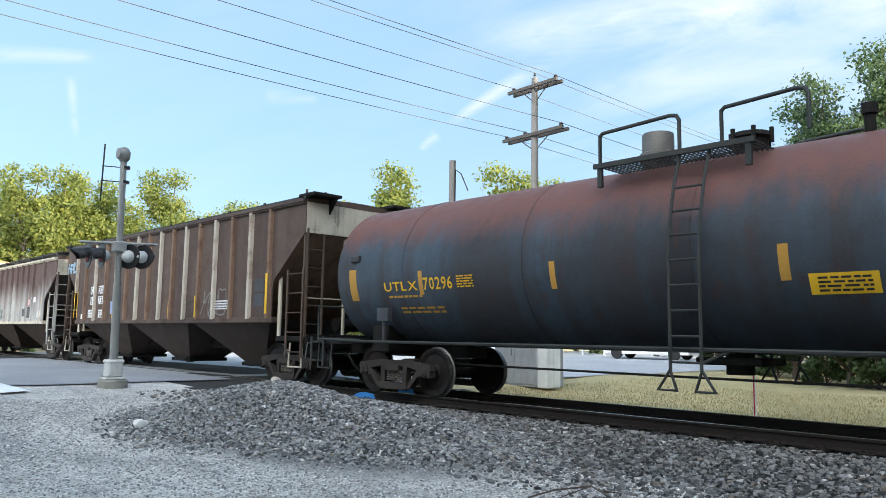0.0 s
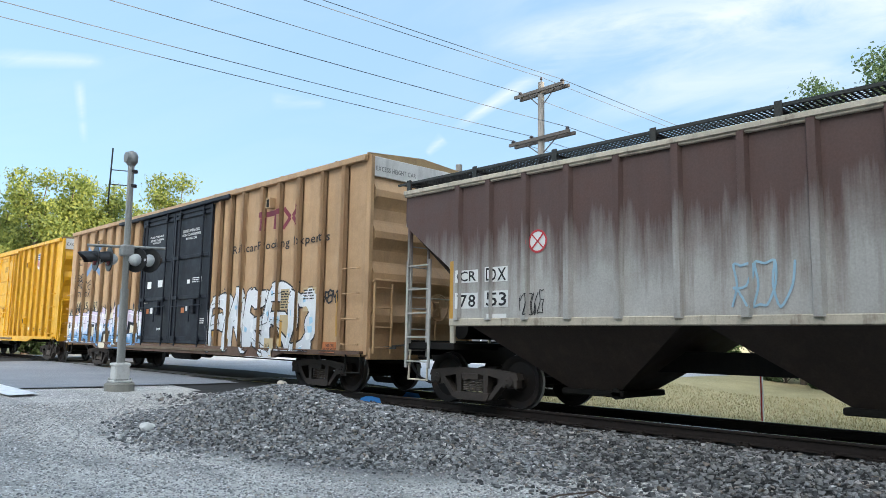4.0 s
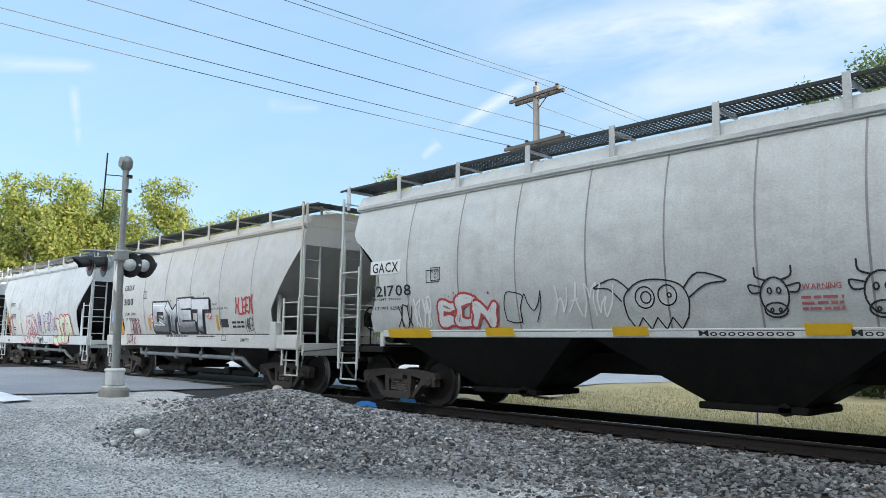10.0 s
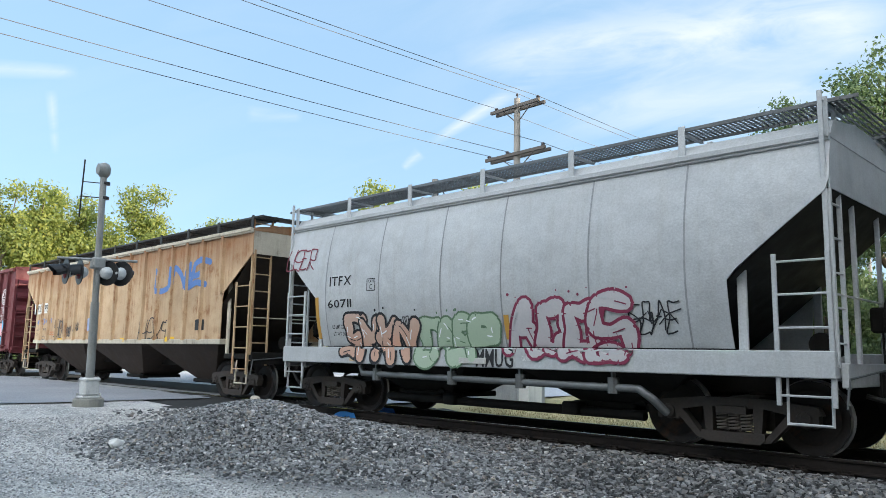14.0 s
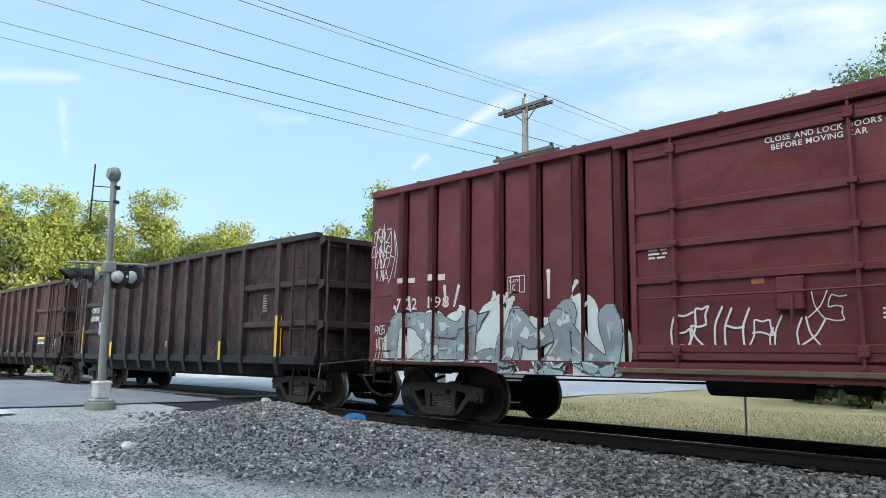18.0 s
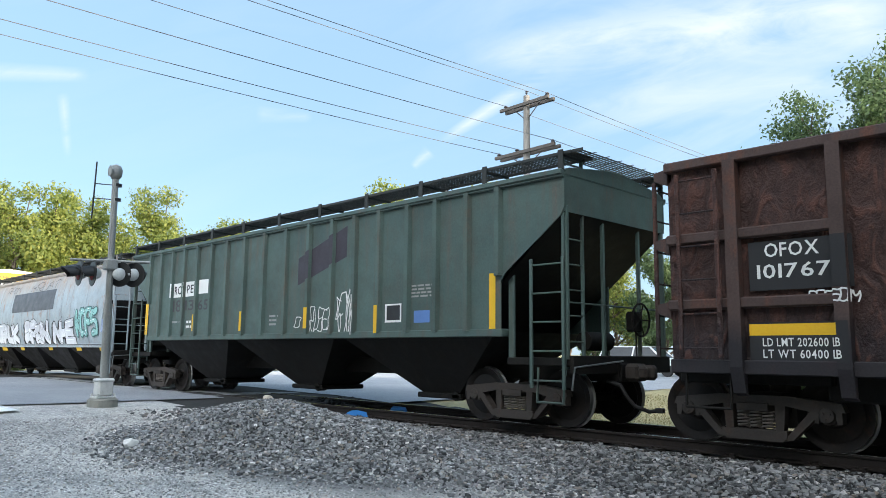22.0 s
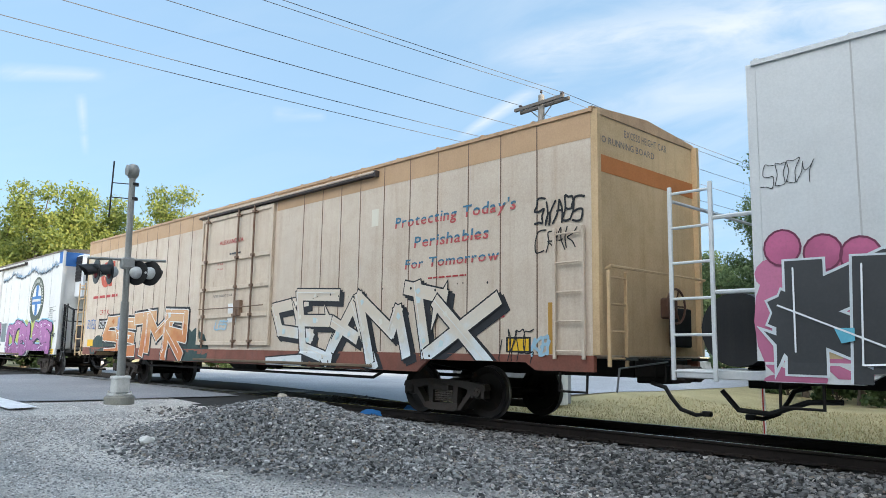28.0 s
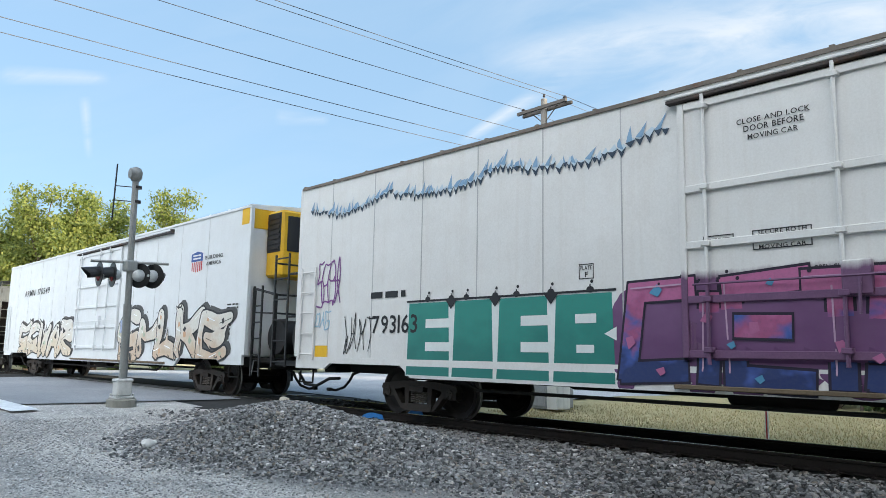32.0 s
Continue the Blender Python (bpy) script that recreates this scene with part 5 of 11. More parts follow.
# ---- gondolas ----
def gondola(label, xl, xr, trucks, mat, mat_in, posts, mat_post, name="gondola_car", group="cars of the train"):
    x0, hl, z0, z1 = (xl + xr) / 2, (xr - xl) / 2, 1.03, 3.72
    car = thing(name, label, "freight car", group)
    CARS.append((car, x0))
    yp = 1.47
    for sg in (-1, 1):
        s = Shape()
        yy = sorted((sg * yp, sg * (yp - 0.03)))
        nx, nz = 60, 12
        rng = random.Random(int(abs(xl)))
        dent = {}
        for i in range(nx + 1):
            for j in range(nz + 1):
                edge = 0 if j in (0, nz) or i in (0, nx) else 1
                dent[i, j] = edge * (0.035 * (noise.noise(Vector((i * 0.55, j * 0.7, xl))) + 0.6 * noise.noise(Vector((i * 1.7, j * 0.9, xl + 9)))))
        rows = [[(-hl + 2 * hl * i / nx, sg * (yp + dent[i, j]), z0 + (z1 - z0) * j / nz) for i in range(nx + 1)] for j in range(nz + 1)]
        s.rows(rows)
        s.box(-hl, hl, yy[0] - sg * 0.06 if sg > 0 else yy[0] + 0.05, yy[1] - 0.06 if sg > 0 else yy[1] + 0.05, z0, z1 - 0.01)
        part("side_sheet", s, mat, car, smooth=radians(40))
        c = Shape()
        yy = sorted((sg * (yp - 0.06), sg * (yp + 0.13)))
        c.box(-hl, hl, yy[0], yy[1], z1 - 0.08, z1 + 0.05, 0.015)
        part("top_chord", c, mat_post, car)
        e = Shape()
        xx = sorted((sg * (hl - 0.06), sg * hl))
        e.box(xx[0], xx[1], -yp, yp, z0 - 0.1, z1, 0.01)
        part("end_sheet", e, mat, car)
        for zz in (1.78, 2.66, 3.62):
            b = Shape()
            xx = sorted((sg * hl, sg * (hl + 0.20)))
            b.prism([(xx[0] if sg > 0 else xx[1], zz - 0.14), (sg * (hl + 0.20), zz - 0.05), (sg * (hl + 0.20), zz + 0.06), (xx[0] if sg > 0 else xx[1], zz + 0.10)], "y", -yp - 0.02, yp + 0.02)
            part("end_rib", b, mat_post, car)
        for yy in (-0.7, 0.1, 0.8):
            b = Shape()
            b.box(min(sg * hl, sg * (hl + 0.1)), max(sg * hl, sg * (hl + 0.1)), yy - 0.07, yy + 0.07, z0, z1 - 0.1, 0.015)
            part("end_post", b, mat_post, car)
        xa = sg * (hl - 0.75)
        ladder(car, min(xa, sg * (hl - 0.22)), max(xa, sg * (hl - 0.22)), 1.25, z1 - 0.25, -(yp + 0.17), mat, 6, thick=0.014)
        ladder(car, sg * (hl + 0.24), sg * (hl + 0.24), 1.25, z1 - 0.25, (-yp + 0.05, -yp + 0.55), mat, 6, thick=0.014, name="end_ladder")
        step_loop(car, sg * (hl - 0.5), 0.6, -(yp + 0.05), 0.5, 1.0, M_UNDER)
        s = Shape()
        s.box(min(sg * (hl - 1.9), sg * (hl + 0.05)), max(sg * (hl - 1.9), sg * (hl + 0.05)), -1.2, 1.2, 0.80, 1.03, 0.02)
        part("end_sill", s, M_UNDER, car)
    f = Shape()
    f.box(-hl + 0.05, hl - 0.05, -yp + 0.05, yp - 0.05, z0 - 0.02, z0 + 0.06)
    f.box(-hl + 1.8, hl - 1.8, -1.1, 1.1, 0.62, z0 - 0.02, 0.03)
    part("floor", f, mat_in, car)
    ld = Shape()
    nx, ny = 60, 8
    ld.rows([[(-hl + 0.1 + (2 * hl - 0.2) * i / nx, -1.38 + 2.76 * j / ny, 2.75 + 0.35 * noise.noise(Vector((i * 0.3, j * 0.5, xl)))) for i in range(nx + 1)] for j in range(ny + 1)])
    part("scrap_load", ld, mat_in, car)
    ups = [p - x0 for p in posts]
    sh = Shape()
    sh.prism([(-yp - 0.14, z1 - 0.05), (-yp, z1 - 0.05), (-yp, 0.70), (-yp + 0.06, 0.66), (-yp - 0.06, 0.70), (-yp - 0.14, 1.02)], "x", -0.08, 0.08)
    me = sh.mesh("side_post", mat_post)
    for u in ups:
        part("side_post", me, mat_post, car, at=(u, 0, 0))
        part("side_post", me, mat_post, car, at=(u, 0, 0)).scale = (1, -1, 1)
    for a, b in ((-hl, min(ups)), (ups[0], ups[1]), (ups[-2], ups[-1]), (max(ups), hl)):
        for zz in (1.82, 2.70):
            s = Shape()
            s.box(a, b, -yp - 0.11, -yp, zz - 0.07, zz + 0.07, 0.02)
            part("side_rib", s, mat_post, car)
    ss = Shape()
    for sg in (-1, 1):
        yy = sorted((sg * (yp - 0.05), sg * (yp + 0.08)))
        ss.box(-hl, hl, yy[0], yy[1], z0 - 0.10, z0 + 0.08, 0.015)
    part("side_sill", ss, mat_post, car)
    brake_wheel(car, hl + 0.25, 0.35, 2.2, M_UNDER)
    s = Shape()
    s.box(-hl + 1.5, hl - 1.5, -0.22, 0.22, 0.55, 0.9)
    part("centre_sill", s, M_UNDER, car)
    for t in trucks:
        truck(car, t - x0)
    couplers(car, hl + 0.1)
    cu = []
    for u in ups:
        cu += [u - 0.08, u + 0.08]

    def out(u, z):
        return yp + 0.141 if any(abs(u - q) < 0.08 for q in ups) else yp + 0.05
    return car, Skin(out, cu), x0, hl


# ---- tank car ----
def tank_car(label, xl, xr, trucks, mat, mat_top):
    x0, hl, R, zc = (xl + xr) / 2, (xr - xl) / 2, 1.47, 2.42
    he = hl + 0.62
    car = thing("tank_car", label, "tank car", "cars of the train")
    CARS.append((car, x0))
    s = Shape()
    prof = []
    for i in range(9):
        a = math.pi / 2 * i / 8
        prof.append((max(0.02, R * math.sin(a) ** 0.75), -hl + 0.62 * (1 - math.sin(a))))
    prof += [(R, -hl + 0.62 + (2 * hl - 1.24) * i / 20) for i in range(1, 20)]
    prof += [(r, -h) for r, h in prof[8::-1]]
    s.lathe(prof, 56, "x", (0, 0, zc))
    part("tank", s, mat, car, smooth=radians(40))
    for i in range(5):
        x = -hl * 0.74 + i * hl * 0.37
        b = Shape()
        b.lathe([(R, x - 0.015), (R + 0.007, x - 0.015), (R + 0.007, x + 0.015), (R, x + 0.015)], 56, "x", (0, 0, zc))
        part("weld_seam", b, mat, car, smooth=radians(40))
    for sg in (-1, 1):
        s = Shape()
        s.box(sg * (hl - 1.0) - 0.25, sg * (hl - 1.0) + 0.25, -1.1, 1.1, 0.80, 1.35, 0.03)
        a, b = sorted((sg * (hl - 2.7), sg * (he + 0.05)))
        s.box(a, b, -0.28, 0.28, 0.72, 1.05, 0.02)
        part("stub_sill", s, M_UNDER, car)
        e = Shape()
        a, b = sorted((sg * (he - 0.75), sg * (he + 0.12)))
        e.box(a, b, -1.42, 1.42, 0.96, 1.08, 0.01)
        part("end_platform", e, M_GRATE_D, car)
        for yy in (-1.45, 1.45):
            p = Shape()
            p.path([(sg * (he + 0.05), yy, 1.05), (sg * (he + 0.05), yy, 1.75)], 0.022, 6)
            p.path([(sg * (he + 0.05), yy, 1.05), (sg * (hl - 1.2), yy, 1.02), (0, yy, 1.02)], 0.03, 6)
            part("hand_rail", p, M_GRATE_D, car)
        p = Shape()
        p.path([(sg * (he + 0.05), -1.45, 1.75), (sg * (he + 0.05), 1.45, 1.75)], 0.022, 6)
        part("hand_rail", p, M_GRATE_D, car)
        step_loop(car, sg * (he - 0.2), 0.45, -1.45, 0.45, 0.98, M_GRATE_D)
        ladder(car, sg * (he + 0.05) - 0.22, sg * (he + 0.05) + 0.22, 0.6, 1.0, -1.46, M_GRATE_D, 2, thick=0.014, name="side_step")
        bk = Shape()
        bk.box(sg * (hl - 1.32), sg * (hl - 1.32) + 0.34, -1.46, -1.34, 1.42, 1.68, 0.01)
        bk.tube((sg * (hl - 1.32) + 0.17, -1.40, 1.05), (sg * (hl - 1.32) + 0.17, -1.40, 1.45), 0.04, 8)
        part("placard_holder", bk, mat, car)
    lamp = Shape()
    lamp.box(-hl + 0.46, -hl + 0.74, -1.50, -1.28, 2.62, 2.76, 0.02)
    lamp.tube((-hl + 0.60, -1.42, 2.62), (-hl + 0.60, -1.42, 2.54), 0.05, 8)
    part("head_bracket", lamp, mat, car)
    for y0 in (-1.30, 0.55):
        running_board(car, -1.60, 0.85, y0, y0 + 0.75, zc + R * 0.92 if abs(y0) > 0.9 else zc + R * 0.98, M_GRATE_D, 0.07)
    zt = zc + R * 0.92
    for x in (-1.52, 0.78):
        for yy in (-1.28, 1.28):
            g = Shape()
            g.box(x - 0.04, x + 0.04, yy - 0.03, yy + 0.03, zt - 0.34, zt, 0.005)
            part("platform_leg", g, M_GRATE_D, car)
    g = Shape()
    g.box(-1.62, 0.87, -1.33, -1.28, zt - 0.045, zt + 0.03)
    part("platform_frame", g, M_GRATE_D, car)
    for yy in (-1.28, 1.28):
        for a, b in ((-1.52, -0.2), (0.42, 1.55)):
            p = Shape()
            p.path([(a, yy, zt), (a, yy, zt + 0.46), (a + 0.05, yy, zt + 0.5), (b - 0.14, yy, zt + 0.55), (b - 0.04, yy, zt + 0.53), (b, yy, zt + 0.46), (b, yy, zt)], 0.028, 8)
            p.path([(a, yy, zt + 0.25), (b, yy, zt + 0.25)] if yy > 0 else [(a, yy, zt + 0.40), (a + 0.02, yy, zt + 0.40)], 0.02, 6)
            part("safety_rail", p, M_GRATE_D, car, smooth=radians(50))
    d = Shape()
    d.lathe([(0.02, zc + R + 0.52), (0.24, zc + R + 0.51), (0.25, zc + R + 0.47), (0.25, zc + R + 0.20), (0.29, zc + R + 0.18), (0.29, zc + R + 0.13), (0.25, zc + R + 0.11), (0.25, zc + R - 0.1)], 20, "z", (-1.12, -0.25, 0))
    part("valve_housing", d, mat_top, car, smooth=radians(35))
    d = Shape()
    d.lathe([(0.02, zc + R + 0.27), (0.27, zc + R + 0.25), (0.30, zc + R + 0.18), (0.24, zc + R + 0.14), (0.24, zc + R - 0.1)], 20, "z", (0.35, -0.2, 0))
    man = part("manway", d, M_UNDER, car, smooth=radians(35))
    for i in range(6):
        a = 2 * math.pi * i / 6
        d = Shape()
        d.tube((0.35 + 0.30 * math.cos(a), -0.2 + 0.30 * math.sin(a), zc + R + 0.08), (0.35 + 0.30 * math.cos(a), -0.2 + 0.30 * math.sin(a), zc + R + 0.3), 0.035, 6)
        part("eye_bolt", d, M_UNDER, man)
    d = Shape()
    d.tube((1.95, -0.3, zc + R - 0.1), (1.95, -0.3, zc + R + 0.28), 0.07, 10)
    d.tube((1.95, -0.3, zc + R + 0.2), (1.95, -0.3, zc + R + 0.34), 0.10, 10)
    part("relief_valve", d, M_UNDER, car)
    # curved side ladder
    for sg in (-1, 1):
        lad = Shape()
        for x in (-0.22, 0.22):
            lad.path([(x, sg * 1.62, 0.75), (x, sg * 1.62, 2.3), (x, sg * 1.56, 2.75), (x, sg * 1.42, 3.3), (x, sg * 1.22, zt)], 0.024, 6)
        ld = part("ladder", lad, M_GRATE_D, car)
        r = Shape()
        r.tube((-0.22, 0, 0), (0.22, 0, 0), 0.017, 6)
        me = r.mesh("rung", M_GRATE_D)
        for i in range(8):
            z = 0.85 + i * 0.34
            yy = 1.62 if z < 2.3 else 1.62 - 0.36 * ((z - 2.3) / 1.4) ** 1.5
            part("rung", me, None, ld, at=(0, sg * yy, z))
        for x in (-0.45, 0.45):
            b = Shape()
            b.path([(x * 0.5, sg * 1.6, 0.85), (x, sg * 1.2, 1.02)], 0.022, 6)
            b.path([(x * 0.5, sg * 1.62, 0.75), (x * 0.9, sg * 1.62, 0.48), (x * 0.3, sg * 1.62, 0.48), (x * 0.5, sg * 1.62, 0.75)], 0.02, 6)
            part("ladder_brace", b, M_GRATE_D, car)
    v = Shape()
    v.tube((0, 0, zc - R - 0.3), (0, 0, zc - R + 0.1), 0.2, 14)
    v.box(-0.5, 0.5, -0.4, 0.4, zc - R - 0.16, zc - R - 0.05, 0.02)
    v.path([(-hl + 2.6, -0.5, 0.62), (-0.4, -0.45, 0.60), (0.4, -0.45, 0.60), (hl - 2.6, -0.5, 0.62)], 0.02, 6)
    part("bottom_outlet", v, M_UNDER, car)
    for t in trucks:
        truck(car, t - x0)
    couplers(car, he + 0.1)

    def out(u, z):
        q = R * R - (z - zc) ** 2
        return math.sqrt(max(q, 0.05)) + 0.002
    return car, Skin(out, [], [zc - R + 2 * R * i / 40 for i in range(1, 40)]), x0


# ---- the train, from the head ----
P_TANK = paint("tank_black", (0.050, 0.072, 0.096), 0.5, dirt=0.55, dirt_rgb=(0.050, 0.042, 0.042), rust=0.55, rust_rgb=(0.085, 0.045, 0.038), streak=0.75, fade=0.35, panel=0.65, rust_at=0.57, top=(2.75, 3.35, 0.9, (0.165, 0.075, 0.062)), gloss=0.18)
P_BROWN = paint("hopper_brown", (0.054, 0.031, 0.025), 0.62, dirt=0.35, dirt_rgb=(0.105, 0.070, 0.052), rust=0.5, rust_rgb=(0.055, 0.028, 0.022), rust_at=0.53, streak=0.8, fade=0.35, panel=0.8)
P_BROWN_RIB = paint("hopper_rib_pale", (0.46, 0.41, 0.34), 0.6, dirt=0.4, dirt_rgb=(0.16, 0.09, 0.06), rust=0.6, rust_rgb=(0.14, 0.075, 0.05), streak=0.3, rust_at=0.54)
P_TANRIB = paint("hopper_rib_tan", (0.19, 0.115, 0.075), 0.6, dirt=0.5, dirt_rgb=(0.09, 0.05, 0.038), rust=0.6, rust_rgb=(0.10, 0.05, 0.035), streak=0.4, rust_at=0.5)
P_CREAM = paint("hopper_cream", (0.55, 0.49, 0.39), 0.6, dirt=0.35, rust=0.6, rust_rgb=(0.11, 0.055, 0.04), streak=0.4)
P_GREYRUST = paint("hopper_grey", (0.42, 0.41, 0.385), 0.6, dirt=0.3, dirt_rgb=(0.20, 0.14, 0.11), rust=0.5, rust_rgb=(0.12, 0.06, 0.045), streak=0.6, rust_at=0.60, top=(2.0, 3.1, 0.95, (0.085, 0.045, 0.038)))
P_TAN = paint("boxcar_tan", (0.47, 0.295, 0.155), 0.5, dirt=0.30, dirt_rgb=(0.27, 0.175, 0.11), streak=0.45, fade=0.10, top=(4.1, 5.2, 0.25, (0.25, 0.17, 0.11)), dent=0.5)
P_TANSILL = paint("rusty_tan_sill", (0.13, 0.080, 0.055), 0.7, dirt=0.5, dirt_rgb=(0.05, 0.034, 0.028), rust=0.6, rust_rgb=(0.13, 0.065, 0.04), streak=0.5, rust_at=0.5)
P_TANROOF = paint("tan_roof", (0.36, 0.24, 0.12), 0.6, dirt=0.4)
P_TRACKRAIL = paint("worn_door_track", (0.16, 0.12, 0.08), 0.65, dirt=0.5, dirt_rgb=(0.07, 0.055, 0.04), rust=0.4, gloss=0.2)
P_TRACKDARK = paint("dark_track_underside", (0.045, 0.036, 0.034), 0.6, dirt=0.5, dirt_rgb=(0.11, 0.08, 0.06), rust=0.4)
P_BLKDOOR = paint("door_black", (0.017, 0.020, 0.027), 0.5, dirt=0.3, dirt_rgb=(0.045, 0.042, 0.040), streak=0.3, gloss=0.15)
P_YEL = paint("boxcar_yellow", (0.66, 0.345, 0.007), 0.36, dirt=0.32, dirt_rgb=(0.40, 0.20, 0.010), streak=0.5, fade=0.14, rust=0.35, rust_rgb=(0.20, 0.09, 0.03), rust_at=0.62, dent=0.8, gloss=0.6)
P_YELROOF = paint("stained_roof", (0.17, 0.12, 0.06), 0.6, dirt=0.5, dirt_rgb=(0.06, 0.05, 0.04), rust=0.4)
P_WHITEHDR = paint("white_header", (0.70, 0.69, 0.66), 0.6, dirt=0.2)
P_GREY = paint("hopper_light_grey", (0.50, 0.51, 0.50), 0.5, dirt=0.22, dirt_rgb=(0.27, 0.24, 0.20), streak=0.25, fade=0.06, dent=0.45)
P_GREY2 = paint("cement_hopper_grey", (0.49, 0.485, 0.465), 0.5, dirt=0.28, dirt_rgb=(0.40, 0.34, 0.26), rust=0.3, rust_rgb=(0.42, 0.28, 0.15), streak=0.35, fade=0.06, rust_at=0.60, top=(3.3, 4.3, 0.45, (0.47, 0.37, 0.24)), dent=0.45)
P_GREY3 = paint("cement_hopper_pale", (0.45, 0.465, 0.475), 0.5, dirt=0.2, dirt_rgb=(0.34, 0.33, 0.31), streak=0.45, fade=0.11, dent=0.45)
P_ORANGE = paint("hopper_rusty_cream", (0.50, 0.35, 0.21), 0.65, dirt=0.5, dirt_rgb=(0.28, 0.125, 0.045), rust=0.8, rust_rgb=(0.22, 0.085, 0.03), streak=0.7, fade=0.2, rust_at=0.54, top=(3.0, 3.9, 0.7, (0.24, 0.10, 0.04)))
P_MAROON = paint("boxcar_maroon", (0.140, 0.028, 0.033), 0.5, dirt=0.3, dirt_rgb=(0.11, 0.045, 0.04), streak=0.3, fade=0.15, dent=0.6)
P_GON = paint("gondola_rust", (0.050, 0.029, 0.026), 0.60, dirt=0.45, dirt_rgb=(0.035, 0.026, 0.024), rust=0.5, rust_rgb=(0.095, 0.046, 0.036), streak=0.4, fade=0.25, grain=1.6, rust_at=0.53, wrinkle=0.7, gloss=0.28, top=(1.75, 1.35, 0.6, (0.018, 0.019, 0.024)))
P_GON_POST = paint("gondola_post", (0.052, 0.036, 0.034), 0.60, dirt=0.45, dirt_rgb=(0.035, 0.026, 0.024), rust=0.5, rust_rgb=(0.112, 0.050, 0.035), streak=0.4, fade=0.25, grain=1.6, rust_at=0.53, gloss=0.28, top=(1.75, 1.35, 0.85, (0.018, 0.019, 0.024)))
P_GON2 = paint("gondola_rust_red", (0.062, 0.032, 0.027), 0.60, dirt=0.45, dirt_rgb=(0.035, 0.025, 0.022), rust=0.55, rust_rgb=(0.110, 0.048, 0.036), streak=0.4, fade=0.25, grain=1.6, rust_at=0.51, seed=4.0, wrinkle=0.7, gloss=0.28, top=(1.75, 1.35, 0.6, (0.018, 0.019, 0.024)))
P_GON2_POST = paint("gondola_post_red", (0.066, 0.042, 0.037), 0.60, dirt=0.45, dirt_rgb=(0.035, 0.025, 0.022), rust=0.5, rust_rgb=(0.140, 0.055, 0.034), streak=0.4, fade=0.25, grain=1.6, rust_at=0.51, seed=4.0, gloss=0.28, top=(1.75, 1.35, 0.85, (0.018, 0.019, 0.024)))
P_GREEN = paint("hopper_green", (0.062, 0.100, 0.090), 0.5, dirt=0.4, dirt_rgb=(0.10, 0.085, 0.068), streak=0.75, fade=0.28, rust=0.5, rust_rgb=(0.15, 0.10, 0.07), rust_at=0.6)
P_PALE = paint("hopper_pale_blue_grey", (0.30, 0.355, 0.39), 0.45, dirt=0.25, dirt_rgb=(0.33, 0.29, 0.25), rust=0.85, rust_rgb=(0.30, 0.15, 0.08), streak=0.35, rust_at=0.545, top=(3.0, 3.8, 0.55, (0.40, 0.27, 0.18)), dent=0.45)
P_WHITE = paint("reefer_white", (0.66, 0.68, 0.69), 0.45, dirt=0.12, dirt_rgb=(0.5, 0.48, 0.45), streak=0.2, fade=0.04, dent=0.25)
P_WHITE2DOOR = paint("reefer_door_sprayed_over", (0.69, 0.685, 0.67), 0.45, dirt=0.14, dirt_rgb=(0.5, 0.44, 0.38), streak=0.22, fade=0.04, top=(2.34, 2.22, 0.95, (0.12, 0.045, 0.12)))
P_WHITE2 = paint("reefer_white_warm", (0.69, 0.685, 0.67), 0.45, dirt=0.14, dirt_rgb=(0.5, 0.44, 0.38), streak=0.22, fade=0.04, dent=0.25)
P_CREAMBOX = paint("reefer_cream", (0.62, 0.525, 0.425), 0.5, dirt=0.36, dirt_rgb=(0.42, 0.28, 0.18), streak=0.5, fade=0.06, dent=0.25)
P_CREAMDOOR = paint("reefer_cream_door", (0.62, 0.52, 0.41), 0.5, dirt=0.35, dirt_rgb=(0.36, 0.22, 0.14), streak=0.5, fade=0.06, rust=0.5, rust_rgb=(0.20, 0.10, 0.06), rust_at=0.58)
P_CREAMEND = paint("reefer_tan_end", (0.60, 0.43, 0.25), 0.55, dirt=0.4, dirt_rgb=(0.38, 0.24, 0.12), streak=0.5)
P_CRYROOF = paint("reefer_tan_roof", (0.50, 0.33, 0.20), 0.6, dirt=0.3)
P_REDSILL = paint("red_oxide_sill", (0.22, 0.075, 0.05), 0.6, dirt=0.4)
P_GREYROOF = paint("weathered_roof", (0.17, 0.145, 0.12), 0.6, dirt=0.5, dirt_rgb=(0.07, 0.055, 0.045), rust=0.4)
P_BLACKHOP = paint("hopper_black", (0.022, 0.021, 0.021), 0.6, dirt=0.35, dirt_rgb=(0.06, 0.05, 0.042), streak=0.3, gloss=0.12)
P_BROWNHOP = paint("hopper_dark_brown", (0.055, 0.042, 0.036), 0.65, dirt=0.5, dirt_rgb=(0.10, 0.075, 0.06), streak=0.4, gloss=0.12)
P_YCAP = paint("yellow_header", (0.72, 0.42, 0.02), 0.5, dirt=0.2)


def flat_side(z):
    return 1.52


def round_side(z):
    """section of the smooth-sided hoppers: widest above the middle, drawn in at the roof and the sill"""
    f = (z - 2.55) / 1.45
    return 1.60 - (0.27 if f > 0 else 0.30) * f * f


def tub_side(z):
    f = (z - 2.45) / 1.35
    return 1.58 - (0.20 if f > 0 else 0.27) * f * f


T_X = (-12.85, 3.05)
tank, tank_skin, tank_x = tank_car("black tank car streaked with rust, yellow stencilling", T_X[0], T_X[1], (-11.45, 1.65), P_TANK, paint("dull_steel", (0.16, 0.15, 0.14), 0.5, metal=0.4))

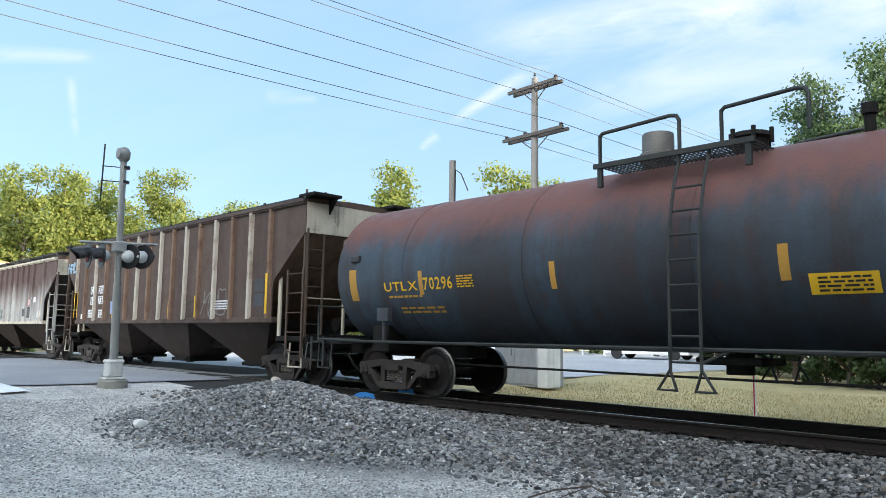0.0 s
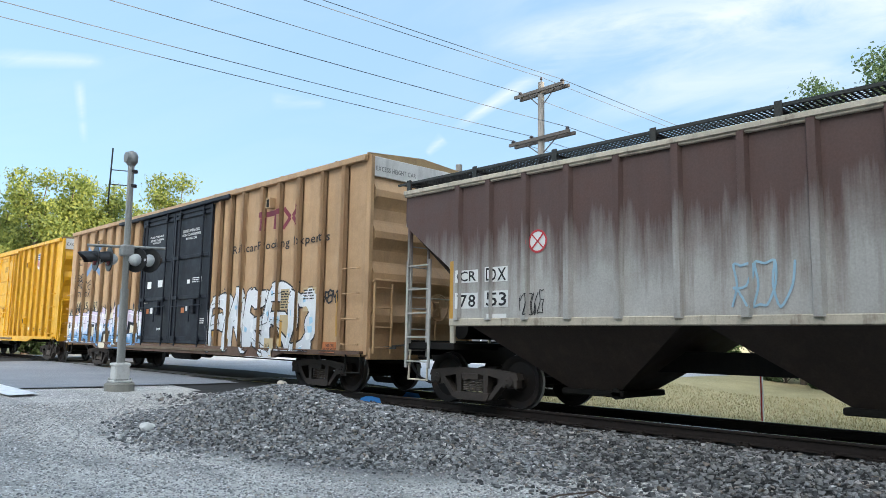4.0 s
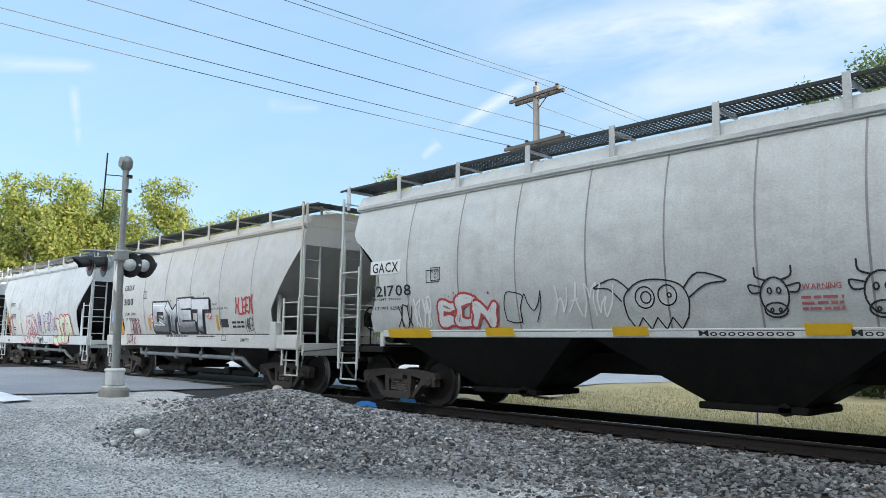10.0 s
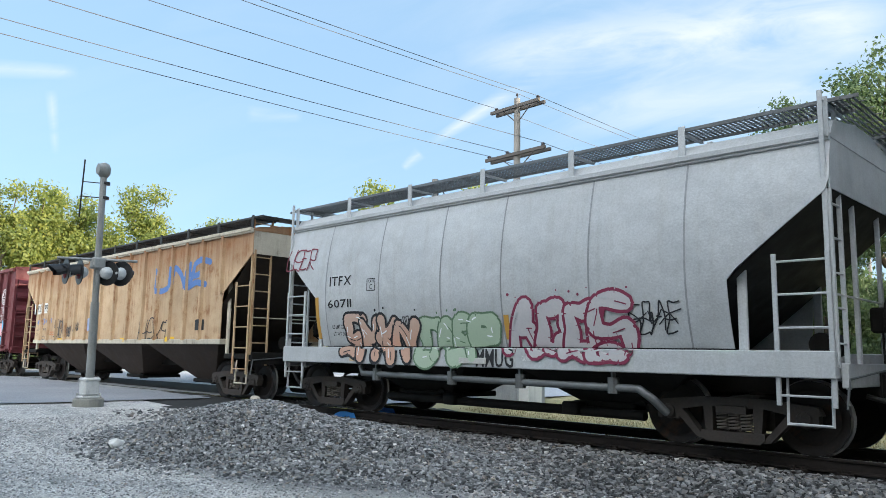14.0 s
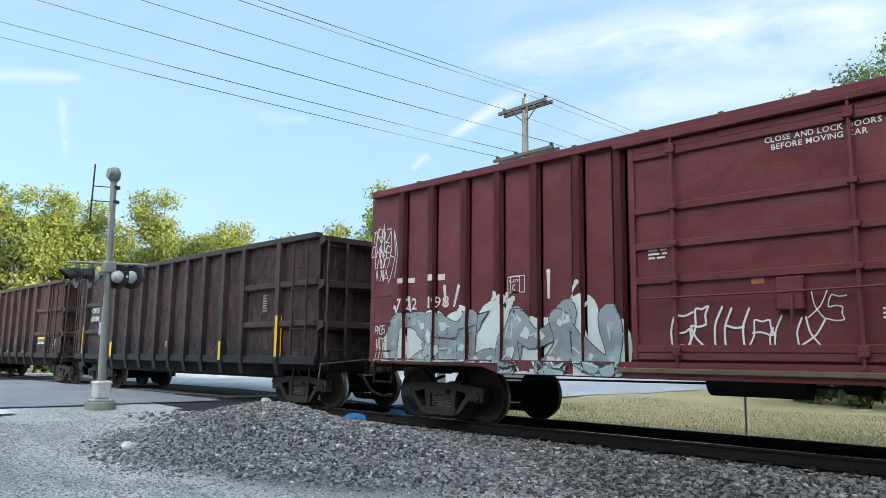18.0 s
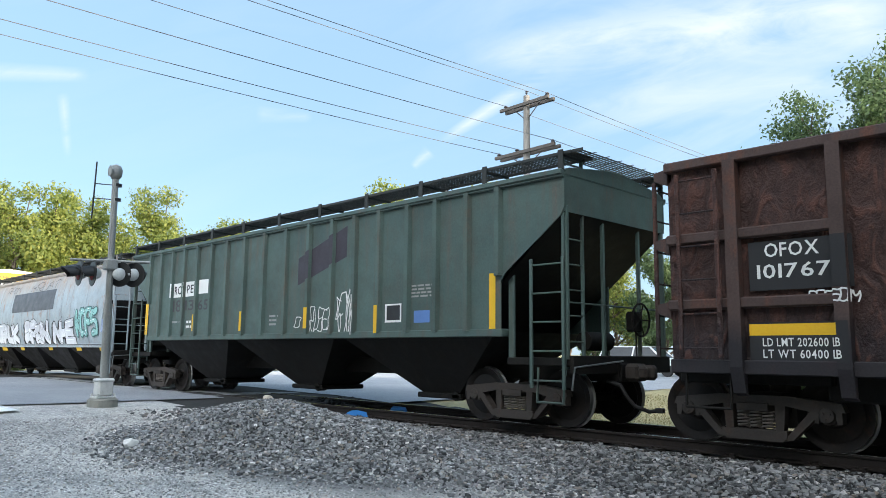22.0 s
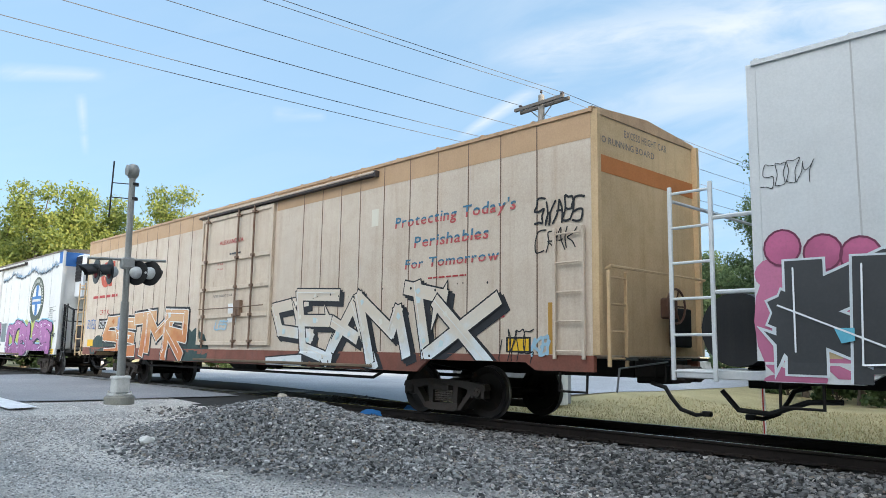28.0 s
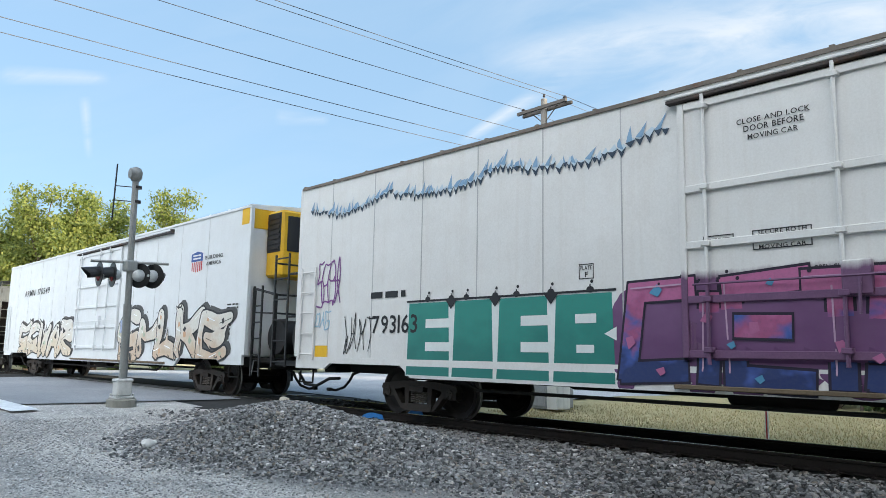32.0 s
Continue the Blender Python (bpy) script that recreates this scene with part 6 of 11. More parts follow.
hopA, skA, xA, hA = hopper("covered_hopper", "brown weathered three-bay covered hopper with pale ribs", -29.8, -14.04, 1.50, 4.15, (-15.37, -28.45), P_BROWN, flat_side, end_edge, P_BROWNHOP, P_BROWN,
                           ribs=[-28.6, -27.68, -26.74, -25.8, -24.92, -24.05, -23.2, -22.36, -21.53, -20.71, -19.89, -19.07, -18.18, -17.27, -16.37, -15.47], mat_rib=P_BROWN_RIB, zc=(3.42, 2.35), walk_mat=M_GRATE_D, mat_frame=P_CREAM, board=0.10, cross=False, mat_chord=P_BROWN, mat_sill=P_BROWN, mat_end=P_TANRIB, mat_rib2=P_TANRIB)
hopB, skB, xB, hB = hopper("covered_hopper", "grey three-bay covered hopper with dark rust runs", -47.05, -31.08, 1.50, 3.95, (-32.5, -45.68), P_GREYRUST, flat_side, end_edge, P_BROWNHOP, P_GREYRUST,
                           ribs=[-45.6, -44.86, -44.05, -43.2, -42.3, -41.35, -40.42, -39.55, -38.7, -37.82, -36.98, -36.16, -35.39, -34.62, -33.83, -32.45], mat_rib=P_GREYRUST, zc=(3.30, 2.38), walk_mat=M_GRATE_D, mat_frame=P_CREAM, board=0.22)
tan, skT, xT = boxcar("boxcar", "tan high-cube boxcar with black doors and spray-painted lettering", -66.45, -48.24, 0.68, 4.98, (-50.5, -64.35), P_TAN, (-59.67, -57.35, -55.0), P_BLKDOOR,
                      [-65.75, -64.92, -64.0, -63.17, -62.35, -61.55, -60.67, -59.97, -54.6, -54.0, -53.36, -52.43, -51.64, -50.79, -49.84, -49.04], P_TANROOF, P_WHITEHDR, end_ribs=4, sill_mat=P_TANSILL, door_bars=(0.04, 0.34, 0.64, 0.95))
yel, skY, xY = boxcar("boxcar", "yellow high-cube boxcar with ribbed sides and double plug doors", -85.87, -67.8, 0.80, 4.95, (-70.2, -83.7), P_YEL, (-79.26, -76.92, -74.53), P_YEL,
                      [-85.09, -84.24, -83.46, -82.63, -81.88, -81.05, -80.27, -79.52, -74.2, -73.48, -72.75, -71.87, -71.08, -70.3, -69.45, -68.64], P_YELROOF, P_WHITEHDR, end_ribs=4)
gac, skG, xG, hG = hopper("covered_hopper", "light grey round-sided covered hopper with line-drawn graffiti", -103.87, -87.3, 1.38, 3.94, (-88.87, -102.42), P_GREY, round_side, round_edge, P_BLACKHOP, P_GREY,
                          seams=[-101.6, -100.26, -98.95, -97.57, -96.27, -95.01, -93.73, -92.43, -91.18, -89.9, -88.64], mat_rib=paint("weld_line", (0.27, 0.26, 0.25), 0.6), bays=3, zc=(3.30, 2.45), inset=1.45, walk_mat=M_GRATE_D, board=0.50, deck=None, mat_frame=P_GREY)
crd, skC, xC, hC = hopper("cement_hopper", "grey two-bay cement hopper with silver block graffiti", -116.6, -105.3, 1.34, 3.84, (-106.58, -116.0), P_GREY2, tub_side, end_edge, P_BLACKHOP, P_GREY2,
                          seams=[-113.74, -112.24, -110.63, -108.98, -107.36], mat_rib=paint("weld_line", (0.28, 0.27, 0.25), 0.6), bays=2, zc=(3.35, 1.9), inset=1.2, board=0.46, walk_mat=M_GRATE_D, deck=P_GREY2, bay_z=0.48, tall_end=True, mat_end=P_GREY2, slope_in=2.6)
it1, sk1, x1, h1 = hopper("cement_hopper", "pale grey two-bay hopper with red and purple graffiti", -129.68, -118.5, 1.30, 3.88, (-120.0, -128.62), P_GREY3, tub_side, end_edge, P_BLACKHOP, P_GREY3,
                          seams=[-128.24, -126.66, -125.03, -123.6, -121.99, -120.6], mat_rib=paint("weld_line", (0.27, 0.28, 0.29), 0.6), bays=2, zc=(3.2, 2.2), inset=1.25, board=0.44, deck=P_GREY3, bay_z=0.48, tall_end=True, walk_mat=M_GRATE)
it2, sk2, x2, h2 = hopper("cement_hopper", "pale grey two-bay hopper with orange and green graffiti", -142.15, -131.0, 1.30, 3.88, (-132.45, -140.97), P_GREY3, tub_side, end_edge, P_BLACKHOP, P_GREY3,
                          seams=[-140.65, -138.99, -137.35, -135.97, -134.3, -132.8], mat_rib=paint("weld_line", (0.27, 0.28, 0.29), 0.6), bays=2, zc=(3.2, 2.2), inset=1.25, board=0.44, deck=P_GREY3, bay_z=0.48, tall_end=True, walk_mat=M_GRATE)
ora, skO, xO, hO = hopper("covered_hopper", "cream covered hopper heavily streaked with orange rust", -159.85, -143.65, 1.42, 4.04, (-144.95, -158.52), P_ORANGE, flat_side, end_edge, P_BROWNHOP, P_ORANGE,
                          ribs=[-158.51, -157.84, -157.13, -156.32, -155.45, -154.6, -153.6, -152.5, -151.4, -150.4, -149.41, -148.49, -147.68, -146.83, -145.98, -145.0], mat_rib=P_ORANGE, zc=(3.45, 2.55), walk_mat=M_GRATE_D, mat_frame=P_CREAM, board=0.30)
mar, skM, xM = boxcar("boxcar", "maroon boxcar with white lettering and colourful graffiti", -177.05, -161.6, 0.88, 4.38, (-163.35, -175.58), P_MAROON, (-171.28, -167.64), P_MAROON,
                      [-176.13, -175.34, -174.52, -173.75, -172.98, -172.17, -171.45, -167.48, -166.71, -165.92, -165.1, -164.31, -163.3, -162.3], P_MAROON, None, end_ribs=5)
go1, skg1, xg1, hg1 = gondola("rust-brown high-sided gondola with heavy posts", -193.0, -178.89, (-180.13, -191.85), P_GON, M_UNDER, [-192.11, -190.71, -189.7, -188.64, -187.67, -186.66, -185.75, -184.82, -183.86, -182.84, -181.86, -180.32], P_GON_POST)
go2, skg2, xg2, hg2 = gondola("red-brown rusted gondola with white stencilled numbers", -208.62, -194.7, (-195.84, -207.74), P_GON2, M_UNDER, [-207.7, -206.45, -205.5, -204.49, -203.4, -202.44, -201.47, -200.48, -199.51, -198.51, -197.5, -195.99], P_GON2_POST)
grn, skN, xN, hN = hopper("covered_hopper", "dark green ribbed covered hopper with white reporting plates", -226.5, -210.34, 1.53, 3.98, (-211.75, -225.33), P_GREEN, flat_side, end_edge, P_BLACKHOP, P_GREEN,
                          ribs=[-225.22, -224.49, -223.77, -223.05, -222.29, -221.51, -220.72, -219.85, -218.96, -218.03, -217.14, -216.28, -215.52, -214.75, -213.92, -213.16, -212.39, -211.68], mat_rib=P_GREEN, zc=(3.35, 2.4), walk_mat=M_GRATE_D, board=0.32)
rcw, skR, xR, hR = hopper("covered_hopper", "pale grey round-bodied covered hopper with rust blooms", -243.6, -228.0, 1.32, 3.95, (-229.2, -242.85), P_PALE, round_side, round_edge, P_BLACKHOP, P_PALE,
                          seams=[-242.02, -240.5, -238.9, -237.3, -235.7, -234.1, -232.6, -231.65, -230.15], mat_rib=paint("weld_line", (0.24, 0.26, 0.28), 0.6), bays=4, zc=(2.75, 1.75), inset=0.75, board=0.30, walk_mat=M_GRATE_D, slope_in=1.4)
arm, skW, xW, hW = reefer("refrigerator_car", "white refrigerator car with black and blue graffiti", -264.95, -245.5, 0.76, 4.95, (-248.7, -262.42), P_WHITE, (-257.5, -253.81), P_WHITE,
                          [-263.79, -262.73, -261.77, -260.73, -259.73, -258.7, -252.5, -251.2, -249.9, -248.6, -247.3], end_cap=P_YCAP, end_ribs=6, seam_rgb=(0.5, 0.5, 0.5), ladders=(1,))
cry, skX, xX, hX = reefer("refrigerator_car", "cream insulated boxcar with tan roof and faded slogan", -289.3, -267.46, 0.80, 4.92, (-271.2, -286.6), P_CREAMBOX, (-280.27, -276.55), P_CRYROOF,
                          [-288.2, -287.37, -286.62, -285.8, -285.0, -284.21, -283.44, -282.61, -281.85, -281.03, -275.34, -274.6, -273.9, -273.23, -272.45, -271.66, -270.88, -270.09, -269.32, -268.53], mat_end=P_CREAMEND, mat_sill=P_REDSILL, seam_rgb=(0.16, 0.10, 0.07), ladders=(1,), mat_door=P_CREAMDOOR, mat_rod=paint("rusty_door_gear", (0.20, 0.13, 0.09), 0.65, dirt=0.5, dirt_rgb=(0.07, 0.045, 0.035), rust=0.5))
bn2, skZ, xZ, hZ = reefer("refrigerator_car", "white refrigerator car covered in green and purple graffiti", -314.25, -292.45, 0.74, 4.93, (-295.3, -310.7), P_WHITE2, (-304.79, -301.15), P_GREYROOF, ladders=(-1,), mat_door=P_WHITE2DOOR, seams=
                          [-313.06, -311.58, -310.12, -308.67, -307.21, -305.74, -300.36, -299.52, -298.07, -296.62, -295.1, -293.64], seam_rgb=(0.42, 0.42, 0.42))
ar2, skV, xV, hV = reefer("refrigerator_car", "white refrigerator car with cream and black graffiti", -339.0, -316.73, 0.74, 4.88, (-319.6, -336.0), P_WHITE, (-329.36, -325.12), P_WHITE, ladders=(-1,), seams=
                          [-337.5, -335.8, -334.1, -332.4, -330.8, -324, -322.3, -320.6, -318.9], seam_rgb=(0.5, 0.5, 0.5))
las, skL, xL_, hL_ = hopper("covered_hopper", "dull cream covered hopper at the tail", -357.0, -341.0, 1.50, 4.1, (-342.4, -355.6), P_CREAM, flat_side, end_edge, P_BROWNHOP, P_CREAM,
                            ribs=[-355 + 0.9 * i for i in range(15)], mat_rib=P_CREAM, zc=(3.4, 2.4), walk_mat=M_GRATE_D)

# route-card boxes and vents on the sides of the box cars
for car, x0c, x, z, mt in ((yel, xY, -81.93, 4.02, P_YEL), (yel, xY, -81.93, 1.66, P_YEL), (yel, xY, -71.87, 4.05, P_YEL), (yel, xY, -71.87, 1.66, P_YEL), (tan, xT, -52.0, 4.35, P_TAN), (tan, xT, -63.3, 4.30, P_TAN)):
    s = Shape()
    s.box(x - x0c - 0.10, x - x0c + 0.10, -1.68, -1.51, z - 0.13, z + 0.13, 0.015)
    q = part("card_box", s, mt, car)
    s = Shape()
    s.box(x - x0c - 0.03, x - x0c + 0.08, -1.686, -1.68, z - 0.10, z + 0.08)
    part("slot", s, M_UNDER, q)


# ---- markings, graffiti and end fittings of the cars ----
def two_tone(car, skin, x0, u0, u1, z0, z1, text):
    """faded slogan, blue above and red below"""
    t = words(u0, u1, z0, z1, text, 0.10)
    zm = z0 + (z1 - z0) * 0.42
    up, low = [], []
    for q in t:
        for piece in cut_up(q, 1, [zm]):
            (up if sum(p[1] for p in piece) / len(piece) > zm else low).append(piece)
    skin.lay("lettering", up, ink((0.06, 0.19, 0.30)), car, 0.008, "", x0)
    skin.lay("lettering", low, ink((0.52, 0.10, 0.10)), car, 0.008, "", x0)


def outline_box(car, skin, x0, u0, u1, z0, z1, rgb):
    skin.lay("plate_frame", frame_of(u0, u1, z0, z1, 0.014), ink(rgb), car, 0.006, "", x0)


def end_text(car, x, y0, y1, z0, z1, text, rgb):
    """lettering on the leading end"""
    s = Shape()
    for t in words(y0, y1, z0, z1, text):
        s.add([(x, p[0], p[1]) for p in t], [(0, 1, 2)])
    me = bpy.data.meshes.new("lettering")
    me.from_pydata(s.v, [], s.f)
    me.materials.append(ink(rgb))
    part("lettering", me, None, car)


def shield(car, skin, x0, u0, u1, z0, z1):
    """railway shield as plain shapes: white rim, blue head, red and white stripes"""
    w, h, m = u1 - u0, z1 - z0, (u0 + u1) / 2

    def at(f, g):
        return (u0 + w * f, z0 + h * g)
    skin.lay("emblem", [[at(0, 0.92), at(0.05, 0.25), at(0.25, 0.08), at(0.5, 0.0), at(0.75, 0.08), at(0.95, 0.25), at(1, 0.92), at(0.5, 1.0)]], ink((0.74, 0.74, 0.74)), car, 0.006, "", x0)
    skin.lay("emblem_head", [[at(0.06, 0.58), at(0.94, 0.58), at(0.95, 0.88), at(0.5, 0.96), at(0.05, 0.88)]], ink((0.05, 0.10, 0.30)), car, 0.010, "", x0)
    skin.lay("emblem_stripe", [[at(a, 0.56), at(a, 0.22 - 0.2 * (0.5 - abs(a - 0.5)) + 0.03), at(a + 0.075, 0.22 - 0.2 * (0.5 - abs(a - 0.46)) + 0.03), at(a + 0.075, 0.56)] for a in (0.11, 0.26, 0.41, 0.56, 0.71, 0.84)], ink((0.50, 0.05, 0.06)), car, 0.010, "", x0)
    skin.lay("emblem_bar", [rect(u0 + w * 0.2, u0 + w * 0.8, z0 + h * 0.78, z0 + h * 0.84), rect(u0 + w * 0.2, u0 + w * 0.8, z0 + h * 0.66, z0 + h * 0.72)], ink((0.74, 0.74, 0.74)), car, 0.014, "", x0)


def no_hump(car, skin, x0, u, z, r):
    """crossed-out disc"""
    skin.lay("warning_disc", [disc(u, z, r * 0.9, n=24)], ink((0.74, 0.74, 0.72)), car, 0.005, "", x0)
    skin.lay("warning_ring", ring(u, z, r, r * 0.18) + stroke([(u - r * 0.6, z - r * 0.6), (u + r * 0.6, z + r * 0.6)], r * 0.16, False) + stroke([(u - r * 0.6, z + r * 0.6), (u + r * 0.6, z - r * 0.6)], r * 0.12, False), ink((0.48, 0.05, 0.06)), car, 0.009, "", x0)


INK_W = (0.74, 0.74, 0.72)
INK_K = (0.02, 0.02, 0.022)
INK_Y = (0.78, 0.46, 0.02)
INK_A = (0.50, 0.27, 0.05)
INK_R = (0.45, 0.05, 0.05)
INK_G = (0.30, 0.30, 0.29)
INK_B = (0.10, 0.20, 0.45)
INK_P = (0.20, 0.07, 0.24)
INK_C = (0.70, 0.66, 0.56)
INK_T = (0.55, 0.42, 0.24)
INK_D = (0.055, 0.055, 0.06)
INK_S = (0.58, 0.58, 0.57)
INK_O = (0.50, 0.16, 0.05)
INK_M = (0.22, 0.04, 0.06)
INK_L = (0.32, 0.50, 0.62)
lettering(tank, tank_skin, tank_x, -11.34, -10.38, 2.00, 2.17, "UTLX", INK_Y)
patch(tank, tank_skin, tank_x, -10.34, -10.23, 1.91, 2.35, INK_A)
lettering(tank, tank_skin, tank_x, -10.21, -9.45, 2.00, 2.22, "70296", INK_Y)
bars(tank, tank_skin, tank_x, -9.34, -8.92, 2.00, 2.23, 5, INK_Y, 3)
bars(tank, tank_skin, tank_x, -11.25, -10.27, 1.85, 1.93, 1, INK_A, 4)
bars(tank, tank_skin, tank_x, -11.00, -9.76, 1.56, 1.71, 2, INK_A, 5)
patch(tank, tank_skin, tank_x, -7.27, -7.16, 1.91, 2.34, INK_A)
patch(tank, tank_skin, tank_x, -3.73, -3.60, 1.89, 2.34, INK_A)
patch(tank, tank_skin, tank_x, -12.44, -12.21, 1.84, 2.47, INK_A)
patch(tank, tank_skin, tank_x, -3.40, -2.63, 1.71, 1.96, INK_Y)
bars(tank, tank_skin, tank_x, -3.30, -2.69, 1.73, 1.93, 4, INK_K, 10)
patch(hopA, skA, xA, -27.20, -26.72, 2.41, 2.67, INK_W)
patch(hopA, skA, xA, -26.47, -26.01, 2.41, 2.68, INK_W)
patch(hopA, skA, xA, -27.18, -26.71, 2.05, 2.31, INK_W)
patch(hopA, skA, xA, -26.47, -26.04, 2.06, 2.33, INK_W)
lettering(hopA, skA, xA, -27.17, -26.75, 2.43, 2.65, "CR", INK_K)
lettering(hopA, skA, xA, -26.43, -26.05, 2.42, 2.65, "DX", INK_K)
lettering(hopA, skA, xA, -27.12, -26.76, 2.07, 2.29, "86", INK_K)
lettering(hopA, skA, xA, -26.42, -26.08, 2.07, 2.31, "73", INK_K)
patch(hopA, skA, xA, -27.37, -26.92, 1.61, 1.88, INK_W)
lettering(hopA, skA, xA, -27.35, -26.94, 1.77, 1.85, "LD LMT", INK_K)
lettering(hopA, skA, xA, -27.35, -26.98, 1.63, 1.73, "LT WT", INK_K)
patch(hopA, skA, xA, -26.38, -25.86, 1.60, 1.87, INK_W)
lettering(hopA, skA, xA, -26.34, -25.91, 1.74, 1.82, "202900", INK_K)
lettering(hopA, skA, xA, -26.25, -25.91, 1.61, 1.70, "60100", INK_K)
patch(hopA, skA, xA, -28.59, -28.47, 1.62, 2.54, INK_Y)
patch(hopA, skA, xA, -28.06, -27.68, 1.57, 1.73, INK_W)
patch(hopA, skA, xA, -15.56, -15.44, 1.61, 2.56, INK_Y)
patch(hopA, skA, xA, -16.16, -15.72, 2.14, 2.45, INK_D)
patch(hopA, skA, xA, -16.16, -15.72, 1.79, 2.10, INK_D)
patch(hopA, skA, xA, -18.14, -17.39, 1.75, 1.98, INK_W)
bars(hopA, skA, xA, -18.09, -17.43, 1.76, 1.96, 3, INK_K, 31)
scrawl(hopA, skA, xA, -19.79, -19.27, 1.59, 2.00, "GQ", INK_K, 32, 0.02)
scrawl(hopA, skA, xA, -18.82, -17.58, 1.60, 2.19, "MUO", INK_G, 33, 0.02)
patch(hopA, skA, xA, -25.10, -24.94, 1.56, 2.09, INK_Y)
patch(hopA, skA, xA, -23.43, -23.30, 1.52, 2.07, INK_Y)
patch(hopA, skA, xA, -20.91, -20.76, 1.52, 2.02, INK_Y)
patch(hopA, skA, xA, -19.22, -19.08, 1.56, 2.13, INK_Y)
scrawl(hopA, skA, xA, -29.62, -28.84, 3.24, 3.59, "HAPTL", INK_L, 38, 0.05)
patch(hopB, skB, xB, -45.60, -45.12, 2.15, 2.37, INK_W)
patch(hopB, skB, xB, -44.89, -44.44, 2.14, 2.39, INK_W)
patch(hopB, skB, xB, -45.60, -45.12, 1.70, 1.97, INK_W)
patch(hopB, skB, xB, -44.89, -44.43, 1.71, 1.99, INK_W)
lettering(hopB, skB, xB, -45.56, -45.16, 2.18, 2.35, "CR", INK_K)
lettering(hopB, skB, xB, -44.86, -44.47, 2.16, 2.37, "DX", INK_K)
lettering(hopB, skB, xB, -45.55, -45.17, 1.73, 1.94, "78", INK_K)
lettering(hopB, skB, xB, -44.85, -44.46, 1.74, 1.96, "53", INK_K)
patch(hopB, skB, xB, -44.84, -44.46, 1.52, 1.60, INK_W)
scrawl(hopB, skB, xB, -44.14, -43.68, 1.61, 1.96, "MOWG", INK_K, 48, 0.015)
patch(hopB, skB, xB, -45.81, -45.70, 1.53, 2.55, INK_A)
patch(hopB, skB, xB, -32.65, -32.49, 1.53, 2.52, INK_A)
patch(hopB, skB, xB, -35.24, -34.87, 1.72, 2.04, INK_D)
patch(hopB, skB, xB, -34.61, -34.11, 1.66, 2.10, INK_D)
patch(hopB, skB, xB, -33.81, -33.44, 2.28, 2.50, INK_W)
patch(hopB, skB, xB, -35.60, -35.48, 1.53, 2.08, INK_A)
patch(hopB, skB, xB, -38.09, -37.94, 1.55, 2.17, INK_A)
scrawl(hopB, skB, xB, -38.78, -38.03, 1.65, 2.04, "LDNO", INK_K, 56, 0.025)
scrawl(hopB, skB, xB, -40.59, -39.84, 1.63, 2.16, "ROV", INK_L, 57, 0.03)
scrawl(hopB, skB, xB, -33.16, -32.66, 1.69, 1.94, "KEAP", INK_W, 58, 0.025)
lettering(tan, skT, xT, -65.67, -65.16, 3.86, 3.96, "next", INK_K, 0.12)
lettering(tan, skT, xT, -65.66, -65.18, 3.65, 3.77, "load", INK_K, 0.12)
lettering(tan, skT, xT, -63.13, -62.71, 3.85, 3.95, "any", INK_K, 0.12)
lettering(tan, skT, xT, -63.12, -62.58, 3.67, 3.77, "road", INK_K, 0.12)
lettering(tan, skT, xT, -65.61, -65.13, 2.49, 2.68, "TB", INK_K, 0.12)
lettering(tan, skT, xT, -64.87, -64.33, 2.47, 2.67, "OX", INK_K, 0.12)
patch(tan, skT, xT, -65.68, -65.15, 2.02, 2.33, INK_T)
patch(tan, skT, xT, -64.86, -64.37, 2.01, 2.31, INK_T)
patch(tan, skT, xT, -63.94, -63.43, 2.02, 2.31, INK_T)
lettering(tan, skT, xT, -65.59, -65.18, 2.04, 2.30, "66", INK_K)
lettering(tan, skT, xT, -64.78, -64.41, 2.03, 2.28, "15", INK_K)
lettering(tan, skT, xT, -63.86, -63.47, 2.04, 2.28, "07", INK_K)
scrawl(tan, skT, xT, -65.73, -64.90, 3.09, 3.29, "SBSE", INK_K, 71, 0.03)
scrawl(tan, skT, xT, -65.67, -64.98, 2.81, 3.08, "ATE", INK_K, 72, 0.03)
lettering(tan, skT, xT, -59.11, -58.13, 4.09, 4.15, "CLOSE THIS DOOR", INK_W)
lettering(tan, skT, xT, -59.08, -58.14, 3.99, 4.05, "BEFORE CLOSING", INK_W)
lettering(tan, skT, xT, -58.91, -58.30, 3.91, 3.97, "MAIN DOOR", INK_W)
patch(tan, skT, xT, -59.14, -58.85, 2.55, 2.76, INK_W)
patch(tan, skT, xT, -58.37, -58.04, 2.57, 2.78, INK_W)
patch(tan, skT, xT, -59.10, -58.93, 1.79, 1.93, INK_O)
patch(tan, skT, xT, -58.83, -58.64, 1.79, 1.97, INK_W)
bars(tan, skT, xT, -59.31, -58.99, 2.10, 2.14, 1, INK_W, 80)
bars(tan, skT, xT, -59.61, -59.37, 1.48, 1.64, 3, INK_W, 81)
bars(tan, skT, xT, -58.27, -58.00, 1.29, 1.37, 2, INK_W, 82)
lettering(tan, skT, xT, -56.84, -55.77, 4.07, 4.15, "CLOSE AND LOCK", INK_W)
lettering(tan, skT, xT, -56.85, -55.71, 3.96, 4.03, "BOTH DOORS BEFORE", INK_W)
lettering(tan, skT, xT, -56.60, -55.90, 3.85, 3.92, "MOVING CAR", INK_W)
patch(tan, skT, xT, -56.40, -56.22, 2.60, 2.71, INK_W)
patch(tan, skT, xT, -56.69, -56.49, 1.79, 1.93, INK_O)
patch(tan, skT, xT, -56.40, -56.19, 1.84, 1.97, INK_W)
